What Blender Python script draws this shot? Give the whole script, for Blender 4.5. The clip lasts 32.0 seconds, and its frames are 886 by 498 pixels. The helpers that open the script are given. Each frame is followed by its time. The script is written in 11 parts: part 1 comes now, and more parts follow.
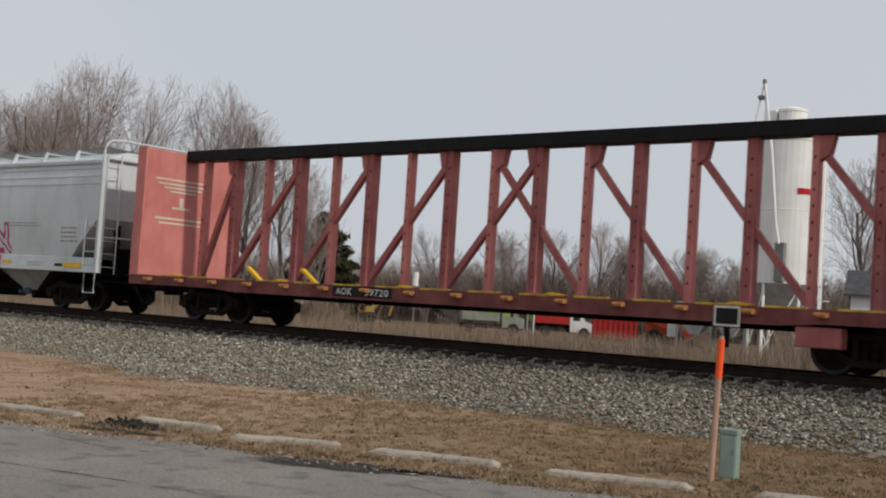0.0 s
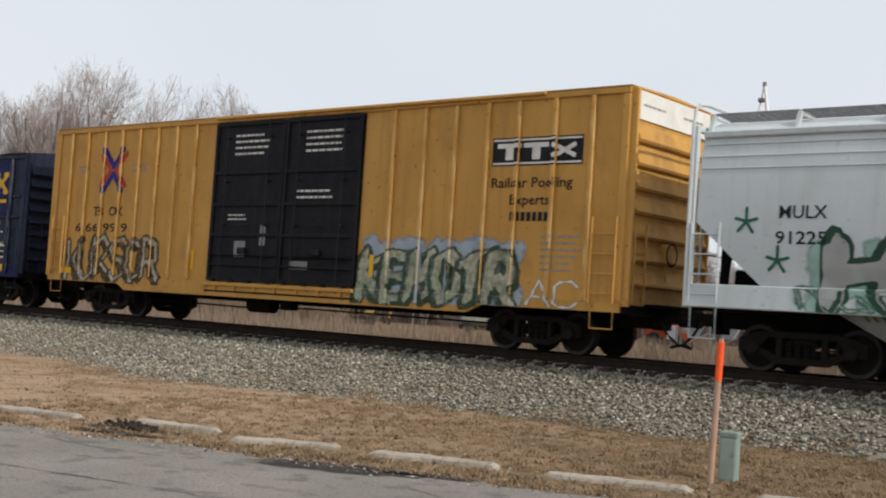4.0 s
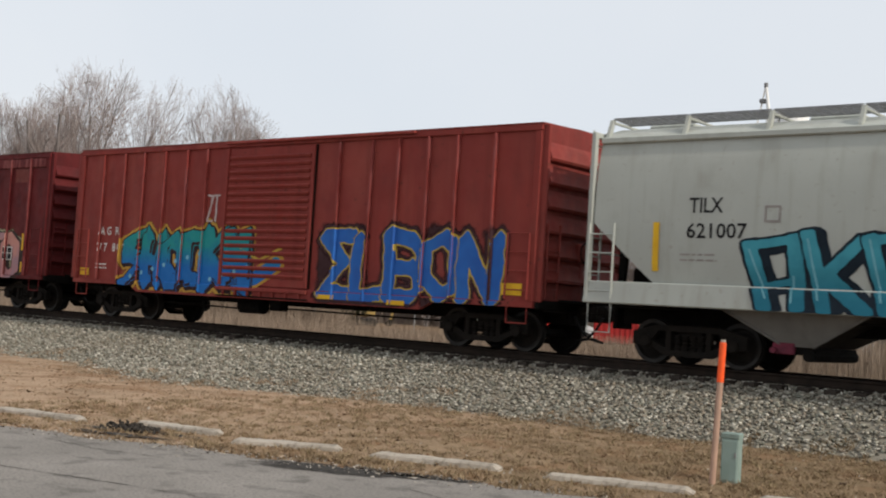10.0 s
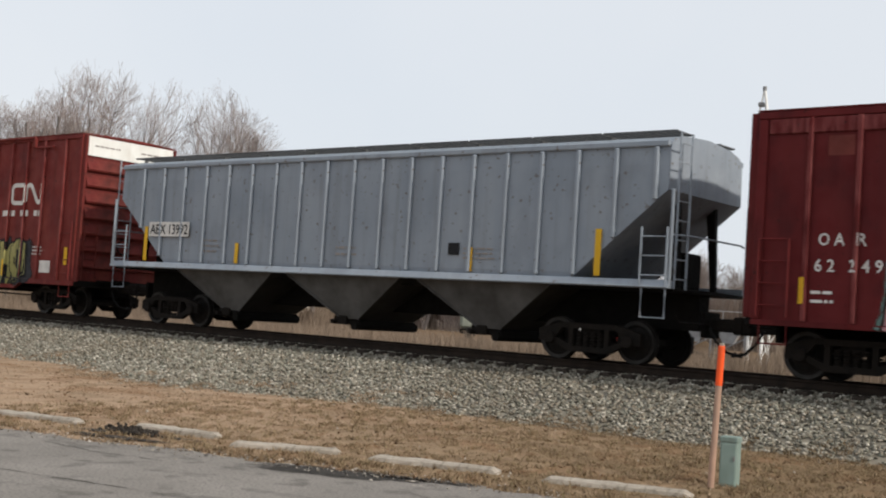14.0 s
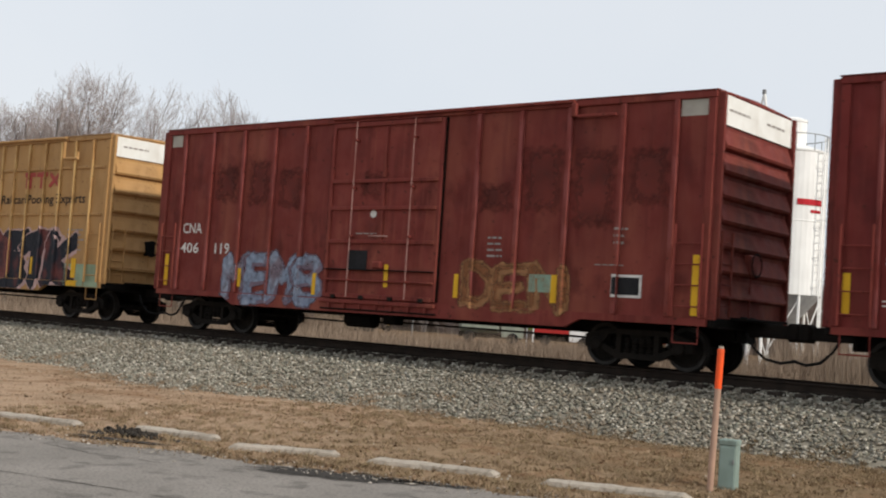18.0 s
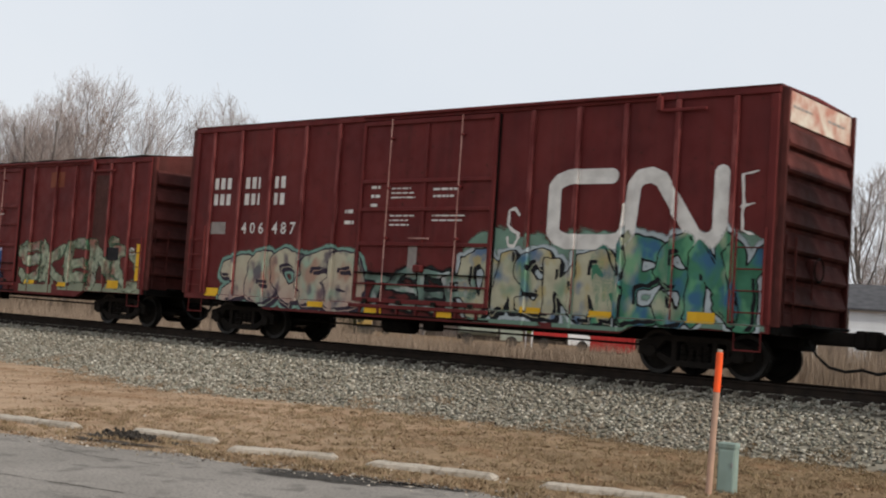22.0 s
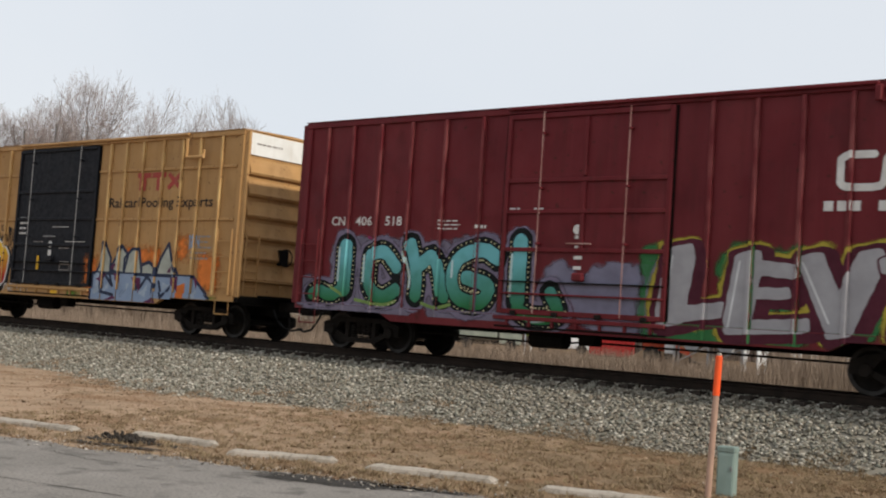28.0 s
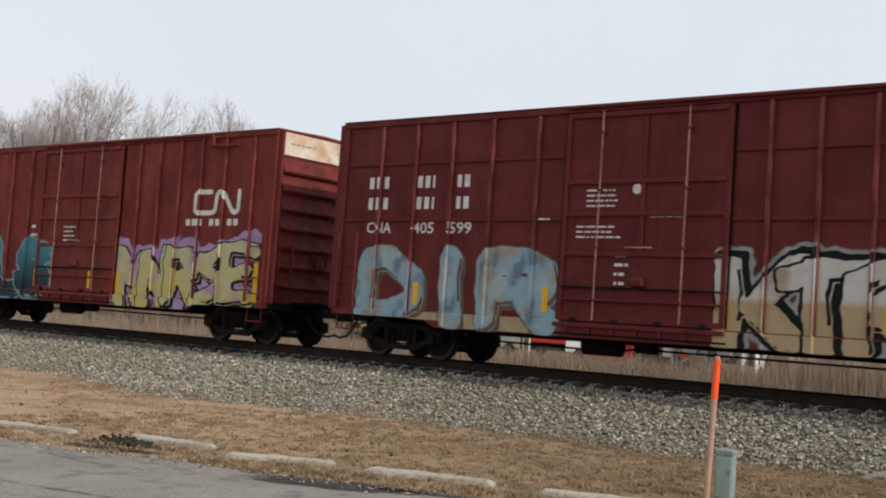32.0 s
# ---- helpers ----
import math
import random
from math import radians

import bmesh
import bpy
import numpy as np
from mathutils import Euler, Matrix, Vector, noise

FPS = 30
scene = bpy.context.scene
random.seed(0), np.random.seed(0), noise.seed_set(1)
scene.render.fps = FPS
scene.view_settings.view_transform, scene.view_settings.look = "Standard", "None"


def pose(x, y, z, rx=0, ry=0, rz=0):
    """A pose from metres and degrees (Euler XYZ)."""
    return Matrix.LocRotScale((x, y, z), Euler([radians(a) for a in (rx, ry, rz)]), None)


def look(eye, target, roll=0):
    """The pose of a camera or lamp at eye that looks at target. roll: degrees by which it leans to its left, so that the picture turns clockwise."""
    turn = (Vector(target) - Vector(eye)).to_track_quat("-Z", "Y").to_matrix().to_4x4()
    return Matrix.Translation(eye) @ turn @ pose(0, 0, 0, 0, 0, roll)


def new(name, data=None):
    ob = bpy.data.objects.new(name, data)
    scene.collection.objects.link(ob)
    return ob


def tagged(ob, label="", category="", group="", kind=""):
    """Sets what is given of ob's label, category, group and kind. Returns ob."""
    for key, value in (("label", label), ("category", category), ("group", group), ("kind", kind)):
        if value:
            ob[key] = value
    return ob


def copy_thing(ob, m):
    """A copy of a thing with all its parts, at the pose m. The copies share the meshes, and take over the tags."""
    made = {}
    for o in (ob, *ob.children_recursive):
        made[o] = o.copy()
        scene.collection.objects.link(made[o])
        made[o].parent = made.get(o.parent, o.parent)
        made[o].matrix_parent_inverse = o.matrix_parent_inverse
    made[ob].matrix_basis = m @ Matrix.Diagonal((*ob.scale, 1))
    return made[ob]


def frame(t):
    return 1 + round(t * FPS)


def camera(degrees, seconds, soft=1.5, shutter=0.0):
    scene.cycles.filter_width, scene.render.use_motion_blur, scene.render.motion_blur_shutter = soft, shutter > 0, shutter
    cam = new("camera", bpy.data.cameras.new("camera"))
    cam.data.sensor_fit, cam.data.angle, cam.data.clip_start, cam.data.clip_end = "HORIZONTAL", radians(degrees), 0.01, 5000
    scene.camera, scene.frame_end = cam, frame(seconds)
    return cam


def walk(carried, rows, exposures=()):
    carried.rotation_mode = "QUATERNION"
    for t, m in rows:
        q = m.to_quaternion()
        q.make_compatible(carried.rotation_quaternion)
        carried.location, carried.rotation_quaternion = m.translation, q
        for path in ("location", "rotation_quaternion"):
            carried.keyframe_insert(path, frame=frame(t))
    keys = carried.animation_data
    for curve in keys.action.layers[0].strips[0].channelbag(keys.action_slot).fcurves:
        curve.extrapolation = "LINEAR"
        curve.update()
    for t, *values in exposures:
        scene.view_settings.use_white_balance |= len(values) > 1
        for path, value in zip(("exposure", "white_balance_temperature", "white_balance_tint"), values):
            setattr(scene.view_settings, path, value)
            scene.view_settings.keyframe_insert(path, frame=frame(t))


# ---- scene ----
EYE = Vector((0.0, 0.0, 1.85))
RAIL_Z = 1.15
TRACK_Y = 21.12
T_END = 32.0


def aim(yaw, pitch, roll):
    a, b = radians(yaw), radians(pitch)
    way = Vector((-math.sin(a) * math.cos(b), math.cos(a) * math.cos(b), math.sin(b)))
    return look(EYE, EYE + way, roll)


cam = camera(40.57, T_END, soft=2.0, shutter=0.12)
walk(cam, [(t, aim(a, b, c)) for t, a, b, c in (
    (0, 39.39, 2.87, 3.69), (1, 39.38, 2.90, 3.71), (2, 39.37, 2.93, 3.73), (3, 39.38, 2.96, 3.74),
    (4, 39.39, 2.98, 3.75), (4.5, 39.38, 2.99, 3.75), (6.5, 39.27, 3.07, 3.75), (7, 39.30, 3.08, 3.76),
    (7.5, 39.36, 3.08, 3.76), (8, 39.43, 3.06, 3.74), (9, 39.46, 3.04, 3.70), (10, 39.47, 3.04, 3.68),
    (11, 39.49, 3.07, 3.70), (12, 39.49, 3.10, 3.71), (13, 39.45, 3.15, 3.71), (13.5, 39.43, 3.17, 3.72),
    (15.5, 39.42, 3.25, 3.79), (16, 39.43, 3.25, 3.79), (17, 39.41, 3.29, 3.80), (18, 39.40, 3.32, 3.83),
    (19, 39.38, 3.35, 3.82), (20, 39.36, 3.39, 3.84), (21, 39.36, 3.43, 3.87), (22, 39.36, 3.46, 3.91),
    (23, 39.33, 3.50, 3.89), (24, 39.32, 3.53, 3.90), (24.5, 39.32, 3.54, 3.89), (26.5, 39.34, 3.61, 3.97),
    (27, 39.35, 3.61, 3.96), (28, 39.34, 3.62, 3.95), (29, 39.31, 3.67, 3.96), (30, 39.28, 3.70, 3.97),
    (31, 39.28, 3.74, 3.99), (32, 39.27, 3.77, 3.99))],
    exposures=((0, -0.45), (1.5, -0.42), (3, -0.14), (4.5, 0.0), (32, 0.0)))

# ---- light: hazy winter sky, low sun along the track ----
SUN_AZ, SUN_EL = radians(-1.5), radians(33)
world = bpy.data.worlds.new("sky")
scene.world = world
world.use_nodes = True
wn, wl = world.node_tree.nodes, world.node_tree.links
wn.clear()
w_sky = wn.new("ShaderNodeTexSky")
w_sky.sky_type, w_sky.sun_disc = "NISHITA", False
w_sky.sun_elevation, w_sky.sun_rotation = SUN_EL, math.pi / 2 - SUN_AZ
w_sky.dust_density, w_sky.air_density = 3.0, 1.0
w_bg = wn.new("ShaderNodeBackground")
w_bg.inputs["Strength"].default_value = 0.09
w_cloud = wn.new("ShaderNodeBackground")
w_cloud.inputs["Strength"].default_value = 0.95
w_noise = wn.new("ShaderNodeTexNoise")
w_noise.inputs["Scale"].default_value = 1.6
w_noise.inputs["Detail"].default_value = 5
w_ramp = wn.new("ShaderNodeValToRGB")
w_ramp.color_ramp.elements[0].color = (0.82, 0.88, 0.955, 1)
w_ramp.color_ramp.elements[1].color = (0.93, 0.96, 1.0, 1)
w_ramp.color_ramp.elements[0].position, w_ramp.color_ramp.elements[1].position = 0.3, 0.7
w_mix = wn.new("ShaderNodeMixShader")
w_mix.inputs[0].default_value = 0.86
w_out = wn.new("ShaderNodeOutputWorld")
wl.new(w_sky.outputs[0], w_bg.inputs[0])
wl.new(w_noise.outputs[0], w_ramp.inputs[0])
wl.new(w_ramp.outputs[0], w_cloud.inputs[0])
wl.new(w_bg.outputs[0], w_mix.inputs[1])
wl.new(w_cloud.outputs[0], w_mix.inputs[2])
wl.new(w_mix.outputs[0], w_out.inputs[0])

sun = new("sun", bpy.data.lights.new("sun", "SUN"))
sun.data.energy, sun.data.angle, sun.data.color = 3.15, radians(2.0), (1.0, 0.93, 0.83)
sun.matrix_world = look((60, 10, 40), Vector((60, 10, 40)) - Vector((math.cos(SUN_AZ) * math.cos(SUN_EL), math.sin(SUN_AZ) * math.cos(SUN_EL), math.sin(SUN_EL))))


# ---- materials ----
MATS = {}


def rgb(r, g, b):
    return (r, g, b, 1.0)


def surface(name, base, second=None, spread=0.5, scale=2.0, streak=0.0, streak_colour=(0.09, 0.05, 0.03), rough=0.6,
            metal=0.0, bump=0.15, bump_scale=60.0, spots=0.0, spot_colour=(0.05, 0.04, 0.035), vary=0.06, gradient=None, spec=0.12,
            grain=None, fade=None):
    """A worn painted or natural surface: two tones, upright streaks, specks and a fine relief."""
    if name in MATS:
        return MATS[name]
    m = bpy.data.materials.new(name)
    m.use_nodes = True
    n, l = m.node_tree.nodes, m.node_tree.links
    bsdf = n["Principled BSDF"]
    tc = n.new("ShaderNodeTexCoord")
    co = tc.outputs["Object"]

    def noise_fac(sc, stretch, detail, lo, hi):
        mp = n.new("ShaderNodeMapping")
        mp.inputs["Scale"].default_value = stretch
        l.new(co, mp.inputs["Vector"])
        t = n.new("ShaderNodeTexNoise")
        t.inputs["Scale"].default_value, t.inputs["Detail"].default_value = sc, detail
        l.new(mp.outputs[0], t.inputs["Vector"])
        r = n.new("ShaderNodeMapRange")
        r.inputs["From Min"].default_value, r.inputs["From Max"].default_value = lo, hi
        l.new(t.outputs[0], r.inputs["Value"])
        return r.outputs[0]

    def mix(fac, a, b, strength=1.0):
        mx = n.new("ShaderNodeMix")
        mx.data_type = "RGBA"
        if strength < 1.0:
            k = n.new("ShaderNodeMath")
            k.operation = "MULTIPLY"
            k.inputs[1].default_value = strength
            l.new(fac, k.inputs[0])
            fac = k.outputs[0]
        l.new(fac, mx.inputs["Factor"])
        for v, i in ((a, "A"), (b, "B")):
            s = [q for q in mx.inputs if q.name == i and q.type == "RGBA"][0]
            if isinstance(v, tuple):
                s.default_value = rgb(*v)
            else:
                l.new(v, s)
        return [q for q in mx.outputs if q.type == "RGBA"][0]

    second = second or tuple(c * 0.72 for c in base)
    if gradient:
        sep = n.new("ShaderNodeSeparateXYZ")
        l.new(co, sep.inputs[0])
        mr = n.new("ShaderNodeMapRange")
        mr.inputs["From Min"].default_value, mr.inputs["From Max"].default_value = gradient[0], gradient[1]
        l.new(sep.outputs[2], mr.inputs["Value"])
        colour = mix(mr.outputs[0], base, gradient[2])
        colour = mix(noise_fac(scale, (1, 1, 1), 4, 0.45, 0.75), colour, second, 0.4)
    else:
        colour = mix(noise_fac(scale, (1, 1, 1), 5, 0.5 - spread * 0.3, 0.5 + spread * 0.3), base, second, 0.85)
    if fade:
        colour = mix(noise_fac(1.0, (0.9, 0.9, 0.28), 3, 0.5, 0.68), colour, fade[0], fade[1])
        colour = mix(noise_fac(1.0, (1.3, 1.3, 1.0), 8, 0.54, 0.66), colour, fade[2], fade[3])
        colour = mix(noise_fac(1.0, (16.0, 16.0, 0.9), 4, 0.55, 0.75), colour, fade[0], fade[1] * 0.6)
        colour = mix(noise_fac(9.0, (1, 1, 1), 5, 0.64, 0.70), colour, fade[4], 0.7)
    if grain:
        for gs, lo, hi, gc, ga in grain:
            colour = mix(noise_fac(gs, (1, 1, 1), 3, lo, hi), colour, gc, ga)
    if streak:
        colour = mix(noise_fac(1.0, (5.0, 5.0, 0.35), 6, 0.52, 0.8), colour, streak_colour, streak)
    if spots:
        colour = mix(noise_fac(scale * 9, (1, 1, 1), 3, 0.6, 0.72), colour, spot_colour, spots)
    if vary:
        oi = n.new("ShaderNodeObjectInfo")
        hs = n.new("ShaderNodeHueSaturation")
        r = n.new("ShaderNodeMapRange")
        r.inputs["To Min"].default_value, r.inputs["To Max"].default_value = 1 - vary, 1 + vary
        l.new(oi.outputs["Random"], r.inputs["Value"])
        l.new(r.outputs[0], hs.inputs["Value"])
        l.new(colour, hs.inputs["Color"])
        colour = hs.outputs[0]
    l.new(colour, bsdf.inputs["Base Color"])
    rr = n.new("ShaderNodeMapRange")
    rr.inputs["To Min"].default_value, rr.inputs["To Max"].default_value = max(rough - 0.15, 0.05), min(rough + 0.15, 1.0)
    l.new(noise_fac(scale * 4, (1, 1, 1), 4, 0.3, 0.7), rr.inputs["Value"])
    l.new(rr.outputs[0], bsdf.inputs["Roughness"])
    bsdf.inputs["Metallic"].default_value = metal
    bsdf.inputs["Specular IOR Level"].default_value = spec
    if bump:
        bp = n.new("ShaderNodeBump")
        bp.inputs["Strength"].default_value, bp.inputs["Distance"].default_value = bump, 0.01
        l.new(noise_fac(bump_scale, (1, 1, 1), 4, 0.0, 1.0), bp.inputs["Height"])
        l.new(bp.outputs[0], bsdf.inputs["Normal"])
    MATS[name] = m
    return m


M_RED = surface("maroon_paint", (0.145, 0.019, 0.023), (0.108, 0.014, 0.018), streak=0.45, streak_colour=(0.079, 0.018, 0.016), scale=0.7, rough=0.5, fade=((0.18, 0.034, 0.036), 0.45, (0.078, 0.012, 0.014), 0.55, (0.045, 0.018, 0.012)))
M_RED_OLD = surface("faded_brown_red_paint", (0.180, 0.031, 0.026), (0.118, 0.020, 0.019), streak=0.55, streak_colour=(0.080, 0.022, 0.016), scale=0.8, rough=0.65, fade=((0.24, 0.06, 0.042), 0.5, (0.085, 0.016, 0.015), 0.65, (0.045, 0.018, 0.012)))
M_RED_DARK = surface("dark_oxide_paint", (0.132, 0.023, 0.0215), (0.088, 0.015, 0.0155), streak=0.4, streak_colour=(0.058, 0.018, 0.014), scale=0.8, rough=0.6, fade=((0.15, 0.032, 0.028), 0.4, (0.065, 0.013, 0.013), 0.5, (0.045, 0.018, 0.012)))
M_RED_BRIGHT = surface("oxide_red_paint", (0.235, 0.040, 0.032), (0.192, 0.034, 0.029), streak=0.45, streak_colour=(0.136, 0.032, 0.024), scale=0.8, rough=0.6, fade=((0.29, 0.075, 0.055), 0.4, (0.16, 0.03, 0.025), 0.5, (0.09, 0.03, 0.02)))
M_YEL = surface("railcar_yellow_paint", (0.54, 0.295, 0.072), (0.46, 0.245, 0.066), streak=0.5, streak_colour=(0.258, 0.146, 0.052), scale=0.7, rough=0.55, fade=((0.53, 0.31, 0.1), 0.4, (0.33, 0.17, 0.045), 0.4, (0.16, 0.07, 0.03)))
M_TAN = surface("faded_yellow_paint", (0.430, 0.245, 0.095), (0.361, 0.206, 0.086), streak=0.4, streak_colour=(0.232, 0.138, 0.060), scale=0.7, rough=0.6, fade=((0.48, 0.3, 0.14), 0.4, (0.28, 0.16, 0.065), 0.45, (0.14, 0.065, 0.03)))
M_BLUE = surface("navy_paint", (0.014, 0.021, 0.050), (0.010, 0.013, 0.027), streak=0.55, streak_colour=(0.050, 0.050, 0.050), scale=0.9, rough=0.5, fade=((0.036, 0.046, 0.068), 0.6, (0.010, 0.012, 0.024), 0.7, (0.055, 0.03, 0.026)))
M_GREY = surface("hopper_grey_paint", (0.54, 0.585, 0.60), (0.47, 0.51, 0.52), streak=0.35, streak_colour=(0.34, 0.335, 0.30), scale=0.6, rough=0.5, bump=0.05, fade=((0.62, 0.66, 0.68), 0.35, (0.43, 0.455, 0.46), 0.35, (0.40, 0.41, 0.39)))
M_GREYB = surface("hopper_pale_paint", (0.42, 0.435, 0.395), (0.37, 0.38, 0.345), streak=0.45, streak_colour=(0.244, 0.226, 0.174), scale=0.6, rough=0.5, bump=0.05, fade=((0.43, 0.44, 0.4), 0.35, (0.28, 0.28, 0.24), 0.35, (0.33, 0.32, 0.28)))
M_GREYC = surface("old_hopper_grey_paint", (0.281, 0.315, 0.357), (0.230, 0.264, 0.306), streak=0.4, streak_colour=(0.170, 0.170, 0.170), scale=0.7, rough=0.6, bump=0.05, fade=((0.33, 0.36, 0.39), 0.35, (0.2, 0.22, 0.25), 0.4, (0.13, 0.1, 0.08)))
M_BLACKDOOR = surface("black_door_paint", (0.0085, 0.0095, 0.013), (0.013, 0.013, 0.016), streak=0.4, streak_colour=(0.026, 0.025, 0.025), rough=0.6, spec=0.12)
M_WHITE = surface("white_band_paint", (0.72, 0.72, 0.69), (0.62, 0.61, 0.57), streak=0.3, streak_colour=(0.4, 0.33, 0.25), rough=0.5)
M_IRON = surface("dirty_cast_iron", (0.009, 0.008, 0.007), (0.015, 0.012, 0.010), spots=0.3, spot_colour=(0.04, 0.03, 0.024), rough=0.85, scale=5, spec=0.1)
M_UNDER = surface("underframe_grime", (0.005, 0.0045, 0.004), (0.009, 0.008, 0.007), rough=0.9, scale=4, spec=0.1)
M_WHEEL = surface("wheel_steel", (0.009, 0.008, 0.007), (0.017, 0.014, 0.012), rough=0.8, scale=6, spec=0.15)
M_TREAD = surface("polished_tread_steel", (0.035, 0.033, 0.031), rough=0.5, metal=0.6)
M_RAIL = surface("rusty_rail_steel", (0.020, 0.015, 0.012), (0.035, 0.025, 0.019), rough=0.85, scale=5)
M_RAILTOP = surface("polished_rail_head", (0.09, 0.08, 0.075), rough=0.5, metal=0.6)
M_TIE = surface("creosoted_tie_wood", (0.028, 0.023, 0.019), (0.05, 0.04, 0.033), scale=6, rough=0.9, bump=0.5, bump_scale=25)
M_WINCH = surface("safety_yellow_paint", (0.75, 0.45, 0.03), (0.6, 0.33, 0.02), streak=0.2, rough=0.5)
M_TXT_W = surface("white_stencil", (0.70, 0.68, 0.64), (0.52, 0.5, 0.47), scale=4, rough=0.6, bump=0, vary=0)
M_TXT_K = surface("black_stencil", (0.018, 0.018, 0.020), rough=0.6, bump=0, vary=0)
M_TXT_Y = surface("yellow_stencil", (0.70, 0.42, 0.04), rough=0.6, bump=0, vary=0)
M_TXT_R = surface("red_stencil", (0.36, 0.06, 0.05), (0.3, 0.08, 0.06), scale=4, rough=0.6, bump=0, vary=0)
M_TXT_G = surface("faded_grey_stencil", (0.30, 0.27, 0.25), scale=4, rough=0.7, bump=0, vary=0)
M_BEIGE_TXT = surface("beige_lettering", (0.62, 0.55, 0.45), rough=0.6, bump=0, vary=0)
M_PINK = surface("faded_pink_red_steel", (0.56, 0.215, 0.19), (0.46, 0.15, 0.135), streak=0.25, streak_colour=(0.24, 0.08, 0.07), scale=1.2, rough=0.65)
M_BEAM = surface("weathered_red_steel", (0.42, 0.155, 0.145), (0.30, 0.095, 0.09), streak=0.35, streak_colour=(0.12, 0.04, 0.03), scale=1.5, rough=0.65)
M_CHORD = surface("black_steel_chord", (0.013, 0.013, 0.014), rough=0.6)
M_DECK = surface("grimy_red_deck", (0.10, 0.036, 0.032), (0.04, 0.022, 0.02), scale=2, rough=0.8)
M_GRATE = surface("dark_walkway_grating", (0.12, 0.12, 0.12), (0.08, 0.08, 0.08), rough=0.7, scale=8)
M_GALV = surface("galvanised_grating", (0.27, 0.27, 0.27), (0.19, 0.19, 0.19), rough=0.55, metal=0.4, scale=8)
M_HOSE = surface("black_rubber_hose", (0.012, 0.012, 0.012), rough=0.7)


# ---- mesh helpers ----
def finish(name, me, mat, parent=None, label=""):
    ob = new(name, me)
    if mat is not None and not me.materials:
        for mm in (mat if isinstance(mat, (list, tuple)) else (mat,)):
            me.materials.append(mm)
    if parent is not None:
        ob.parent = parent
    if label:
        ob["label"] = label
    return ob


def part(name, bm, mat, parent=None, label=""):
    me = bpy.data.meshes.new(name)
    bm.normal_update()
    bm.to_mesh(me)
    bm.free()
    return finish(name, me, mat, parent, label)


def poly(name, verts, faces, mat, parent=None, label="", smooth=False):
    me = bpy.data.meshes.new(name)
    me.from_pydata(verts, [], faces)
    if smooth:
        me.shade_smooth()
    return finish(name, me, mat, parent, label)


def thing(name, x, y, z, label, category, group="", kind="", rz=0.0):
    ob = new(name)
    ob.empty_display_size = 0.2
    ob.location = (x, y, z)
    ob.rotation_euler[2] = rz
    return tagged(ob, label, category, group, kind)


BOXES = {}


def box(name, x0, x1, y0, y1, z0, z1, mat, parent=None, bev=0.008, label="", rot=None):
    """A bevelled block between the given bounds; alike blocks share one mesh."""
    s = tuple(round(abs(v), 3) for v in (x1 - x0, y1 - y0, z1 - z0))
    key = (s, mat.name, bev)
    me = BOXES.get(key)
    if me is None:
        a, b, c = (v / 2 for v in s)
        e = min(bev, a * 0.45, b * 0.45, c * 0.45)
        if e > 0.0015:
            v, f = [], []
            for sx in (-1, 1):
                for sy in (-1, 1):
                    for sz in (-1, 1):
                        v += [(sx * a, sy * (b - e), sz * (c - e)), (sx * (a - e), sy * b, sz * (c - e)), (sx * (a - e), sy * (b - e), sz * c)]
            bm = bmesh.new()
            for q in v:
                bm.verts.new(q)
            bmesh.ops.convex_hull(bm, input=bm.verts)
            bmesh.ops.dissolve_limit(bm, angle_limit=0.02, verts=bm.verts, edges=bm.edges)
        else:
            bm = bmesh.new()
            bmesh.ops.create_cube(bm, size=1.0, matrix=Matrix.Diagonal((*s, 1)))
        me = bpy.data.meshes.new(name)
        bm.normal_update()
        bm.to_mesh(me)
        bm.free()
        me.materials.append(mat)
        BOXES[key] = me
    ob = finish(name, me, None, parent, label)
    ob.location = ((x0 + x1) / 2, (y0 + y1) / 2, (z0 + z1) / 2)
    if rot:
        ob.rotation_euler = rot
    return ob


def tube(path, radius, sides=6, caps=True, verts=None, faces=None, radii=None):
    """Vertices and faces of a round bar along a path of points."""
    verts = [] if verts is None else verts
    faces = [] if faces is None else faces
    start = len(verts)
    pts = [Vector(p) for p in path]
    for i, p in enumerate(pts):
        d = (pts[min(i + 1, len(pts) - 1)] - pts[max(i - 1, 0)]).normalized()
        a = d.orthogonal().normalized() if abs(d.z) < 0.9 else Vector((1, 0, 0)).cross(d).normalized()
        b = d.cross(a)
        r = radii[i] if radii else radius
        for k in range(sides):
            q = 2 * math.pi * k / sides
            verts.append(tuple(p + a * (r * math.cos(q)) + b * (r * math.sin(q))))
    for i in range(len(pts) - 1):
        for k in range(sides):
            a, b = start + i * sides + k, start + i * sides + (k + 1) % sides
            faces.append((a, b, b + sides, a + sides))
    if caps:
        faces.append(tuple(start + k for k in range(sides))[::-1])
        faces.append(tuple(start + (len(pts) - 1) * sides + k for k in range(sides)))
    return verts, faces


def bar(name, path, radius, mat, parent=None, label="", sides=6):
    v, f = tube(path, radius, sides)
    return poly(name, v, f, mat, parent, label)


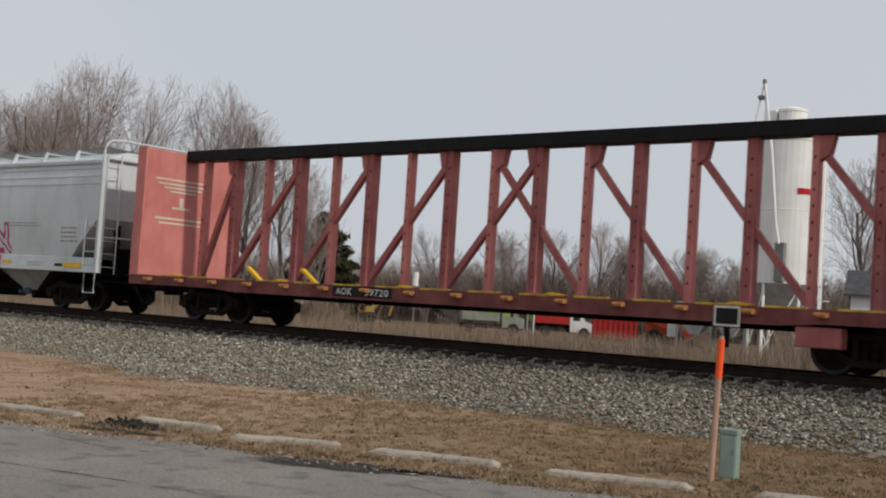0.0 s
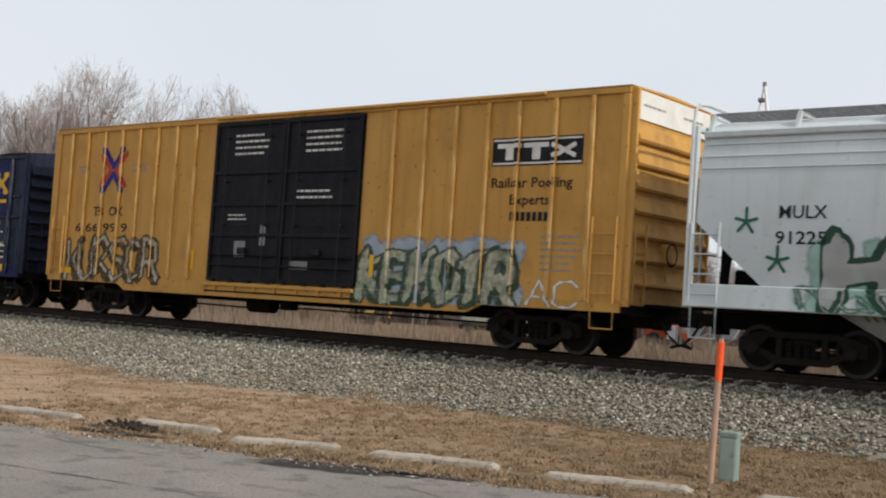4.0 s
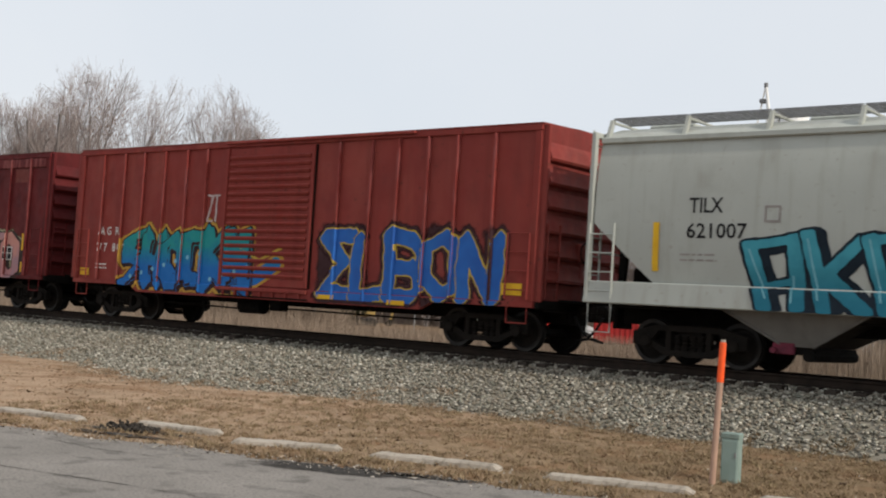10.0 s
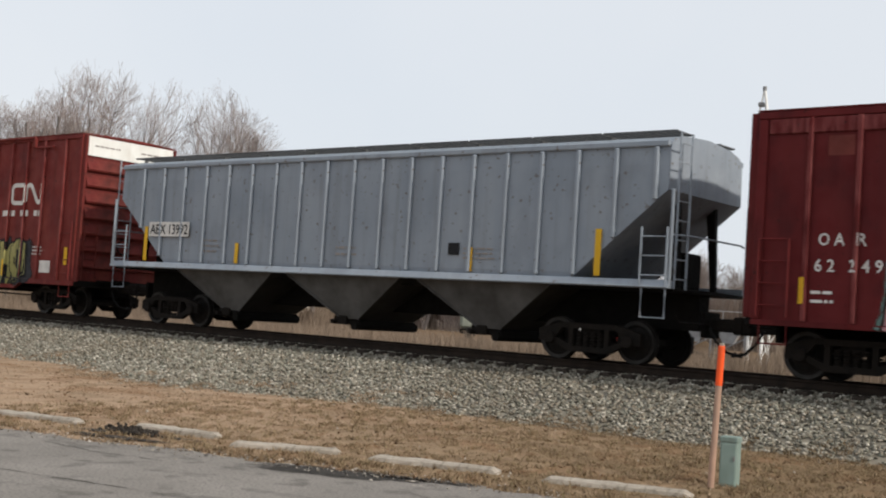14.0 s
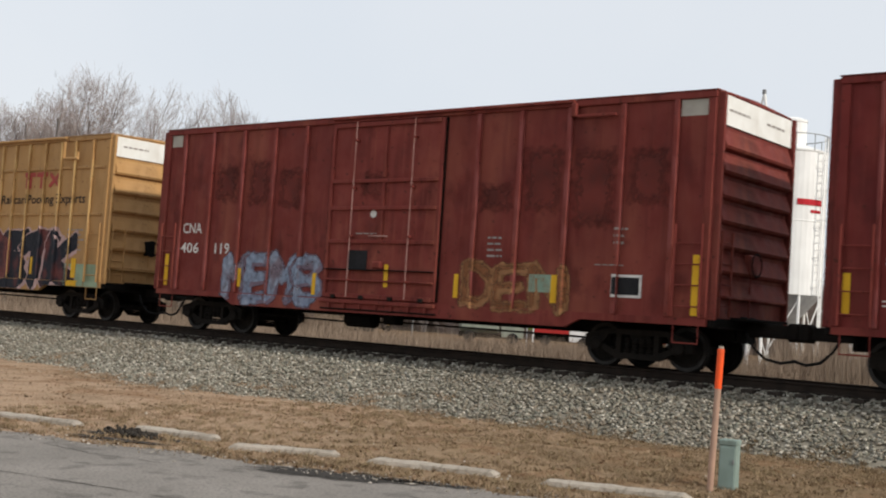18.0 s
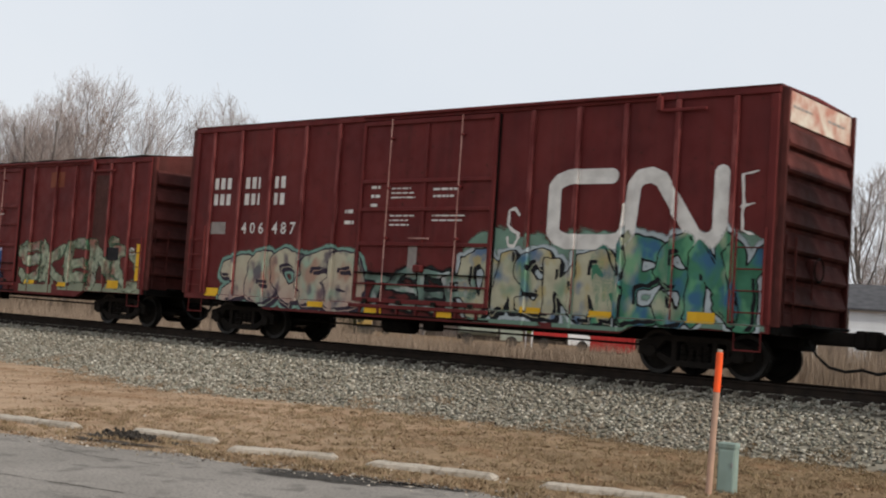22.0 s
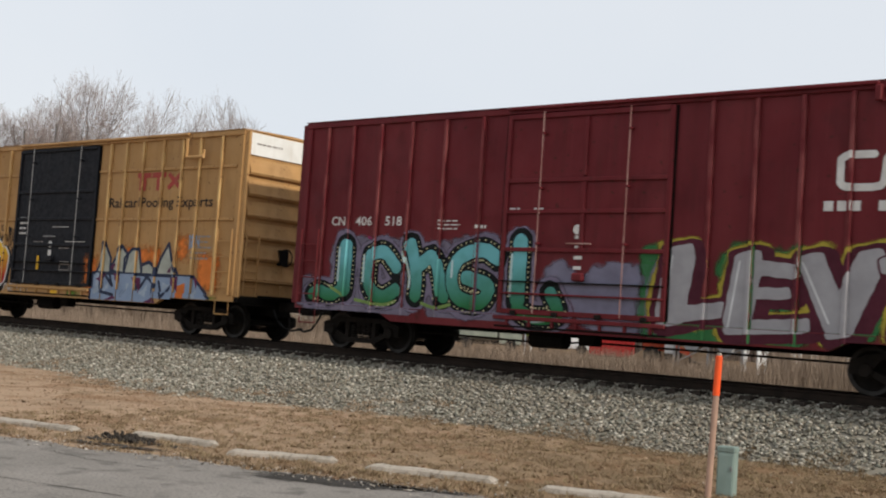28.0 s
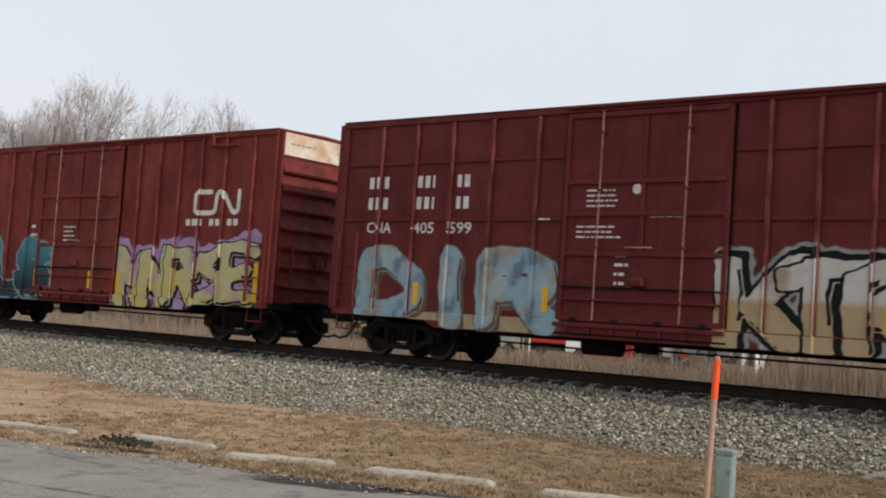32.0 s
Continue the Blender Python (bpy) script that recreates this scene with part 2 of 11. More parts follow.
def prism(outline, axis, lo, hi):
    """An outline in two axes extruded along the third ('x' or 'y')."""
    n = len(outline)
    if axis == "y":
        v = [(a, lo, b) for a, b in outline] + [(a, hi, b) for a, b in outline]
    else:
        v = [(lo, a, b) for a, b in outline] + [(hi, a, b) for a, b in outline]
    f = [tuple(range(n)), tuple(range(2 * n - 1, n - 1, -1))]
    f += [(i, i + n, (i + 1) % n + n, (i + 1) % n) for i in range(n)]
    return v, f


def solid(name, outline, axis, lo, hi, mat, parent=None, label=""):
    v, f = prism(outline, axis, lo, hi)
    bm = bmesh.new()
    vs = [bm.verts.new(q) for q in v]
    for q in f:
        bm.faces.new([vs[i] for i in q])
    bmesh.ops.recalc_face_normals(bm, faces=bm.faces)
    return part(name, bm, mat, parent, label)


# ---- lettering and spray paint that follow the relief of a wall ----
GLYPHS = {}


def glyph_polys(text):
    """Flat polygons of a line of lettering, one unit high, from x = 0, and its width."""
    if text not in GLYPHS:
        cu = bpy.data.curves.new("lettering", "FONT")
        cu.body, cu.size, cu.resolution_u, cu.offset = text, 1.0, 2, 0.012
        ob = bpy.data.objects.new("lettering", cu)
        me = ob.to_mesh()
        vs = [(v.co.x, v.co.y) for v in me.vertices]
        polys = [[vs[i] for i in p.vertices] for p in me.polygons]
        ob.to_mesh_clear()
        bpy.data.objects.remove(ob)
        bpy.data.curves.remove(cu)
        xs = [q[0] for p in polys for q in p] or [0, 1]
        ys = [q[1] for p in polys for q in p] or [0, 1]
        h = max(ys) - 0.0 or 1.0
        x0 = min(xs)
        GLYPHS[text] = ([[((x - x0) / h, y / h) for x, y in p] for p in polys], (max(xs) - x0) / h)
    return GLYPHS[text]


def written(text, x, z, height, width=None):
    polys, w = glyph_polys(text)
    k = (width / w) if width else height
    return [[(x + px * k, z + pz * height) for px, pz in p] for p in polys]


def rect(x0, x1, z0, z1):
    return [(x0, z0), (x1, z0), (x1, z1), (x0, z1)]


def clip(p, i, v, keep_less):
    out = []
    for a, b in zip(p, p[1:] + p[:1]):
        ia, ib = (a[i] <= v) == keep_less, (b[i] <= v) == keep_less
        if ia:
            out.append(a)
        if ia != ib and a[i] != b[i]:
            t = (v - a[i]) / (b[i] - a[i])
            out.append((a[0] + (b[0] - a[0]) * t, a[1] + (b[1] - a[1]) * t))
    return out


def slabs(polys, i, cuts):
    for c in cuts:
        res = []
        for p in polys:
            lo, hi = min(q[i] for q in p), max(q[i] for q in p)
            if lo < c < hi:
                for side in (True, False):
                    q = clip(p, i, c, side)
                    if len(q) >= 3:
                        res.append(q)
            else:
                res.append(p)
        polys = res
    return polys


def decal(name, polys, mat, parent, wall, layer=1, label=""):
    """Paint on a wall: flat polygons cut at the wall's steps and laid on its relief. wall: (x cuts, z cuts, depth(x, z))."""
    if name in ("spray_cloud", "patch_panel", "repaint_panel", "patch_paint", "end_corner_patch", "placard") and 1 < len(polys) < 7:
        for q in polys:
            ob = decal(name, [q], mat, parent, wall, layer, label)
        return ob
    xs, zs, depth = wall[:3]
    ps = slabs(slabs([list(p) for p in polys], 0, xs), 1, zs)
    if len(wall) > 3:
        ps = [clip(p, 1, wall[3](sum(q[0] for q in p) / len(p)) + 0.012, False) for p in ps]
        ps = [p for p in ps if len(p) >= 3]
    v, f = [], []
    for k, p in enumerate(ps):
        cx, cz = sum(q[0] for q in p) / len(p), sum(q[1] for q in p) / len(p)
        s = len(v)
        lift = 0.004 * layer + 0.00025 * (k % 13)
        for x, z in p:
            e = 1e-4
            y = depth(x + (cx - x) * e * 10, z + (cz - z) * e * 10)
            v.append((x, y - lift, z))
        f.append(tuple(range(s, s + len(p))))
    bm = bmesh.new()
    vs = [bm.verts.new(q) for q in v]
    for q in f:
        try:
            bm.faces.new([vs[i] for i in q])
        except ValueError:
            pass
    bm.normal_update()
    for fc in bm.faces:
        if fc.normal.y > 0:
            fc.normal_flip()
    ob = part(name, bm, mat, parent, label)
    if len(polys) > 2:
        ob["kind"] = "stuff"
    return ob


# letter skeletons: points on a 5 x 7 board, strokes parted by blanks
SKEL = {
    "A": "00 26 40/12 32", "B": "00 06 36 45 43 33 03/33 42 41 30 00", "C": "45 36 16 05 01 10 30 41", "D": "00 06 26 44 42 20 00",
    "E": "46 06 00 40/03 33", "F": "00 06 46/03 33", "G": "45 36 16 05 01 10 30 41 43 23", "H": "00 06/40 46/03 43", "I": "20 26",
    "J": "46 41 30 10 01", "K": "00 06/46 03 40", "L": "06 00 40", "M": "00 06 23 46 40", "N": "00 06 40 46", "O": "10 01 05 16 36 45 41 30 10",
    "P": "00 06 36 45 43 33 03", "Q": "10 01 05 16 36 45 41 30 10/22 40", "R": "00 06 36 45 43 33 03/23 40", "S": "45 36 16 05 04 13 33 42 41 30 10 01",
    "a": "00 26 46 41 50/12 42", "b": "00 06 35 23 44 30 00", "c": "46 16 04 01 20 50", "d": "00 06 36 54 31 00", "e": "56 16 03 00 50/03 43", "g": "46 16 04 01 20 42 44 24",
    "h": "00 06/03 43/46 41 50", "i": "20 26 16", "j": "46 42 20 02 13", "k": "00 06/56 23 50", "l": "06 01 10 50 52", "m": "00 16 23 36 50", "n": "00 06 41 46/41 50", "o": "20 02 05 26 45 41 20",
    "p": "00 06 36 44 12", "r": "00 05 26 45 23/22 50", "s": "46 15 04 43 42 00", "t": "20 25/05 26 56", "u": "06 02 20 42 46/41 50", "v": "06 20 46 56", "w": "06 00 23 30 46", "z": "05 46 01 50",
    "3": "46 06 33 00 40", "T": "20 26/06 46", "U": "06 01 10 30 41 46", "V": "06 20 46", "W": "06 10 23 30 46", "X": "00 46/06 40", "Y": "06 23 46/23 20", "Z": "06 46 00 40",
}


def stroke_polys(points, w, square=False):
    out = []
    for a, b in zip(points, points[1:]):
        dx, dz = b[0] - a[0], b[1] - a[1]
        d = math.hypot(dx, dz) or 1e-6
        nx, nz = -dz / d * w, dx / d * w
        out.append([(a[0] + nx, a[1] + nz), (a[0] - nx, a[1] - nz), (b[0] - nx, b[1] - nz), (b[0] + nx, b[1] + nz)])
    if not square:
        for a in points:
            out.append([(a[0] + w * math.cos(q), a[1] + w * math.sin(q)) for q in (k * math.pi / 4 + 0.2 for k in range(8))])
    return out


def seg_distance(X, Z, pts, chisel=None):
    """Distance of a grid of points from a stroke; with a chisel angle as a broad, square-cut tip draws it."""
    best = np.full(X.shape, 9.0)
    if chisel is not None:
        c, d = math.cos(chisel), math.sin(chisel)
        for a, b in zip(pts, pts[1:]):
            dx, dz = b[0] - a[0], b[1] - a[1]
            t = np.clip(((X - a[0]) * dx + (Z - a[1]) * dz) / (dx * dx + dz * dz + 1e-9), 0, 1)
            p, q = X - a[0] - t * dx, Z - a[1] - t * dz
            best = np.minimum(best, (np.abs((c * p + d * q) * 0.86) ** 5 + np.abs((c * q - d * p) * 1.18) ** 5) ** 0.2)
        return best
    for a, b in zip(pts, pts[1:]):
        dx, dz = b[0] - a[0], b[1] - a[1]
        t = np.clip(((X - a[0]) * dx + (Z - a[1]) * dz) / (dx * dx + dz * dz + 1e-9), 0, 1)
        best = np.minimum(best, np.hypot(X - a[0] - t * dx, Z - a[1] - t * dz))
    return best


def misty(mat):
    """The same spray paint thinning out to nothing where its cover falls off."""
    name = "thin_" + mat.name
    if name in MATS:
        return MATS[name]
    m = mat.copy()
    m.name = name
    n, l = m.node_tree.nodes, m.node_tree.links
    at = n.new("ShaderNodeAttribute")
    at.attribute_name = "cover"
    tc, nz = n.new("ShaderNodeTexCoord"), n.new("ShaderNodeTexNoise")
    nz.inputs["Scale"].default_value, nz.inputs["Detail"].default_value = 7.0, 6
    l.new(tc.outputs["Object"], nz.inputs["Vector"])
    a = n.new("ShaderNodeMath")
    a.operation, a.inputs[1].default_value = "MULTIPLY_ADD", 1.1
    s = n.new("ShaderNodeMath")
    s.operation, s.inputs[1].default_value = "SUBTRACT", 0.62
    l.new(nz.outputs[0], s.inputs[0])
    l.new(at.outputs["Fac"], a.inputs[0])
    l.new(s.outputs[0], a.inputs[2])
    r = n.new("ShaderNodeMapRange")
    r.inputs["From Max"].default_value = 0.55
    l.new(a.outputs[0], r.inputs["Value"])
    tr, mx = n.new("ShaderNodeBsdfTransparent"), n.new("ShaderNodeMixShader")
    l.new(r.outputs[0], mx.inputs[0])
    l.new(tr.outputs[0], mx.inputs[1])
    l.new(n["Principled BSDF"].outputs[0], mx.inputs[2])
    l.new(mx.outputs[0], n["Material Output"].inputs[0])
    MATS[name] = m
    return m


def coat(name, X, Z, field, level, mat, parent, wall, layer, label="", soft=0.0, peak=1.0):
    """One coat of paint where the field lies under a level: a connected skin that follows the wall's relief."""
    if len(wall) > 3:
        low = np.array([wall[3](x) for x in X[:, 0]])
        field = np.where(Z < low[:, None] + 0.012, np.maximum(field, level + (low[:, None] + 0.012 - Z)), field)
    inside = field < level
    cell = inside[:-1, :-1].astype(int) + inside[1:, :-1] + inside[1:, 1:] + inside[:-1, 1:]
    verts, faces, idx, cover = [], [], {}, []
    depth = wall[2]

    def corner(i, j):
        k = (i, j)
        if k not in idx:
            x, z = X[i, j], Z[i, j]
            idx[k] = len(verts)
            cover.append(peak * min(1.0, max(0.0, (level - field[i, j]) / soft)) if soft else 1.0)
            verts.append((x, depth(x, z) - 0.004 * layer, z))
        return idx[k]

    def cut(i, j, a, b):
        k = (i, j, a, b)
        if k not in idx:
            fa, fb = field[i, j] - level, field[a, b] - level
            t = fa / (fa - fb)
            x, z = X[i, j] + (X[a, b] - X[i, j]) * t, Z[i, j] + (Z[a, b] - Z[i, j]) * t
            idx[k] = len(verts)
            cover.append(0.0)
            verts.append((x, depth(x, z) - 0.004 * layer, z))
        return idx[k]

    # plain stretches become one large face each
    taken, q = np.zeros(cell.shape, bool), 5
    for i in range(0, cell.shape[0] - q, q):
        for j in range(0, cell.shape[1] - q, q):
            if (cell[i:i + q, j:j + q] == 4).all() and not (soft and (level - field[i:i + q + 1, j:j + q + 1]).min() < soft):
                ds = [depth(X[i + a, j + b], Z[i + a, j + b]) for a in range(q + 1) for b in range(q + 1)]
                if max(ds) - min(ds) < 0.0015:
                    taken[i:i + q, j:j + q] = True
                    faces.append((corner(i, j), corner(i + q, j), corner(i + q, j + q), corner(i, j + q)))
    for i, j in np.argwhere((cell > 0) & ~taken):
        i, j = int(i), int(j)
        ring = ((i, j), (i + 1, j), (i + 1, j + 1), (i, j + 1))
        if cell[i, j] == 4:
            faces.append(tuple(corner(*q) for q in ring))
            continue
        p = []
        for q, r in zip(ring, ring[1:] + ring[:1]):
            if inside[q]:
                p.append(corner(*q))
            if inside[q] != inside[r]:
                a, b = (q, r) if q < r else (r, q)
                p.append(cut(*a, *b))
        if len(p) >= 3:
            faces.append(tuple(p))
    if not faces:
        return None
    ob = poly(name, verts, faces, misty(mat) if soft else mat, parent, label)
    if soft:
        ob.data.attributes.new("cover", "FLOAT", "POINT").data.foreach_set("value", cover)
    return ob


PAINTS = {}


def blended(fill, busy):
    """One spray colour fading softly into others."""
    if fill.name not in PAINTS or not busy:
        return fill
    name = "_".join([fill.name, "over"] + [b.name for b in busy])[:60]
    if name in MATS:
        return MATS[name]
    m = fill.copy()
    m.name = name
    n, l = m.node_tree.nodes, m.node_tree.links
    b = n["Principled BSDF"]
    tc = n.new("ShaderNodeTexCoord")
    for k, other in enumerate(busy):
        c = PAINTS.get(other.name)
        if c is None:
            continue
        mp, nz, r, mx = n.new("ShaderNodeMapping"), n.new("ShaderNodeTexNoise"), n.new("ShaderNodeMapRange"), n.new("ShaderNodeMix")
        mp.inputs["Location"].default_value = (k * 7.3, 0, k * 3.1)
        mp.inputs["Scale"].default_value = (1.0, 1.0, 0.75)
        nz.inputs["Scale"].default_value, nz.inputs["Detail"].default_value = 1.5 + 0.5 * k, 2
        r.inputs["From Min"].default_value, r.inputs["From Max"].default_value, r.inputs["To Max"].default_value = 0.53, 0.66, 0.8
        mx.data_type = "RGBA"
        l.new(tc.outputs["Object"], mp.inputs["Vector"])
        l.new(mp.outputs[0], nz.inputs["Vector"])
        l.new(nz.outputs[0], r.inputs["Value"])
        l.new(r.outputs[0], mx.inputs["Factor"])
        A, B = [q for q in mx.inputs if q.type == "RGBA"]
        l.new(b.inputs["Base Color"].links[0].from_socket, A)
        B.default_value = rgb(*c)
        l.new([q for q in mx.outputs if q.type == "RGBA"][0], b.inputs["Base Color"])
    MATS[name] = m
    return m


def moved(A, i, j):
    """A field shifted by whole cells, with nothing coming in from beyond its rim."""
    B = np.full(A.shape, 9.0)
    n, m = A.shape
    B[max(i, 0):n + min(i, 0), max(j, 0):m + min(j, 0)] = A[max(-i, 0):n + min(-i, 0), max(-j, 0):m + min(-j, 0)]
    return B


def spray(word, x0, x1, z0, z1, parent, wall, fill, line, shine=None, cloud=None, fat=0.16, edge=0.045, wild=0.05, seed=1, spikes=0, lean=0.0, label="",
          drop=None, inner=True, aura=None, busy=(), faded=False, chisel=True):
    """A sprayed piece: swollen letters that overlap, an outline with a cast edge round them, patches of other colours inside, highlights, a halo and a cloud behind."""
    rng = random.Random(seed)
    n = len(word)
    cell = (x1 - x0) / n
    h = z1 - z0
    wild *= 0.62
    fat *= 0.9
    fill = blended(fill, busy)
    w = fat * min(cell, h * 0.8)
    g = 0.031 if w > 0.06 else 0.02
    pad = 0.25 if (cloud or spikes or aura) else w + edge
    rise = 0.5 if (cloud or spikes or aura) else pad
    gx = np.arange(x0 - pad, min(x1 + pad, -0.02), g)
    gz = np.arange(z0 - min(pad, 0.06), z1 + rise, g)
    X, Z = np.meshgrid(gx, gz, indexing="ij")
    ph = seed * 1.7
    wob = wild * 0.55 * cell
    U = X + wob * np.sin(Z * 4.1 + ph) * np.sin(X * 1.9 + ph * 2) + wob * 0.35 * np.sin(Z * 11 + X * 7 + ph)
    V = Z + wob * 0.8 * np.sin(X * 3.7 + ph * 3) + wob * 0.3 * np.sin(X * 9.5 - Z * 8 + ph)
    fields = []
    for i, ch in enumerate(word):
        up = rng.uniform(-0.5, 0.5) * wild * h
        fld = np.full(X.shape, 9.0)
        for run in SKEL[ch].split("/"):
            pts = []
            for p in run.split():
                fx, fz = int(p[0]) / 4, int(p[1]) / 6
                pts.append((x0 + cell * (i + 0.08 + 0.84 * fx) + rng.uniform(-1, 1) * wild * cell + lean * (fz - 0.5) * cell,
                            z0 + w + (h - 2 * w) * fz + up + rng.uniform(-1, 1) * wild * h * 0.6))
            fld = np.minimum(fld, seg_distance(U, V, pts, 0.35 + 0.5 * math.sin(seed) if chisel else None))
            for end, nxt in ((pts[0], pts[1]), (pts[-1], pts[-2])):
                if rng.random() < spikes:
                    d = Vector((end[0] - nxt[0], end[1] - nxt[1])).normalized()
                    for k in range(1, 5):
                        q = (end[0] + d.x * w * 0.42 * k, end[1] + d.y * w * 0.42 * k)
                        fld = np.minimum(fld, np.hypot(U - q[0], V - q[1]) + w * 0.24 * k)
        fields.append(fld + 0.010 * np.sin(X * 23 + ph) * np.sin(Z * 19 + ph))
    whole = np.minimum.reduce(fields)
    shade = whole
    if drop:
        kx, kz = int(round(drop[0] / g)), int(round(drop[1] / g))
        for q in (0.5, 1.0):
            shade = np.minimum(shade, moved(whole, int(kx * q), int(kz * q)))
    if cloud:
        mist = whole - 0.16 * h * (0.8 + 0.6 * np.sin(X * 2.3 + ph) * np.sin(Z * 3.1 + ph * 2)) + 0.04 * np.sin(X * 13 + ph) * np.sin(Z * 11)
        coat("spray_cloud", X, Z, mist, w + 0.03, cloud, parent, wall, 1, soft=0.14)
    if aura:
        coat("graffiti_halo", X, Z, shade, w + edge + 0.11, aura, parent, wall, 1.5, soft=0.10)
    if edge > 0:
        coat("graffiti_outline", X, Z, shade, w + edge, line, parent, wall, 2, "", 0.04 if faded else 0.0, 0.5)
    last = None
    stuff = []
    for k, fld in enumerate(fields):
        f = fld
        for other in fields[k + 1:]:
            f = np.maximum(f, w - (other - w) + edge * 0.8)
        last = coat("graffiti_letter", X, Z, f, w, fill, parent, wall, 3, label, 0.05 if faded else 0.0, 0.5) or last
    k = max(int(round(0.055 / g)), 1)
    if inner and edge > 0.02 and w > 0.09:
        rim = np.maximum(whole - (w - 0.02), (w - 0.03) - moved(whole, -k, k)) + np.where(np.sin(X * 3.1 + ph) * np.sin(Z * 3.7 + ph) > -0.15, 0.0, 1.0)
        stuff.append(coat("graffiti_shadow", X, Z, rim, 0.0, line, parent, wall, 4))
    if shine:
        lit = np.maximum(whole - (w - 0.025), (w - 0.025) - moved(whole, k, -k)) + np.where(np.sin(X * 4.3 + ph) * np.sin(Z * 5.1 + ph * 1.3) > -0.1, 0.0, 1.0)
        stuff.append(coat("graffiti_highlight", X, Z, lit, 0.0, shine, parent, wall, 5))
    for ob in stuff:
        if ob:
            ob["kind"] = "stuff"
    return last


def stroke_coat(name, strokes, half, mat, parent, wall, layer, label=""):
    """Even-width painted lines as one clean skin."""
    xs = [p[0] for s in strokes for p in s]
    zs = [p[1] for s in strokes for p in s]
    g = max(min(half * 0.3, 0.03), 0.012)
    X, Z = np.meshgrid(np.arange(min(xs) - half * 1.6, max(xs) + half * 1.6, g), np.arange(min(zs) - half * 1.6, max(zs) + half * 1.6, g), indexing="ij")
    fld = np.minimum.reduce([seg_distance(X, Z, s) for s in strokes])
    ob = coat(name, X, Z, fld, half, mat, parent, wall, layer, label)
    if ob and len(strokes) > 3:
        ob["kind"] = "stuff"
    return ob


def swirls(name, x0, x1, z0, z1, n, half, mat, parent, wall, seed):
    """Loose curling strokes of a spray can."""
    rng = random.Random(seed)
    strokes = []
    for i in range(n):
        cx, cz = x0 + (x1 - x0) * (i + 0.5) / n, rng.uniform(z0 + 0.12, z1 - 0.2)
        r, a, way = rng.uniform(0.12, 0.34) * min(1.0, (z1 - z0) / 0.9), rng.uniform(0, 6.28), rng.choice((-1, 1))
        strokes.append([(cx + r * (1 - 0.06 * k) * math.cos(a + way * 0.42 * k), cz + r * (1 - 0.06 * k) * math.sin(a + way * 0.42 * k)) for k in range(9)])
    return stroke_coat(name, strokes, half, mat, parent, wall, 1.2)


def worn(paint, k):
    """The same paint with lighter patches: chalky wear, and the sun on raised posts put into the colour."""
    name = "chalky_" + paint.name
    if name in MATS:
        return MATS[name]
    m = paint.copy()
    m.name = name
    n, l = m.node_tree.nodes, m.node_tree.links
    b = n["Principled BSDF"]
    src = b.inputs["Base Color"].links[0].from_socket
    tc = n.new("ShaderNodeTexCoord")
    mp = n.new("ShaderNodeMapping")
    mp.inputs["Scale"].default_value = (6, 6, 1.3)
    t = n.new("ShaderNodeTexNoise")
    t.inputs["Scale"].default_value, t.inputs["Detail"].default_value = 1.4, 5
    r = n.new("ShaderNodeMapRange")
    r.inputs["From Min"].default_value, r.inputs["From Max"].default_value, r.inputs["To Max"].default_value = 0.42, 0.68, 0.75
    l.new(tc.outputs["Object"], mp.inputs["Vector"])
    oi = n.new("ShaderNodeObjectInfo")
    k4 = n.new("ShaderNodeMath")
    k4.operation, k4.inputs[1].default_value = "MULTIPLY", 40
    l.new(oi.outputs["Random"], k4.inputs[0])
    t.noise_dimensions = "4D"
    l.new(k4.outputs[0], t.inputs["W"])
    l.new(mp.outputs[0], t.inputs["Vector"])
    l.new(t.outputs[0], r.inputs["Value"])
    mx = n.new("ShaderNodeMix")
    mx.data_type = "RGBA"
    l.new(r.outputs[0], mx.inputs["Factor"])
    A, B = [q for q in mx.inputs if q.type == "RGBA"]
    l.new(src, A)
    B.default_value = rgb(*k)
    l.new([q for q in mx.outputs if q.type == "RGBA"][0], b.inputs["Base Color"])
    MATS[name] = m
    return m


def soot_shaded(paint, most=0.62):
    """The same paint darkened in blotches: grimy road film, and the shade between cars put into the colour."""
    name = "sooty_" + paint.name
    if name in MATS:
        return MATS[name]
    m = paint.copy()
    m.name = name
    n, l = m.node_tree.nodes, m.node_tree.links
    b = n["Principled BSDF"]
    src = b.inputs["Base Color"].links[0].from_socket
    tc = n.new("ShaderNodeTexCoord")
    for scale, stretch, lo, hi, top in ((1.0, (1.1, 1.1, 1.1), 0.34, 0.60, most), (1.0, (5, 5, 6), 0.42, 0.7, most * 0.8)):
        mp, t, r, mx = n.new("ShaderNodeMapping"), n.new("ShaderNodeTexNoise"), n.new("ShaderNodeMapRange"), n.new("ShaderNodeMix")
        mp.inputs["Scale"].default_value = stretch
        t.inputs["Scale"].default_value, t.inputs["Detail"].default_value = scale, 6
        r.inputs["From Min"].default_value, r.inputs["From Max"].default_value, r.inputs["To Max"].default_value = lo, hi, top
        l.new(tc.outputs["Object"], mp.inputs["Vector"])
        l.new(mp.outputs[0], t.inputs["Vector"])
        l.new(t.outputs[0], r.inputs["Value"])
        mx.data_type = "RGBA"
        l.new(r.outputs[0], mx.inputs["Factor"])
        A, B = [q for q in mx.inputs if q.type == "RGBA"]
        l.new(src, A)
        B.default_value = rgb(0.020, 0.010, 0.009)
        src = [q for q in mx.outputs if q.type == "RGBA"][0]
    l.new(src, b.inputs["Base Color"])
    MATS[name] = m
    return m


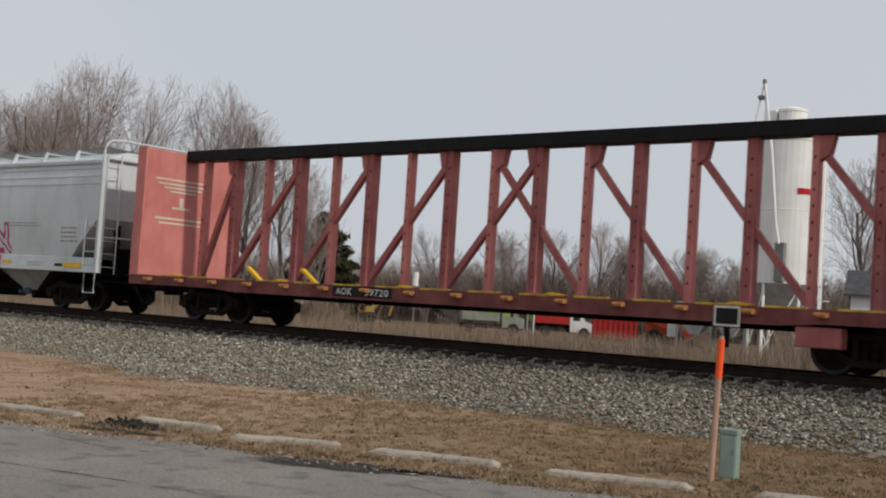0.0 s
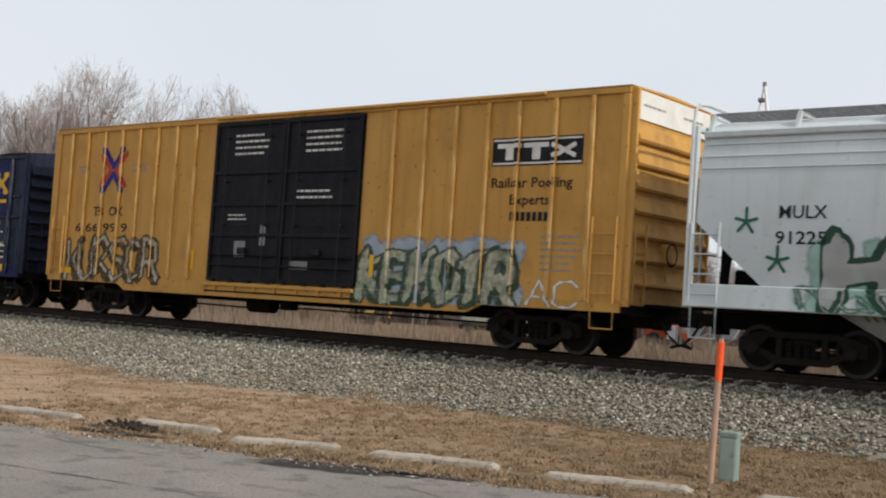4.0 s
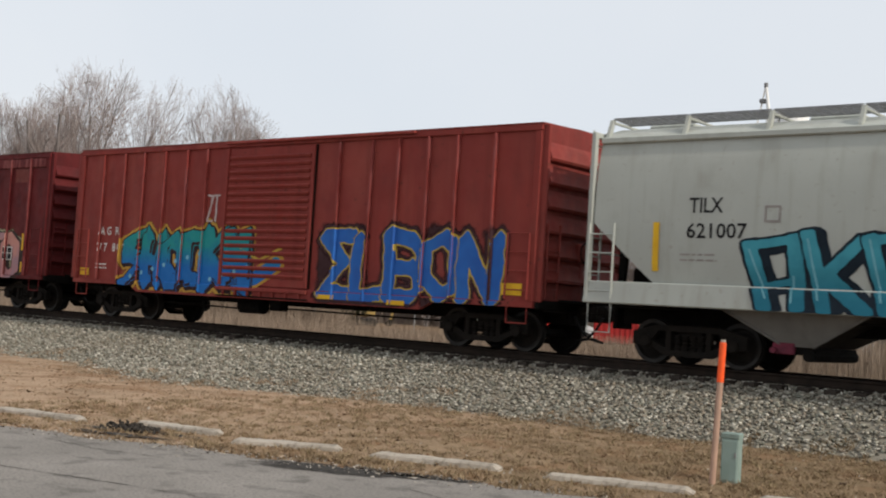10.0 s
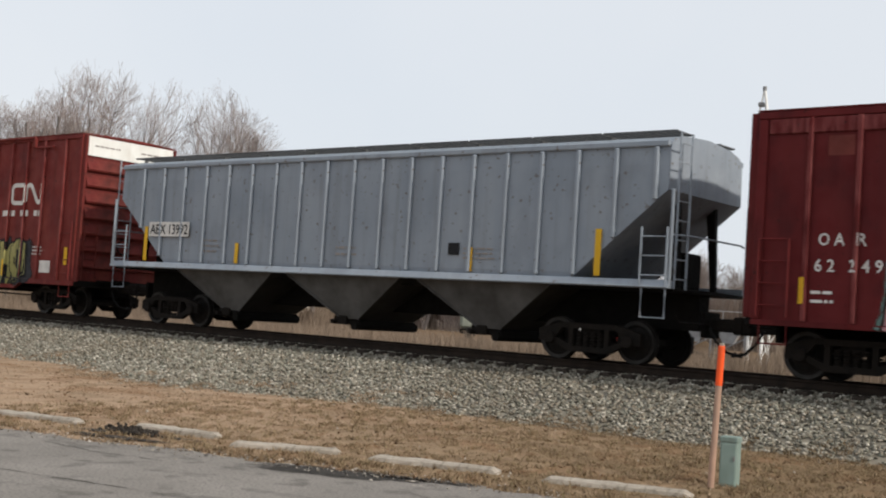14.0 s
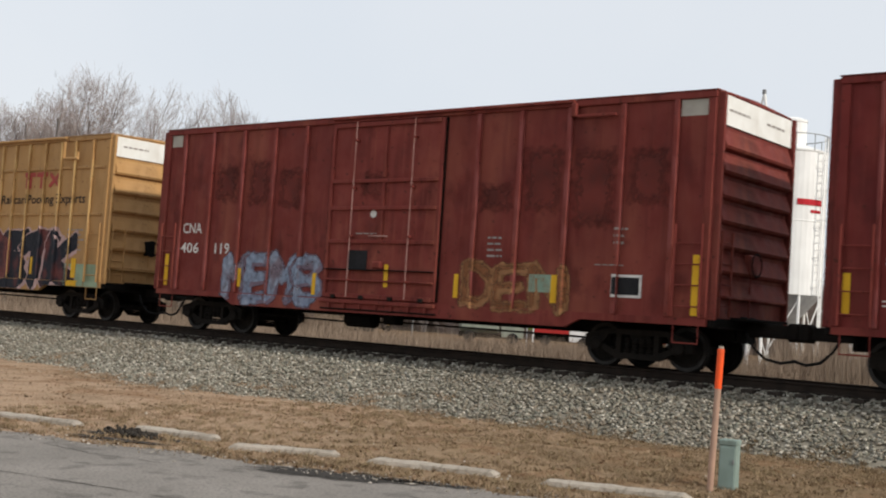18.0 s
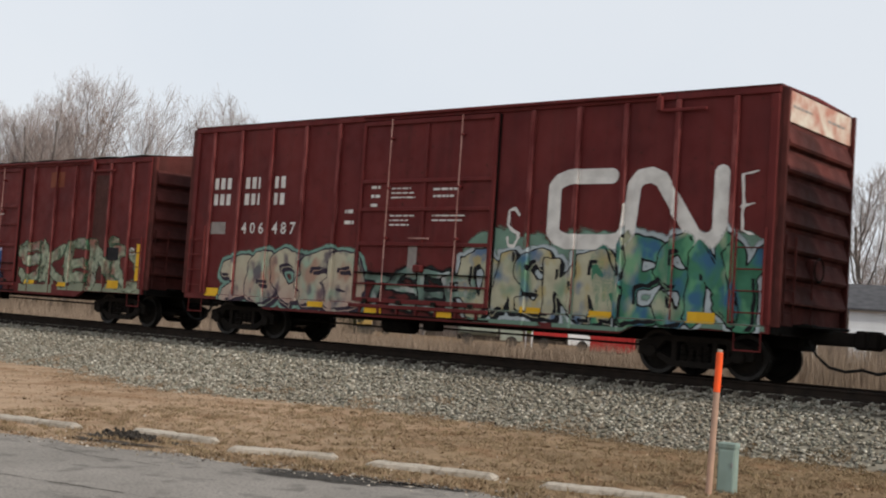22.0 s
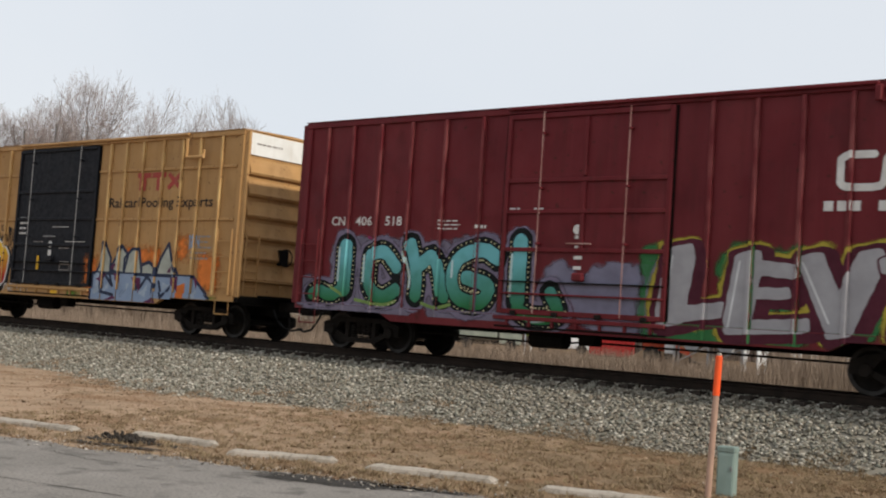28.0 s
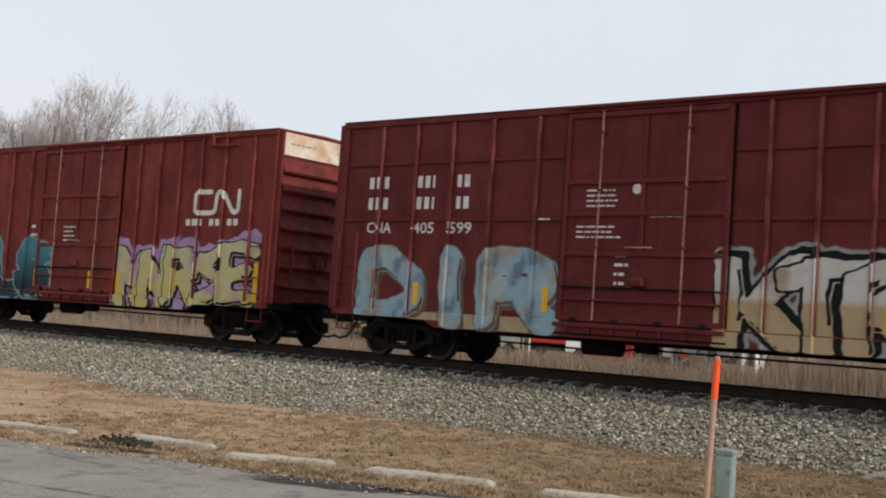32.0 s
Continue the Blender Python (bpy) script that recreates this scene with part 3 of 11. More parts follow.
def bars(x0, x1, z0, z1, rows, seed=0, fill=0.55):
    """Rows of short plain bars in place of small print."""
    rng = random.Random(seed)
    out = []
    dz = (z1 - z0) / rows
    for r in range(rows):
        x, top = x0, x0 + (x1 - x0) * rng.uniform(0.75, 1.0)
        while x < top - 0.02:
            w = min(rng.uniform(0.05, 0.22), top - x)
            out.append(rect(x, x + w, z0 + r * dz + dz * 0.2, z0 + r * dz + dz * (0.2 + 0.6 * fill)))
            x += w + 0.035
    return out
# ---- ground, road, track ----
def ground_material(name, c1, c2, c3, scale, rough=0.95, bump=0.4, bscale=40.0):
    return surface(name, c1, c2, spread=0.8, scale=scale, spots=0.5, spot_colour=c3, rough=rough, bump=bump, bump_scale=bscale, vary=0, spec=0.02)


M_FIELD = ground_material("dry_field", (0.19, 0.125, 0.075), (0.12, 0.08, 0.05), (0.09, 0.062, 0.04), 0.35)
M_LAWN = surface("dormant_lawn", (0.265, 0.181, 0.112), (0.165, 0.117, 0.073), spread=0.7, scale=0.45, rough=0.95, bump=0.5, bump_scale=30, vary=0, spec=0.03,
                 grain=((0.9, 0.48, 0.66, (0.14, 0.10, 0.052), 0.6), (2.6, 0.50, 0.68, (0.31, 0.21, 0.13), 0.5), (11.0, 0.5, 0.66, (0.10, 0.072, 0.042), 0.6), (34.0, 0.52, 0.68, (0.36, 0.26, 0.165), 0.5)))
M_ASPH = surface("worn_asphalt", (0.272, 0.248, 0.224), (0.198, 0.181, 0.163), spread=0.7, scale=0.7, rough=0.9, bump=0.6, bump_scale=70, vary=0, spec=0.03,
                 grain=((2.4, 0.54, 0.66, (0.095, 0.088, 0.08), 0.6), (9.0, 0.52, 0.68, (0.215, 0.20, 0.178), 0.5), (30.0, 0.5, 0.66, (0.085, 0.08, 0.074), 0.6), (55.0, 0.55, 0.68, (0.26, 0.24, 0.215), 0.55)))
M_BED = ground_material("ballast_bed", (0.26, 0.235, 0.19), (0.19, 0.172, 0.138), (0.11, 0.098, 0.078), 9.0, 0.95, 0.8, 30)
M_CONC = surface("weathered_concrete", (0.40, 0.355, 0.30), (0.28, 0.245, 0.20), scale=3.0, rough=0.95, bump=0.5, bump_scale=40, vary=0.08, grain=((14.0, 0.52, 0.66, (0.14, 0.12, 0.095), 0.6), (45.0, 0.55, 0.68, (0.40, 0.37, 0.32), 0.5)))
M_TAR = ground_material("fresh_tar", (0.046, 0.043, 0.040), (0.065, 0.060, 0.055), (0.03, 0.028, 0.026), 6.0)


def toe(x):
    """Where the ballast meets the grass."""
    pts = ((-60, 17.3), (-29, 17.2), (-26, 17.1), (-22, 15.9), (-20, 15.6), (-18, 16.6), (-15.5, 17.5), (-12, 17.5), (-9, 17.8), (-6.4, 18.3), (20, 18.3))
    if x <= pts[0][0]:
        return pts[0][1]
    for (a, ya), (b, yb) in zip(pts, pts[1:]):
        if x <= b:
            return ya + (yb - ya) * (x - a) / (b - a)
    return pts[-1][1]


def kerb_line(x):
    """The edge of the parking lot."""
    return 12.95 + 0.31 * x if x > -34 else 2.41 + 0.02 * (x + 34)


CROWN = RAIL_Z - 0.185


def bed_height(x, y):
    """Ballast: flat crown, sloping shoulders."""
    d = abs(y - TRACK_Y)
    t = (TRACK_Y - toe(x)) if y < TRACK_Y else 3.6
    if d < 0.95:
        return CROWN - 0.02
    if d < 1.4:
        return CROWN - 0.02 - 0.09 * (d - 0.95) / 0.45
    k = (d - 1.4) / max(t - 1.4, 0.2)
    return (CROWN - 0.11) * (1 - min(k, 1.0) ** 0.9)


ground = poly("ground", [(-2600, -600, -0.02), (2600, -600, -0.02), (2600, 3200, -0.02), (-2600, 3200, -0.02)], [(0, 1, 2, 3)], M_FIELD)
tagged(ground, "wide flat field of dry winter grass", "ground", kind="structure")

nx, ny = 150, 40
v, f = [], []
for i in range(nx + 1):
    x = -60 + 80 * i / nx
    for j in range(ny + 1):
        y = 0.0 + 19.0 * j / ny
        z = 0.02 * noise.noise((x * 0.8, y * 0.8, 0)) + 0.015 * noise.noise((x * 3, y * 3, 2))
        edge = kerb_line(x)
        z += 0.03 * min(max((y - edge) / 1.0, -1.0), 1.0)
        v.append((x, y, z))
for i in range(nx):
    for j in range(ny):
        a = i * (ny + 1) + j
        f.append((a, a + ny + 1, a + ny + 2, a + 1))
lawn = poly("lawn_strip", v, f, M_LAWN, smooth=True)
tagged(lawn, "strip of brown dormant grass between lot and ballast", "lawn", kind="structure")

v, f = [], []
n = 700
for i in range(n + 1):
    x = -60 + 100 * i / n
    e = kerb_line(x) + 0.26 * noise.noise((x * 0.9, 0, 5)) + 0.14 * noise.noise((x * 3.1, 0, 7)) + 0.07 * noise.noise((x * 9, 0, 3))
    v += [(x, -14.0, 0.03), (x, e - 1.2, 0.032), (x, e, 0.028), (x, e + 0.05, -0.05)]
for i in range(n):
    for j in range(3):
        a = i * 4 + j
        f.append((a, a + 4, a + 5, a + 1))
lot = poly("parking_lot", v, f, M_ASPH)
tagged(lot, "worn grey asphalt of a parking lot", "asphalt", kind="structure")

v, f = [], []
BED_X = [-440 + 10 * i for i in range(38)] + [-60 + 0.3 * i for i in range(240)] + [12 + 10 * i for i in range(28)]
nx, ny = len(BED_X) - 1, 30
for x in BED_X:
    for j in range(ny + 1):
        y = toe(x) - 0.15 + (TRACK_Y + 3.7 - toe(x) + 0.15) * j / ny
        z = bed_height(x, y) + 0.02 * noise.noise((x * 2.0, y * 2.0, 4)) - 0.026
        v.append((x, y, z if 0 < j < ny else -0.06))
for i in range(nx):
    for j in range(ny):
        a = i * (ny + 1) + j
        f.append((a, a + ny + 1, a + ny + 2, a + 1))
bed = poly("ballast_bed", v, f, M_BED, smooth=True)
tagged(bed, "raised bed of grey crushed stone under the track", "ballast", kind="structure")

M_STONE = surface("crushed_stone", (0.30, 0.285, 0.255), (0.20, 0.19, 0.17), rough=0.9, bump=0.2, vary=0, scale=3)
nt = M_STONE.node_tree
geo = nt.nodes.new("ShaderNodeNewGeometry")
ramp = nt.nodes.new("ShaderNodeValToRGB")
for k, (p, c) in enumerate(((0.0, (0.09, 0.082, 0.065)), (0.14, (0.18, 0.172, 0.138)), (0.3, (0.26, 0.215, 0.165)), (0.45, (0.215, 0.218, 0.178)), (0.6, (0.30, 0.265, 0.215)), (0.75, (0.275, 0.268, 0.22)), (0.9, (0.39, 0.36, 0.305)), (1.0, (0.60, 0.56, 0.48)))):
    el = ramp.color_ramp.elements[k] if k < 2 else ramp.color_ramp.elements.new(p)
    el.position, el.color = p, rgb(*c)
nt.links.new(geo.outputs["Random Per Island"], ramp.inputs[0])
nt.links.new(ramp.outputs[0], nt.nodes["Principled BSDF"].inputs["Base Color"])


def scatter_stones(n, x0, x1, seed, size, density=None):
    """Loose angular stones over the ballast shoulder, one joined mesh."""
    rng = np.random.default_rng(seed)
    base = np.array([(-1, -1, -1), (1, -1, -1), (1, 1, -1), (-1, 1, -1), (-1, -1, 1), (1, -1, 1), (1, 1, 1), (-1, 1, 1)], float)
    faces = np.array([(0, 3, 2, 1), (4, 5, 6, 7), (0, 1, 5, 4), (1, 2, 6, 5), (2, 3, 7, 6), (3, 0, 4, 7)])
    xs = rng.uniform(x0, x1, n)
    ty = np.array([toe(x) for x in xs])
    ys = ty - 0.25 + (TRACK_Y + 1.0 - ty) * rng.uniform(0, 1, n) ** 1.0
    ys = np.where(rng.uniform(0, 1, n) < 0.05, ty - 1.1 * rng.uniform(0, 1, n) ** 2, ys)
    ragged = np.array([0.45 * noise.noise((x * 0.9, 3.0, 1.0)) + 0.3 * noise.noise((x * 3.1, 1.0, 7.0)) for x in xs])
    bare = np.array([noise.noise((x * 0.8, y * 1.6, 5.0)) + 0.5 * noise.noise((x * 2.6, y * 4.0, 8.0)) for x, y in zip(xs, ys)])
    keep = ((ys > ty - 0.12 + ragged) | (rng.uniform(0, 1, n) < 0.35)) & ((bare < 0.32) | (rng.uniform(0, 1, n) < 0.45))
    xs, ys, ty = xs[keep], ys[keep], ty[keep]
    n = len(xs)
    zs = np.array([bed_height(x, max(y, toe(x))) for x, y in zip(xs, ys)])
    sz = size * np.array((1.15, 1.05, 0.72)) * rng.uniform(0.6, 1.35, (n, 1, 3)) * rng.uniform(0.7, 1.2, (n, 1, 1))
    pts = base[None] * (1 + rng.uniform(-0.45, 0.25, (n, 8, 3))) * sz
    a, b = rng.uniform(0, 6.28, n), rng.uniform(-0.45, 0.45, n)
    ca, sa, cb, sb = np.cos(a)[:, None], np.sin(a)[:, None], np.cos(b)[:, None], np.sin(b)[:, None]
    X, Y, Z = pts[..., 0], pts[..., 1], pts[..., 2]
    Y, Z = Y * cb - Z * sb, Y * sb + Z * cb
    X, Y = X * ca - Y * sa, X * sa + Y * ca
    P = np.stack((X + xs[:, None], Y + ys[:, None], Z + zs[:, None] + rng.uniform(-0.015, 0.02, (n, 1))), -1).reshape(-1, 3)
    F = (faces[None] + 8 * np.arange(n)[:, None, None]).reshape(-1, 4)
    me = bpy.data.meshes.new("ballast_stones")
    me.vertices.add(len(P))
    me.vertices.foreach_set("co", P.ravel())
    me.loops.add(F.size)
    me.loops.foreach_set("vertex_index", F.ravel().astype(np.int32))
    me.polygons.add(len(F))
    me.polygons.foreach_set("loop_start", np.arange(0, F.size, 4, dtype=np.int32))
    me.update(calc_edges=True)
    me.materials.append(M_STONE)
    return tagged(new("ballast_stones", me), "loose grey crushed stones on the track bed", "gravel", kind="stuff")


scatter_stones(70000, -40, -3, 11, 0.0238)
scatter_stones(6000, -80, -40, 12, 0.05)


def blades(name, n, place, height, width, mat, label, category, seed, bend=0.4):
    """Single blades of grass as narrow bent triangles, one joined mesh."""
    rng = np.random.default_rng(seed)
    P0 = place(rng, n)
    n = len(P0)
    h = height * rng.uniform(0.45, 1.25, n)
    a = rng.uniform(0, 6.28, n)
    lean = rng.normal(0, bend, (n, 2)) * h[:, None]
    w = width * rng.uniform(0.6, 1.4, n)
    dx, dy = np.cos(a) * w, np.sin(a) * w
    v = np.empty((n, 5, 3))
    v[:, 0] = P0 + np.stack((-dx, -dy, np.zeros(n)), -1)
    v[:, 1] = P0 + np.stack((dx, dy, np.zeros(n)), -1)
    midp = P0 + np.stack((lean[:, 0] * 0.35, lean[:, 1] * 0.35, h * 0.6), -1)
    v[:, 2] = midp + np.stack((dx, dy, np.zeros(n)), -1) * 0.7
    v[:, 3] = midp - np.stack((dx, dy, np.zeros(n)), -1) * 0.7
    v[:, 4] = P0 + np.stack((lean[:, 0], lean[:, 1], h * 0.95), -1)
    k = 5 * np.arange(n)[:, None]
    quads = np.concatenate((k, k + 1, k + 2, k + 3), 1)
    tris = np.concatenate((k + 3, k + 2, k + 4), 1)
    loops = np.concatenate((quads, tris), 1).ravel().astype(np.int32)
    me = bpy.data.meshes.new(name)
    me.vertices.add(5 * n)
    me.vertices.foreach_set("co", v.ravel())
    me.loops.add(len(loops))
    me.loops.foreach_set("vertex_index", loops)
    me.polygons.add(2 * n)
    st = np.empty(2 * n, np.int32)
    st[0::2], st[1::2] = 7 * np.arange(n), 7 * np.arange(n) + 4
    me.polygons.foreach_set("loop_start", st)
    me.update(calc_edges=True)
    me.materials.append(mat)
    return tagged(new(name, me), label, category, kind="stuff")


def blade_material(name, stops):
    m = surface(name, stops[0], stops[-1], rough=0.9, bump=0, vary=0)
    t = m.node_tree
    g = t.nodes.new("ShaderNodeNewGeometry")
    r = t.nodes.new("ShaderNodeValToRGB")
    for k, c in enumerate(stops):
        el = r.color_ramp.elements[k] if k < 2 else r.color_ramp.elements.new(k / (len(stops) - 1))
        el.position, el.color = k / (len(stops) - 1), rgb(*c)
    t.links.new(g.outputs["Random Per Island"], r.inputs[0])
    t.links.new(r.outputs[0], t.nodes["Principled BSDF"].inputs["Base Color"])
    return m


def patchy(m, base, tint, scale, lo, hi, amount):
    """Lets a second tone take over in patches of the ground."""
    t = m.node_tree
    link = [k for k in t.links if k.to_socket == t.nodes["Principled BSDF"].inputs["Base Color"]][0]
    src = link.from_socket
    tc, nz, mr, mx = t.nodes.new("ShaderNodeTexCoord"), t.nodes.new("ShaderNodeTexNoise"), t.nodes.new("ShaderNodeMapRange"), t.nodes.new("ShaderNodeMix")
    nz.inputs["Scale"].default_value, nz.inputs["Detail"].default_value = scale, 4
    mr.inputs["From Min"].default_value, mr.inputs["From Max"].default_value, mr.inputs["To Max"].default_value = lo, hi, amount
    mx.data_type = "RGBA"
    t.links.new(tc.outputs["Object"], nz.inputs["Vector"])
    t.links.new(nz.outputs[0], mr.inputs["Value"])
    t.links.new(mr.outputs[0], mx.inputs["Factor"])
    ins = [k for k in mx.inputs if k.type == "RGBA"]
    t.links.new(src, ins[0])
    ins[1].default_value = rgb(*tint)
    t.links.new([k for k in mx.outputs if k.type == "RGBA"][0], t.nodes["Principled BSDF"].inputs["Base Color"])


M_BLADE = blade_material("dry_short_grass", ((0.14, 0.10, 0.06), (0.19, 0.135, 0.08), (0.29, 0.205, 0.125), (0.15, 0.12, 0.065)))
M_REED = blade_material("dry_tall_grass", ((0.19, 0.145, 0.105), (0.26, 0.20, 0.15), (0.33, 0.26, 0.20), (0.22, 0.165, 0.12)))


patchy(M_STONE, None, (0.20, 0.155, 0.11), 0.55, 0.46, 0.66, 0.25)
patchy(M_STONE, None, (0.10, 0.085, 0.066), 1.9, 0.54, 0.70, 0.28)
patchy(M_BLADE, None, (0.125, 0.092, 0.046), 0.9, 0.46, 0.66, 0.6)
patchy(M_BLADE, None, (0.30, 0.215, 0.13), 0.6, 0.48, 0.68, 0.45)
patchy(M_BLADE, None, (0.075, 0.055, 0.033), 2.3, 0.50, 0.68, 0.5)


for m, most in ((M_BLADE, 0.52), (M_LAWN, 0.56)):
    # both turn pale tan towards the lot's far end
    nt = m.node_tree
    base = nt.nodes["Principled BSDF"].inputs["Base Color"]
    src = base.links[0].from_socket
    tc, sp, mr, mx = nt.nodes.new("ShaderNodeTexCoord"), nt.nodes.new("ShaderNodeSeparateXYZ"), nt.nodes.new("ShaderNodeMapRange"), nt.nodes.new("ShaderNodeMix")
    mx.data_type = "RGBA"
    mr.inputs["From Min"].default_value, mr.inputs["From Max"].default_value, mr.inputs["To Max"].default_value = -8.0, -15.5, most
    nt.links.new(tc.outputs["Object"], sp.inputs[0])
    nt.links.new(sp.outputs[0], mr.inputs["Value"])
    nt.links.new(mr.outputs[0], mx.inputs["Factor"])
    A, B = [k for k in mx.inputs if k.type == "RGBA"]
    nt.links.new(src, A)
    B.default_value = rgb(0.47, 0.335, 0.235)
    nt.links.new([k for k in mx.outputs if k.type == "RGBA"][0], base)


for m in (M_BLADE, M_LAWN):
    patchy(m, None, (0.125, 0.088, 0.052), 1.3, 0.46, 0.64, 0.42)
    patchy(m, None, (0.19, 0.105, 0.056), 0.75, 0.53, 0.61, 0.5)
    patchy(m, None, (0.33, 0.245, 0.16), 3.3, 0.52, 0.68, 0.4)


for m in (M_BLADE, M_LAWN):
    # both turn slightly darker russet towards the lot's near end
    nt = m.node_tree
    base = nt.nodes["Principled BSDF"].inputs["Base Color"]
    src = base.links[0].from_socket
    tc, sp, mr, mx = nt.nodes.new("ShaderNodeTexCoord"), nt.nodes.new("ShaderNodeSeparateXYZ"), nt.nodes.new("ShaderNodeMapRange"), nt.nodes.new("ShaderNodeMix")
    mx.data_type = "RGBA"
    mr.inputs["From Min"].default_value, mr.inputs["From Max"].default_value, mr.inputs["To Max"].default_value = -11.5, -7.0, 0.05
    nt.links.new(tc.outputs["Object"], sp.inputs[0])
    nt.links.new(sp.outputs[0], mr.inputs["Value"])
    nt.links.new(mr.outputs[0], mx.inputs["Factor"])
    A, B = [k for k in mx.inputs if k.type == "RGBA"]
    nt.links.new(src, A)
    B.default_value = rgb(0.115, 0.068, 0.034)
    nt.links.new([k for k in mx.outputs if k.type == "RGBA"][0], base)


def lawn_place(rng, n):
    x = rng.uniform(-42, -2, n)
    lo = 12.95 + 0.31 * x - 0.25 * rng.random(n) ** 3 - 0.05
    hi = np.array([toe(q) for q in x]) + 0.35
    y = lo + (hi - lo) * rng.uniform(0, 1, n)
    keep = np.array([noise.noise((a * 0.6, b * 0.6, 9)) + noise.noise((a * 2.4, b * 2.4, 4)) + 0.6 * noise.noise((a * 7.0, b * 7.0, 2)) > 0.0 or rng.random() < 0.10 for a, b in zip(x, y)])
    return np.stack((x, y, np.full(n, 0.0)), -1)[keep]


blades("dormant_grass", 280000, lawn_place, 0.062, 0.0065, M_BLADE, "short brown dormant grass blades", "grass", 3, 0.7)


def tussock_place(rng, n):
    """Thicker tufts, many blades from one root."""
    k = n // 26
    x = rng.uniform(-17, -3, k)
    lo = 12.95 + 0.31 * x
    y = lo + (np.array([toe(q) for q in x]) - lo) * rng.uniform(0, 1, k)
    x, y = np.repeat(x, 26) + rng.normal(0, 0.045, k * 26), np.repeat(y, 26) + rng.normal(0, 0.045, k * 26)
    return np.stack((x, y, np.zeros(len(x))), -1)


M_TUFT = blade_material("dead_grass_tufts", ((0.16, 0.11, 0.068), (0.20, 0.14, 0.085), (0.33, 0.24, 0.155), (0.17, 0.135, 0.07), (0.26, 0.18, 0.112)))
blades("grass_tufts", 46000, tussock_place, 0.085, 0.007, M_TUFT, "uneven tufts of dead brown grass", "grass", 14, 0.75)


def flakes(name, n, place, size, mat, label, category, seed):
    """Small flat bits lying at all angles on the ground, one joined mesh."""
    rng = np.random.default_rng(seed)
    c = place(rng, n)
    n = len(c)
    v = c[:, None] + rng.normal(0, 1.0, (n, 4, 3)) * np.array((size, size, size * 0.45)) * rng.uniform(0.5, 1.5, (n, 1, 1))
    v[:, :, 2] = np.maximum(v[:, :, 2], 0.012)
    ob = poly(name, [tuple(q) for q in v.reshape(-1, 3)], [q for i in range(n) for q in ((4 * i, 4 * i + 1, 4 * i + 2), (4 * i, 4 * i + 2, 4 * i + 3))], mat)
    return tagged(ob, label, category, kind="stuff")


def leaf_place(rng, n):
    x = rng.uniform(-24, -3, n)
    lo = 12.95 + 0.31 * x - 0.15
    y = lo + (np.array([toe(q) for q in x]) + 0.3 - lo) * rng.uniform(0, 1, n) ** 1.3
    return np.stack((x, y, np.full(n, 0.045)), -1)


def rim_place(rng, n):
    x = rng.uniform(-19, -3.5, n)
    return np.stack((x, 12.95 + 0.31 * x + rng.normal(-0.1, 0.22, n), np.full(n, 0.045)), -1)


flakes("fallen_leaves", 4200, leaf_place, 0.019, blade_material("fallen_leaf", ((0.05, 0.032, 0.02), (0.13, 0.075, 0.042), (0.22, 0.13, 0.075), (0.09, 0.05, 0.03), (0.40, 0.30, 0.21))), "small brown fallen leaves on the dormant grass", "leaves", 15)
flakes("edge_rubble", 1500, rim_place, 0.014, blade_material("edge_crumbs", ((0.10, 0.09, 0.08), (0.26, 0.23, 0.19), (0.45, 0.41, 0.36), (0.16, 0.13, 0.10))), "crumbs of asphalt and stone along the lot's edge", "rubble", 16)


def toe_place(rng, n):
    x = rng.uniform(-32, -3, n)
    y = np.array([toe(q) for q in x]) + 1.1 * rng.uniform(0, 1, n) ** 1.8 - 0.05
    keep = np.array([noise.noise((a * 0.9, b * 1.5, 19)) + 0.6 * noise.noise((a * 4.0, b * 4.0, 14)) > 0.12 + 0.45 * (b - toe(a)) for a, b in zip(x, y)])
    z = np.array([bed_height(a, max(b, toe(a))) for a, b in zip(x, y)])
    return np.stack((x, y, z - 0.01), -1)[keep]


blades("sparse_toe_grass", 50000, toe_place, 0.075, 0.006, M_BLADE, "thin dead grass among the stones at the ballast foot", "grass", 4, 0.7)


def reed_place(rng, n):
    x = rng.uniform(-95, 10, n)
    y = 25.6 + 18 * rng.uniform(0, 1, n) ** 1.6
    keep = np.array([noise.noise((a * 0.16, b * 0.3, 3)) + 0.012 * (a + 42) > -0.15 + 0.25 * rng.random() for a, b in zip(x, y)])
    return np.stack((x, y, np.zeros(n)), -1)[keep]


def tall_reed_place(rng, n):
    x = -16 + 30 * rng.uniform(0, 1, n) ** 0.8
    y = 27.0 + 9 * rng.uniform(0, 1, n)
    keep = np.array([noise.noise((a * 0.35, b * 0.4, 6)) + 0.06 * (a + 14) > -0.30 + 0.3 * rng.random() for a, b in zip(x, y)])
    return np.stack((x, y, np.zeros(n)), -1)[keep]


blades("tall_dry_grass", 60000, reed_place, 0.36, 0.012, M_REED, "tall dry grass beyond the track", "grass", 5, 0.25)
# this strip of grass is placed to fit the camera's view
def low_place(rng, n):
    return np.stack((rng.uniform(-22, -11, n), 26.5 + 9 * rng.uniform(0, 1, n) ** 1.3, np.zeros(n)), -1)


# ends at x = -20.5, a limit chosen from the camera's view of the machines
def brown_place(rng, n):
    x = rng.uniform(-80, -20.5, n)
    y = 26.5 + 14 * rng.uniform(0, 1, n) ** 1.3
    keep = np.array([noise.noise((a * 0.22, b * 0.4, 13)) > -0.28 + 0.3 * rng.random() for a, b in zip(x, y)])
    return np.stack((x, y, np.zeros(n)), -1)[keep]


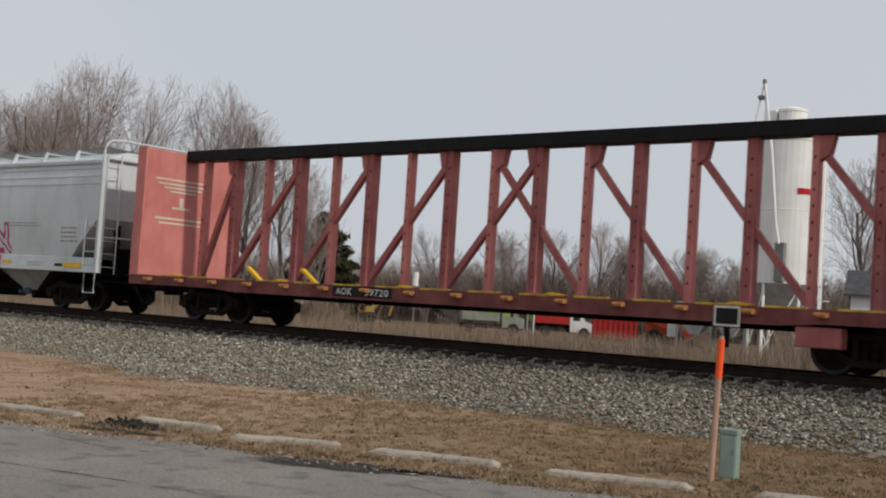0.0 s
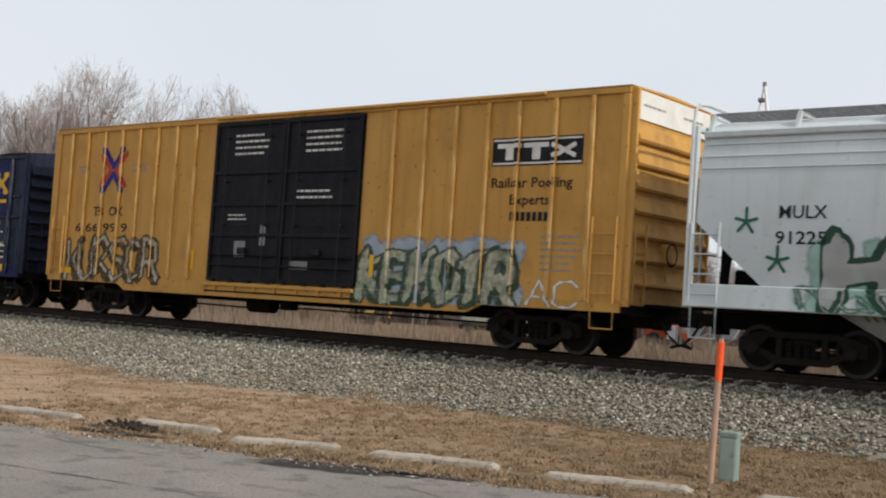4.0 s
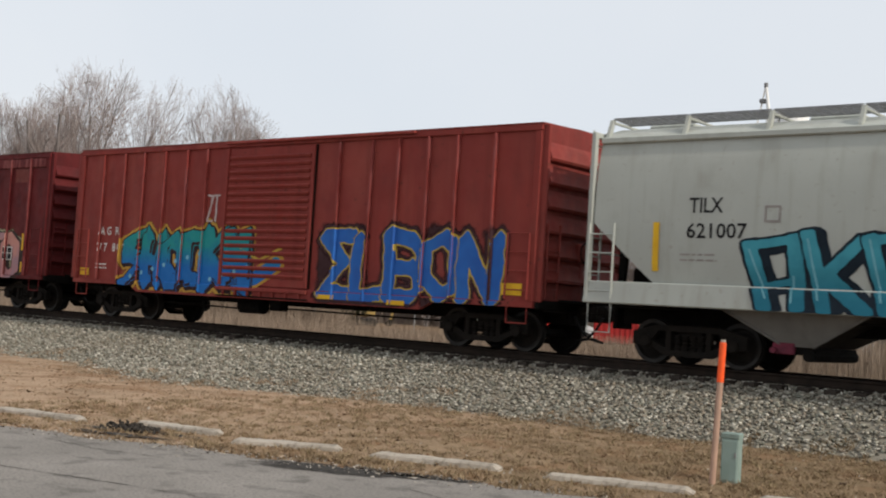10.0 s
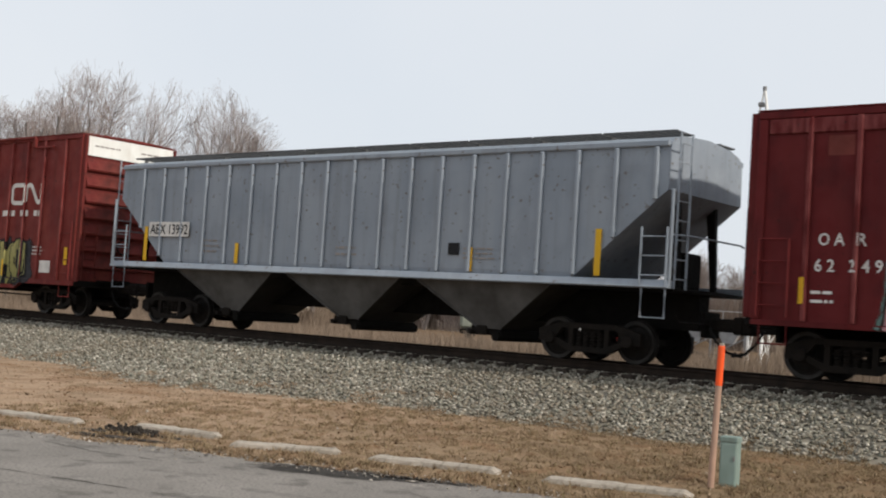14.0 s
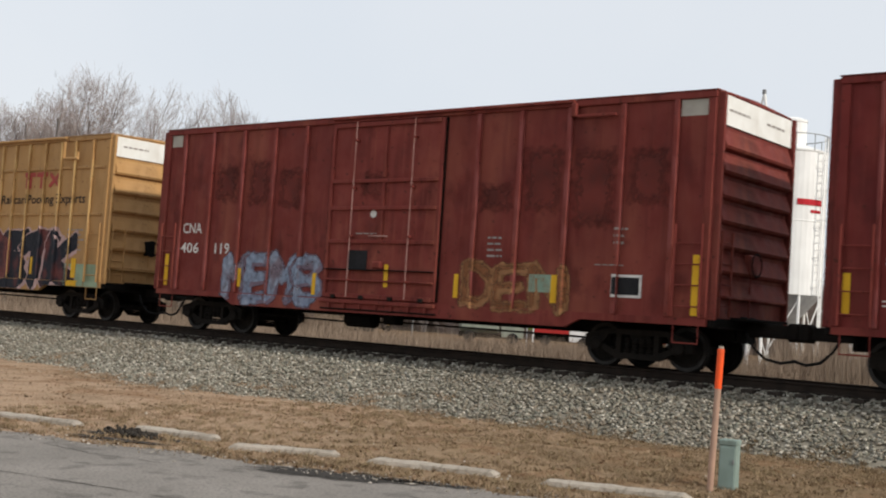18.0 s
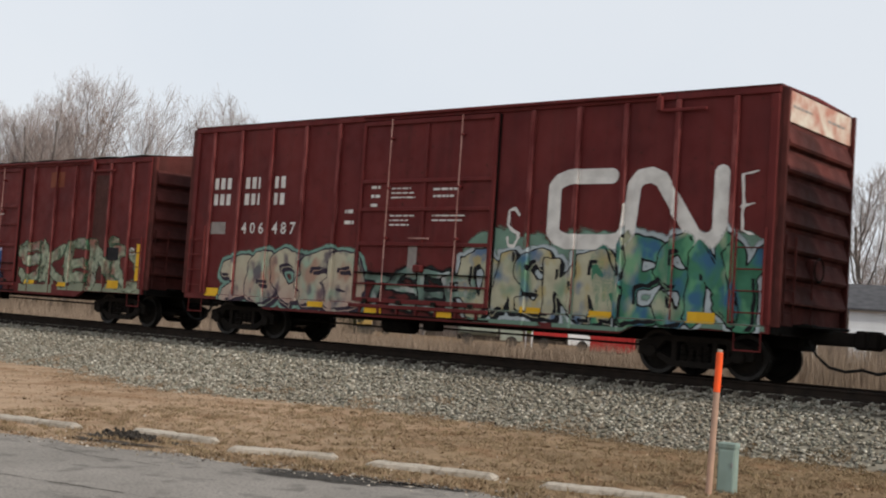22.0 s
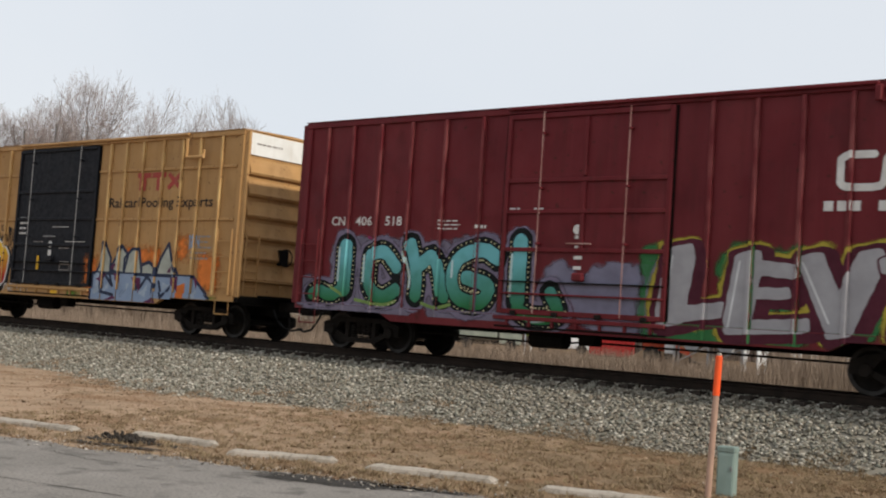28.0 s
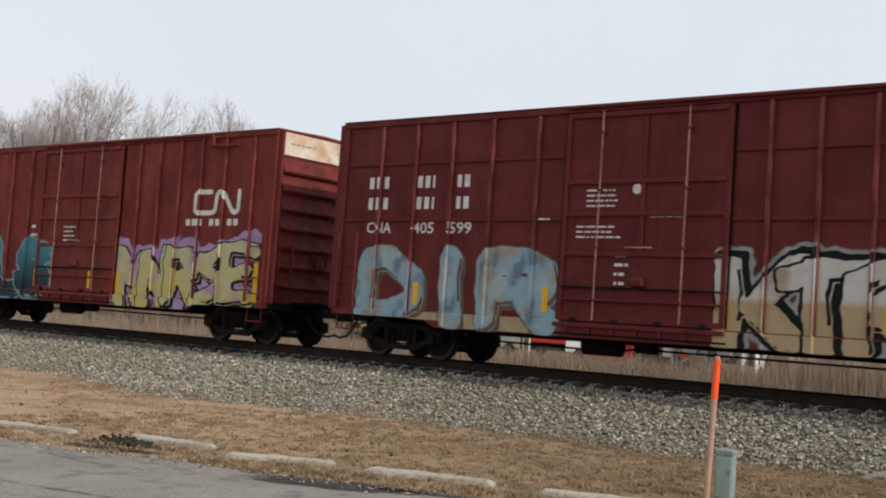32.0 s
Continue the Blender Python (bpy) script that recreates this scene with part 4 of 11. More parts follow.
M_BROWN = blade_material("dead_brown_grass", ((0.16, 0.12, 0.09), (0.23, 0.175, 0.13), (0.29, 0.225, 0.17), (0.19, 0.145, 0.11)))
# both heights are set by where the tops fall in the camera's view
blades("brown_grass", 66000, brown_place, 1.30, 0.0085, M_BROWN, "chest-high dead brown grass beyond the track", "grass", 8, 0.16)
blades("low_brown_grass", 16000, low_place, 1.36, 0.0085, M_BROWN, "waist-high dead brown grass beyond the track", "grass", 19, 0.2)
def undergrowth_place(rng, n):
    t = rng.uniform(-0.15, 1.15, n)
    x = -76.3 + 12.0 * t + rng.normal(0, 1.3, n)
    y = 43.0 + 17.6 * t + rng.normal(0, 1.3, n)
    return np.stack((x, y, np.zeros(n)), -1)


blades("tree_undergrowth", 14000, undergrowth_place, 2.3, 0.02, M_BROWN, "tangled brown undergrowth at the feet of the trees", "scrub", 9, 0.3)
blades("reed_stand", 76000, tall_reed_place, 1.32, 0.0075, M_REED, "dense stand of tan reeds beyond the track", "reeds", 6, 0.12)


def thicket_place(rng, n):
    x = rng.uniform(-15, 2, n)
    y = 28.5 + 8 * rng.uniform(0, 1, n)
    keep = np.array([noise.noise((a * 0.3, b * 0.3, 16)) + 0.07 * (a + 11) > -0.20 + 0.3 * rng.random() for a, b in zip(x, y)])
    return np.stack((x, y, np.zeros(n)), -1)[keep]


blades("reed_thicket", 40000, thicket_place, 1.95, 0.0075, M_REED, "tall thicket of dry tan reeds beyond the track", "reeds", 18, 0.10)


# rails and ties
def rail(y):
    prof = [(-0.075, 0), (0.075, 0), (0.075, 0.012), (0.012, 0.035), (0.010, 0.125), (0.036, 0.14), (0.036, 0.168), (0.028, 0.175), (-0.028, 0.175), (-0.036, 0.168), (-0.036, 0.14), (-0.010, 0.125), (-0.012, 0.035), (-0.075, 0.012)]
    vv, ff = prism(prof, "x", -440, 280)
    ob = poly("rail", [(a, y + b, RAIL_Z - 0.175 + c) for a, b, c in vv], ff, [M_RAIL, M_RAILTOP])
    for p in ob.data.polygons:
        if p.normal.z > 0.9 and p.center.z > RAIL_Z - 0.01:
            p.material_index = 1
    return tagged(ob, "long rusty steel rail with worn bright head", "rail", "rails of the track", "structure")


for s in (-1, 1):
    rail(TRACK_Y + s * 0.7525)
tie_bed = thing("track_ties", 0, TRACK_Y, 0, "row of dark creosoted wooden ties", "railway ties", kind="structure")
rng = random.Random(5)
for i in range(230):
    x = -92 + 0.49 * i
    t = box("tie", x - 0.11, x + 0.11, -1.30 + rng.uniform(-0.04, 0.04), 1.30, RAIL_Z - 0.175 - 0.18, RAIL_Z - 0.177, M_TIE, tie_bed, 0.012)
v, f = [], []
for i in range(700):
    x = -93 - 0.49 * i
    for xx in ((x,) if i >= 380 else (x, x + 113 + 0.98 * i)):
        k = len(v)
        v += [(xx + dx, dy, RAIL_Z - 0.177 - dz) for dx in (-0.11, 0.11) for dy in (-1.3, 1.3) for dz in (0, 0.15)]
        f += [tuple(k + q for q in w) for w in ((0, 4, 6, 2), (0, 1, 5, 4), (2, 6, 7, 3), (0, 2, 3, 1), (4, 5, 7, 6))]
ob = poly("far_ties", v, f, M_TIE, tie_bed)
ob["kind"] = "stuff"

# ---- parking lot edge ----
def wheel_stop(xa, ya, xb, yb):
    """A worn concrete wheel stop with bevelled top, between two points of the lot's edge."""
    pa, pb = Vector((xa, ya, 0)), Vector((xb, yb, 0))
    d = pb - pa
    ln = d.length
    ang = math.atan2(d.y, d.x)
    bm = bmesh.new()
    rng = random.Random(int(-xa * 10))
    m = 18
    rings = []
    for i in range(m + 1):
        x = ln * (i / m - 0.5)
        e = 0.045 if i in (0, m) else 0.0
        ring = []
        for y, z in ((-0.095, 0), (-0.085, 0.09 - e), (-0.065, 0.115 - e), (0.065, 0.115 - e), (0.085, 0.09 - e), (0.095, 0)):
            j = 0.006 if 0 < i < m else 0.016
            ring.append(bm.verts.new((x + rng.uniform(-j, j), y + rng.uniform(-j, j), z + (rng.uniform(-j, j) if z else -0.02))))
        rings.append(ring)
    for a, b in zip(rings, rings[1:]):
        for i in range(6):
            bm.faces.new((a[i], a[(i + 1) % 6], b[(i + 1) % 6], b[i]))
    bm.faces.new(rings[0])
    bm.faces.new(rings[-1][::-1])
    bmesh.ops.recalc_face_normals(bm, faces=bm.faces)
    ob = part("wheel_stop", bm, M_CONC)
    mid = (pa + pb) / 2
    ob.location = (mid.x, mid.y, -0.008)
    ob.rotation_euler = (0, 0, ang)
    return tagged(ob, "worn grey concrete wheel stop at the lot's edge", "wheel stop", "wheel stops")


# wheel stops stand just inside the lot's edge
for xa, ya, xb, yb in ((-15.8, 9.42, -14.3, 9.80), (-13.72, 10.30, -12.35, 10.62), (-11.68, 10.24, -10.50, 11.02), (-9.96, 11.0, -8.42, 11.58), (-7.80, 11.56, -6.20, 12.16), (-5.55, 12.35, -4.05, 12.9)):
    wheel_stop(xa, ya, xb, yb)

# tar heap and dark patches
M_CRUMB = ground_material("crumbled_asphalt", (0.035, 0.031, 0.028), (0.06, 0.052, 0.044), (0.02, 0.018, 0.016), 9.0)
bm = bmesh.new()
rng = random.Random(8)
for k in range(240):
    m = Matrix.Translation((rng.gauss(0, 0.16), rng.gauss(0, 0.09), 0.012 + abs(rng.gauss(0, 0.035)))) @ Euler((rng.random() * 6, rng.random() * 6, rng.random() * 6)).to_matrix().to_4x4() @ Matrix.Diagonal((rng.uniform(0.012, 0.045), rng.uniform(0.012, 0.045), rng.uniform(0.01, 0.03), 1))
    bmesh.ops.create_icosphere(bm, subdivisions=1, radius=1.0, matrix=m)
for q in bm.verts:
    q.co += 0.025 * noise.noise_vector(q.co * 14)
heap = part("asphalt_heap", bm, M_CRUMB)
heap.location = (-13.2, 9.86, 0.02)
tagged(heap, "small heap of broken black asphalt at the lot's edge", "rubble", kind="stuff")


def patch(x, y, rx, ry, ang, mat, seed, label):
    n = 90
    pts, cover, faces = [(0, 0, 0)], [0.66], []
    for ring in (0.45, 0.75, 1.0):
        for i in range(n):
            a = 2 * math.pi * i / n
            k = ring * (1 + 0.45 * noise.noise((math.cos(a) * 2.2, math.sin(a) * 2.2, seed)) + 0.12 * noise.noise((math.cos(a) * 9, math.sin(a) * 9, seed)))
            pts.append((rx * k * math.cos(a), ry * k * math.sin(a), 0))
            cover.append({0.45: 0.62, 0.75: 0.42, 1.0: 0.0}[ring])
    for i in range(n):
        j = (i + 1) % n
        faces += [(0, 1 + i, 1 + j), (1 + i, 1 + n + i, 1 + n + j, 1 + j), (1 + n + i, 1 + 2 * n + i, 1 + 2 * n + j, 1 + n + j)]
    ob = poly("tar_patch", pts, faces, misty(mat))
    ob.data.attributes.new("cover", "FLOAT", "POINT").data.foreach_set("value", cover)
    ob.location, ob.rotation_euler = (x, y, 0.037), (0, 0, ang)
    return tagged(ob, label, "asphalt patch", kind="structure")


patch(-13.35, 9.72, 0.75, 0.15, 0.3, M_TAR, 11, "dark crumbled asphalt along the lot's edge")
patch(-12.55, 10.05, 0.55, 0.12, 0.25, M_TAR, 13, "dark crumbled asphalt along the lot's edge")
patch(-9.35, 9.75, 1.2, 0.42, 0.42, M_TAR, 3, "dark oily stain on the asphalt by the wheel stops")
patch(-8.45, 10.30, 0.75, 0.2, 0.35, M_TAR, 5, "dark oily stain on the asphalt by the wheel stops")
patch(-12.9, 9.42, 0.9, 0.16, 0.3, M_TAR, 7, "dark cracked asphalt beside the heap")


M_CRACK = ground_material("dusty_crack", (0.085, 0.078, 0.07), (0.13, 0.12, 0.105), (0.06, 0.055, 0.05), 5.0)


def crack(pts, seed):
    rg = random.Random(seed)
    path = []
    for a, b in zip(pts, pts[1:]):
        for k in range(12):
            t = k / 12
            path.append((a[0] + (b[0] - a[0]) * t + rg.uniform(-0.03, 0.03), a[1] + (b[1] - a[1]) * t + rg.uniform(-0.03, 0.03)))
    v, f = [], []
    for i, (x, y) in enumerate(path):
        w = rg.uniform(0.002, 0.016)
        v += [(x, y - w, 0.0365), (x, y + w, 0.0365)]
        if i:
            f.append((2 * i - 2, 2 * i, 2 * i + 1, 2 * i - 1))
    return tagged(poly("asphalt_crack", v, f, M_CRACK), "long dark crack across the asphalt", "crack", kind="structure")


crack([(-12.3, 6.4), (-11.06, 6.67), (-9.77, 6.97), (-8.4, 7.25), (-7.0, 7.3)], 1)
crack([(-12.9, 8.35), (-11.9, 8.3), (-10.8, 8.6)], 4)
crack([(-8.0, 9.4), (-7.2, 9.2), (-6.0, 9.55)], 6)

# litter and stones on the grass
M_PALE = surface("pale_litter", (0.40, 0.36, 0.31), (0.3, 0.26, 0.21), rough=0.9)
rng = random.Random(21)
lv, lf = [], []
for i in range(60):
    x = rng.uniform(-16, -4)
    y = rng.uniform(12.95 + 0.31 * x, 17.2)
    r = rng.uniform(0.008, 0.025) * (1.6 if rng.random() < 0.08 else 1)
    k = len(lv)
    lv += [(x + r * math.cos(a) * rng.uniform(0.6, 1.2), y + r * math.sin(a) * rng.uniform(0.6, 1.2), 0.02 + rng.uniform(0, 0.02)) for a in (0, 1.3, 2.5, 3.8, 5)] + [(x, y, 0.05 + r * 0.5)]
    lf += [(k + j, k + (j + 1) % 5, k + 5) for j in range(5)]
tagged(poly("pale_leaf_litter", lv, lf, M_PALE), "scattered pale stones and litter on the grass", "litter", kind="stuff")

# ---- marker post and cable pedestal ----
M_POST = surface("weathered_post_wood", (0.42, 0.27, 0.20), (0.30, 0.20, 0.15), streak=0.4, scale=4, rough=0.8)
M_ORANGE = surface("orange_marker_paint", (0.80, 0.10, 0.025), (0.62, 0.09, 0.03), streak=0.35, streak_colour=(0.4, 0.12, 0.06), scale=5, rough=0.6)
M_PED = surface("sage_pedestal_steel", (0.24, 0.31, 0.28), (0.19, 0.25, 0.22), streak=0.3, scale=3, rough=0.55)
post = thing("marker_post", -6.5, 13.17, 0.0, "slim wooden marker post with an orange painted top", "post")
post.rotation_euler = (0.0, 0.030, 0.0)
v, f = tube([(0, 0, -0.1), (0, 0, 1.24)], 0.038, 12)
poly("shaft", v, f, M_POST, post, smooth=False)
v, f = tube([(0, 0, 1.24), (0, 0, 1.70), (0, 0, 1.715)], 0.04, 12, radii=[0.041, 0.041, 0.034])
poly("orange_sleeve", v, f, M_ORANGE, post, "orange painted upper end")
v, f = tube([(0, 0, 1.715), (0, 0, 1.745)], 0.030, 10)
poly("tip", v, f, M_CONC, post, "pale chipped tip")
ped = thing("cable_pedestal", -6.45, 13.55, 0.0, "sage green steel cable pedestal beside the post", "utility box", rz=radians(10))
box("cabinet", -0.105, 0.105, -0.09, 0.09, 0.0, 0.60, M_PED, ped, 0.012)
box("lid", -0.112, 0.112, -0.097, 0.097, 0.56, 0.63, M_PED, ped, 0.012)
box("front_cover", -0.087, 0.087, -0.098, -0.088, 0.06, 0.54, M_PED, ped, 0.006)
box("latch", 0.06, 0.085, -0.106, -0.098, 0.34, 0.40, M_GALV, ped, 0.003)

# ---- bare trees ----
M_BARK = surface("grey_bark", (0.16, 0.14, 0.13), (0.12, 0.105, 0.098), scale=3, rough=0.95, vary=0.15)
M_TWIG = surface("brown_twigs", (0.30, 0.255, 0.24), (0.235, 0.20, 0.185), scale=0.6, rough=0.95, vary=0.12)
M_TWIGR = surface("reddish_twigs", (0.36, 0.29, 0.265), (0.29, 0.235, 0.215), scale=0.6, rough=0.95, vary=0.12)


M_FAR = surface("far_grey_twigs", (0.30, 0.255, 0.235), (0.23, 0.19, 0.172), scale=0.6, rough=0.95, vary=0.12)


def grow(rg, height, spread, levels, density, stems=1, fine=0.0075):
    """Trunk-and-limb tubes and a separate set of fine twig tubes of a leafless tree with a rounded fan for a crown."""
    wood, twig = ([], []), ([], [])
    wide = height * 0.36 * spread

    def inside(p):
        e = (p.x * p.x + p.y * p.y) / (wide * wide)
        return p.z < height * (1 - 0.40 * e + 0.11 * noise.noise((p.x * 0.9, p.y * 0.9, height)) - 0.03) and e < 1.3

    def limb(p, d, length, r, level):
        segs = (6, 4, 3, 2, 1)[min(level, 4)]
        pts, rad = [p.copy()], [r]
        q, dd = p.copy(), d.copy()
        for k in range(segs):
            lift, stray = (0.13, 0.08) if level < 3 else (0.08, 0.05)
            dd = (dd + Vector((rg.gauss(0, stray), rg.gauss(0, stray), rg.gauss(lift, 0.05)))).normalized()
            q = q + dd * (length / segs)
            if not inside(q):
                if len(pts) < 2:
                    return
                break
            pts.append(q.copy())
            rad.append(r * (1 - 0.66 * (k + 1) / segs))
        segs = len(pts) - 1
        if segs < 1:
            return
        dest = wood if level < 2 else twig
        tube(pts, r, 7 if level == 0 else (5 if level == 1 else 3), level == 0, dest[0], dest[1], [max(x, fine) for x in rad])
        if level >= levels:
            return
        n = max(2, int(density[level] * rg.uniform(0.8, 1.2)))
        for k in range(n):
            t = (k + rg.random()) / n
            t = (0.12 if level == 0 else 0.10) + (0.88 if level == 0 else 0.90) * t
            i = min(int(t * segs), segs - 1)
            base = pts[i].lerp(pts[i + 1], t * segs - i)
            side = Vector((rg.gauss(0, 1), rg.gauss(0, 1), 0))
            side = (side - side.project(dd)).normalized()
            lean = rg.uniform(0.35, 0.8) * (0.75 + 0.25 * spread)
            nd = (d * (1 - lean * 0.45) + side * lean + Vector((0, 0, 0.22))).normalized()
            limb(base, nd, length * (rg.uniform(0.50, 0.72) if level == 0 else rg.uniform(0.40, 0.62)) * (1.1 - 0.35 * t), max(r * (1 - 0.66 * t) * 0.5, fine), level + 1)

    for s in range(stems):
        o = Vector((rg.gauss(0, 0.35), rg.gauss(0, 0.35), -0.2)) if stems > 1 else Vector((0, 0, -0.2))
        d = Vector((rg.gauss(0, 0.15), rg.gauss(0, 0.15), 1)).normalized() if stems > 1 else Vector((rg.gauss(0, 0.04), rg.gauss(0, 0.04), 1)).normalized()
        limb(o, d, height * rg.uniform(0.66, 0.80), height * (0.017 if stems == 1 else 0.010), 0)
    return wood, twig


def bare_tree(x, y, height, spread, seed, label, twigs, density=(10, 9, 7, 4), levels=4, stems=1, fine=0.0062):
    rg = random.Random(seed)
    wood, twig = grow(rg, height, spread, levels, density, stems, fine)
    t = thing("tree", x, y, 0.0, label, "tree", "bare trees")
    poly("trunk", wood[0], wood[1], M_BARK, t)
    poly("crown", twig[0], twig[1], twigs, t)
    return t


def dead_leaves(tree, x, y, z, r, n, seed):
    """A tuft of brown leaves that still cling to the twigs."""
    rg = np.random.default_rng(seed)
    c = np.array((x, y, z)) + rg.normal(0, 0.5, (n, 3)) * np.array((r, r, r * 1.1))
    tri = c[:, None] + rg.normal(0, 0.045, (n, 3, 3))
    ob = poly("clinging_leaves", [tuple(q) for q in tri.reshape(-1, 3)], [(3 * i, 3 * i + 1, 3 * i + 2) for i in range(n)], M_CLING, tree, "brown withered leaves")
    ob["kind"] = "stuff"


M_CLING = surface("withered_leaves", (0.30, 0.20, 0.14), (0.22, 0.14, 0.10), scale=2, rough=0.9, bump=0)
LEFT = "tall leafless tree with a fan of fine brown twigs"
bare_tree(-76.28, 43.0, 15.7, 1.0, 1, LEFT, M_TWIG, (12, 7, 6, 4), stems=3)
bare_tree(-75.25, 44.51, 15.9, 1.0, 2, LEFT, M_TWIG, (12, 7, 6, 4), stems=2)
bare_tree(-74.11, 46.16, 16.6, 0.9, 3, LEFT, M_TWIGR, (12, 7, 6, 4), stems=2)
bare_tree(-73.15, 47.57, 18.3, 0.8, 4, "tall leafless tree with reddish brown twigs", M_TWIGR, (12, 7, 6, 4), stems=2)
leafy = bare_tree(-72.37, 48.7, 18.9, 0.95, 5, "tall leafless tree with reddish brown twigs", M_TWIG, (12, 7, 6, 4), stems=2)
dead_leaves(leafy, 0.3, 0.2, 13.9, 2.0, 1500, 3)
bare_tree(-71.56, 49.89, 18.4, 0.95, 6, LEFT, M_TWIG, (12, 7, 6, 4), stems=2)
bare_tree(-70.45, 51.49, 18.0, 1.0, 7, LEFT, M_TWIG, (12, 7, 6, 4), stems=2)
bare_tree(-69.0, 53.6, 18.4, 1.15, 8, "tall leafless tree with pale upright twigs", M_TWIG, (12, 7, 6, 4), stems=2)
bare_tree(-67.3, 56.1, 17.3, 1.1, 9, "tall leafless tree with pale upright twigs", M_TWIG, (12, 7, 6, 4), stems=2)
bare_tree(-65.7, 58.5, 15.0, 1.1, 10, "tall leafless tree with pale upright twigs", M_TWIG, (12, 7, 6, 4), stems=2)
bare_tree(-64.3, 60.6, 13.8, 0.8, 11, "smaller leafless tree behind the field", M_TWIG, (12, 7, 6, 4), stems=1)
bare_tree(-62.4, 62.2, 12.8, 0.9, 12, "smaller leafless tree behind the field", M_TWIG, (12, 7, 6, 4), stems=2)
RIGHT = "broad leafless tree with dark open limbs"
bare_tree(-31.0, 87.0, 16.2, 1.1, 41, RIGHT, M_TWIG, (11, 9, 7, 4), fine=0.009)
bare_tree(-26.5, 88.0, 16.5, 1.1, 42, RIGHT, M_TWIG, (11, 9, 7, 4), fine=0.009)
far_tree = bare_tree(-89.0, 120.8, 13.0, 1.15, 13, "distant leafless tree in the hedgerow", M_FAR, (10, 8, 6, 3), stems=3, fine=0.010)
far_bush = bare_tree(-79.8, 127.0, 14.6, 1.3, 14, "distant leafless tree in the hedgerow", M_FAR, (12, 9, 7, 3), stems=1, fine=0.010)
rng = random.Random(31)
for x, y, src in ((-75.4, 129.7, far_tree), (-69.5, 133.0, far_bush), (-85.0, 124.0, far_bush), (-64.0, 136.0, far_tree), (-58.0, 139.0, far_bush), (-93.0, 117.5, far_tree), (-72.0, 140.0, far_bush), (-52.0, 141.0, far_tree), (-67.0, 131.0, far_tree), (-61.0, 134.0, far_bush), (-77.5, 131.5, far_bush), (-55.5, 136.5, far_tree), (-49.0, 138.5, far_bush), (-87.5, 126.0, far_tree), (-45.0, 142.0, far_tree), (-97.0, 115.0, far_bush)):
    copy_thing(src, pose(x, y, -rng.uniform(0.5, 6.0), 0, 0, rng.uniform(0, 360)))

# hedgerow of scrub along the far side of the field
M_SCRUB = blade_material("winter_scrub", ((0.19, 0.145, 0.12), (0.25, 0.19, 0.155), (0.31, 0.24, 0.20), (0.22, 0.185, 0.15)))


def scrub_place(rng, n):
    t = rng.uniform(0, 1, n)
    x = -150 + 130 * t
    y = 104 + 46 * t + rng.uniform(-4, 4, n)
    return np.stack((x, y, np.zeros(n)), -1)


blades("hedgerow_scrub", 42000, scrub_place, 7.6, 0.035, M_SCRUB, "tangled brown winter scrub along the field's edge", "scrub", 7, 0.28)

# evergreen
M_NEEDLE = blade_material("dark_needles", ((0.022, 0.022, 0.012), (0.036, 0.034, 0.018), (0.055, 0.048, 0.026)))
fir = thing("evergreen_tree", -77.9, 77.7, 0.0, "dense dark evergreen tree, conical, at the field's edge", "tree")
v, f = tube([(0, 0, -0.2), (0, 0, 4), (0, 0, 9.0)], 0.2, 7, True, radii=[0.22, 0.14, 0.03])
poly("trunk", v, f, M_BARK, fir)
rg = np.random.default_rng(4)
n = 14000
hh = 9.8 * rg.uniform(0.05, 1, n) ** 1.0
rr = (1 - (hh / 10.2) ** 2.4) * 3.5 * np.sqrt(rg.uniform(0.35, 1.1, n)) * (1 + 0.18 * np.sin(hh * 5))
aa = rg.uniform(0, 6.283, n)
ctr = np.stack((rr * np.cos(aa), rr * np.sin(aa), hh), -1)
tri = ctr[:, None] + rg.normal(0, 0.17, (n, 3, 3))
poly("crown", [tuple(q) for q in tri.reshape(-1, 3)], [(3 * i, 3 * i + 1, 3 * i + 2) for i in range(n)], M_NEEDLE, fir)

# ---- silo ----
M_SILO = surface("white_silo_steel", (0.86, 0.86, 0.84), (0.76, 0.76, 0.74), streak=0.25, streak_colour=(0.42, 0.40, 0.36), scale=0.5, rough=0.5, bump=0.03)
silo = thing("silo", -33.75, 78.0, 0.0, "tall white steel silo with a filling pipe and red sign", "silo")


def ring_wall(rings, sides=40):
    v, f = [], []
    for r, z in rings:
        v += [(r * math.cos(2 * math.pi * k / sides), r * math.sin(2 * math.pi * k / sides), z) for k in range(sides)]
    for i in range(len(rings) - 1):
        for k in range(sides):
            a, b = i * sides + k, i * sides + (k + 1) % sides
            f.append((a, b, b + sides, a + sides))
    f.append(tuple(range(len(v) - sides, len(v))))
    return v, f


v, f = ring_wall([(2.45, 5.0), (2.45, 9.9), (2.47, 9.92), (2.47, 9.98), (2.45, 10.0), (2.45, 14.6), (2.50, 14.65), (2.50, 14.75), (0.9, 15.3)])
poly("shell", v, f, M_SILO, silo)
v, f = ring_wall([(0.35, 2.6), (2.42, 5.0)])
poly("cone", v, f, surface("grey_silo_cone", (0.42, 0.43, 0.43), rough=0.5), silo, "grey conical bottom")
for a in range(6):
    q = a * math.pi / 3 + 0.3
    bar("leg", [(2.3 * math.cos(q), 2.3 * math.sin(q), -0.05), (2.3 * math.cos(q), 2.3 * math.sin(q), 5.1)], 0.11, M_SILO, silo, sides=8)
    q2 = q + math.pi / 3
    bar("leg_brace", [(2.3 * math.cos(q), 2.3 * math.sin(q), 0.4), (2.3 * math.cos(q2), 2.3 * math.sin(q2), 4.7)], 0.05, M_SILO, silo)
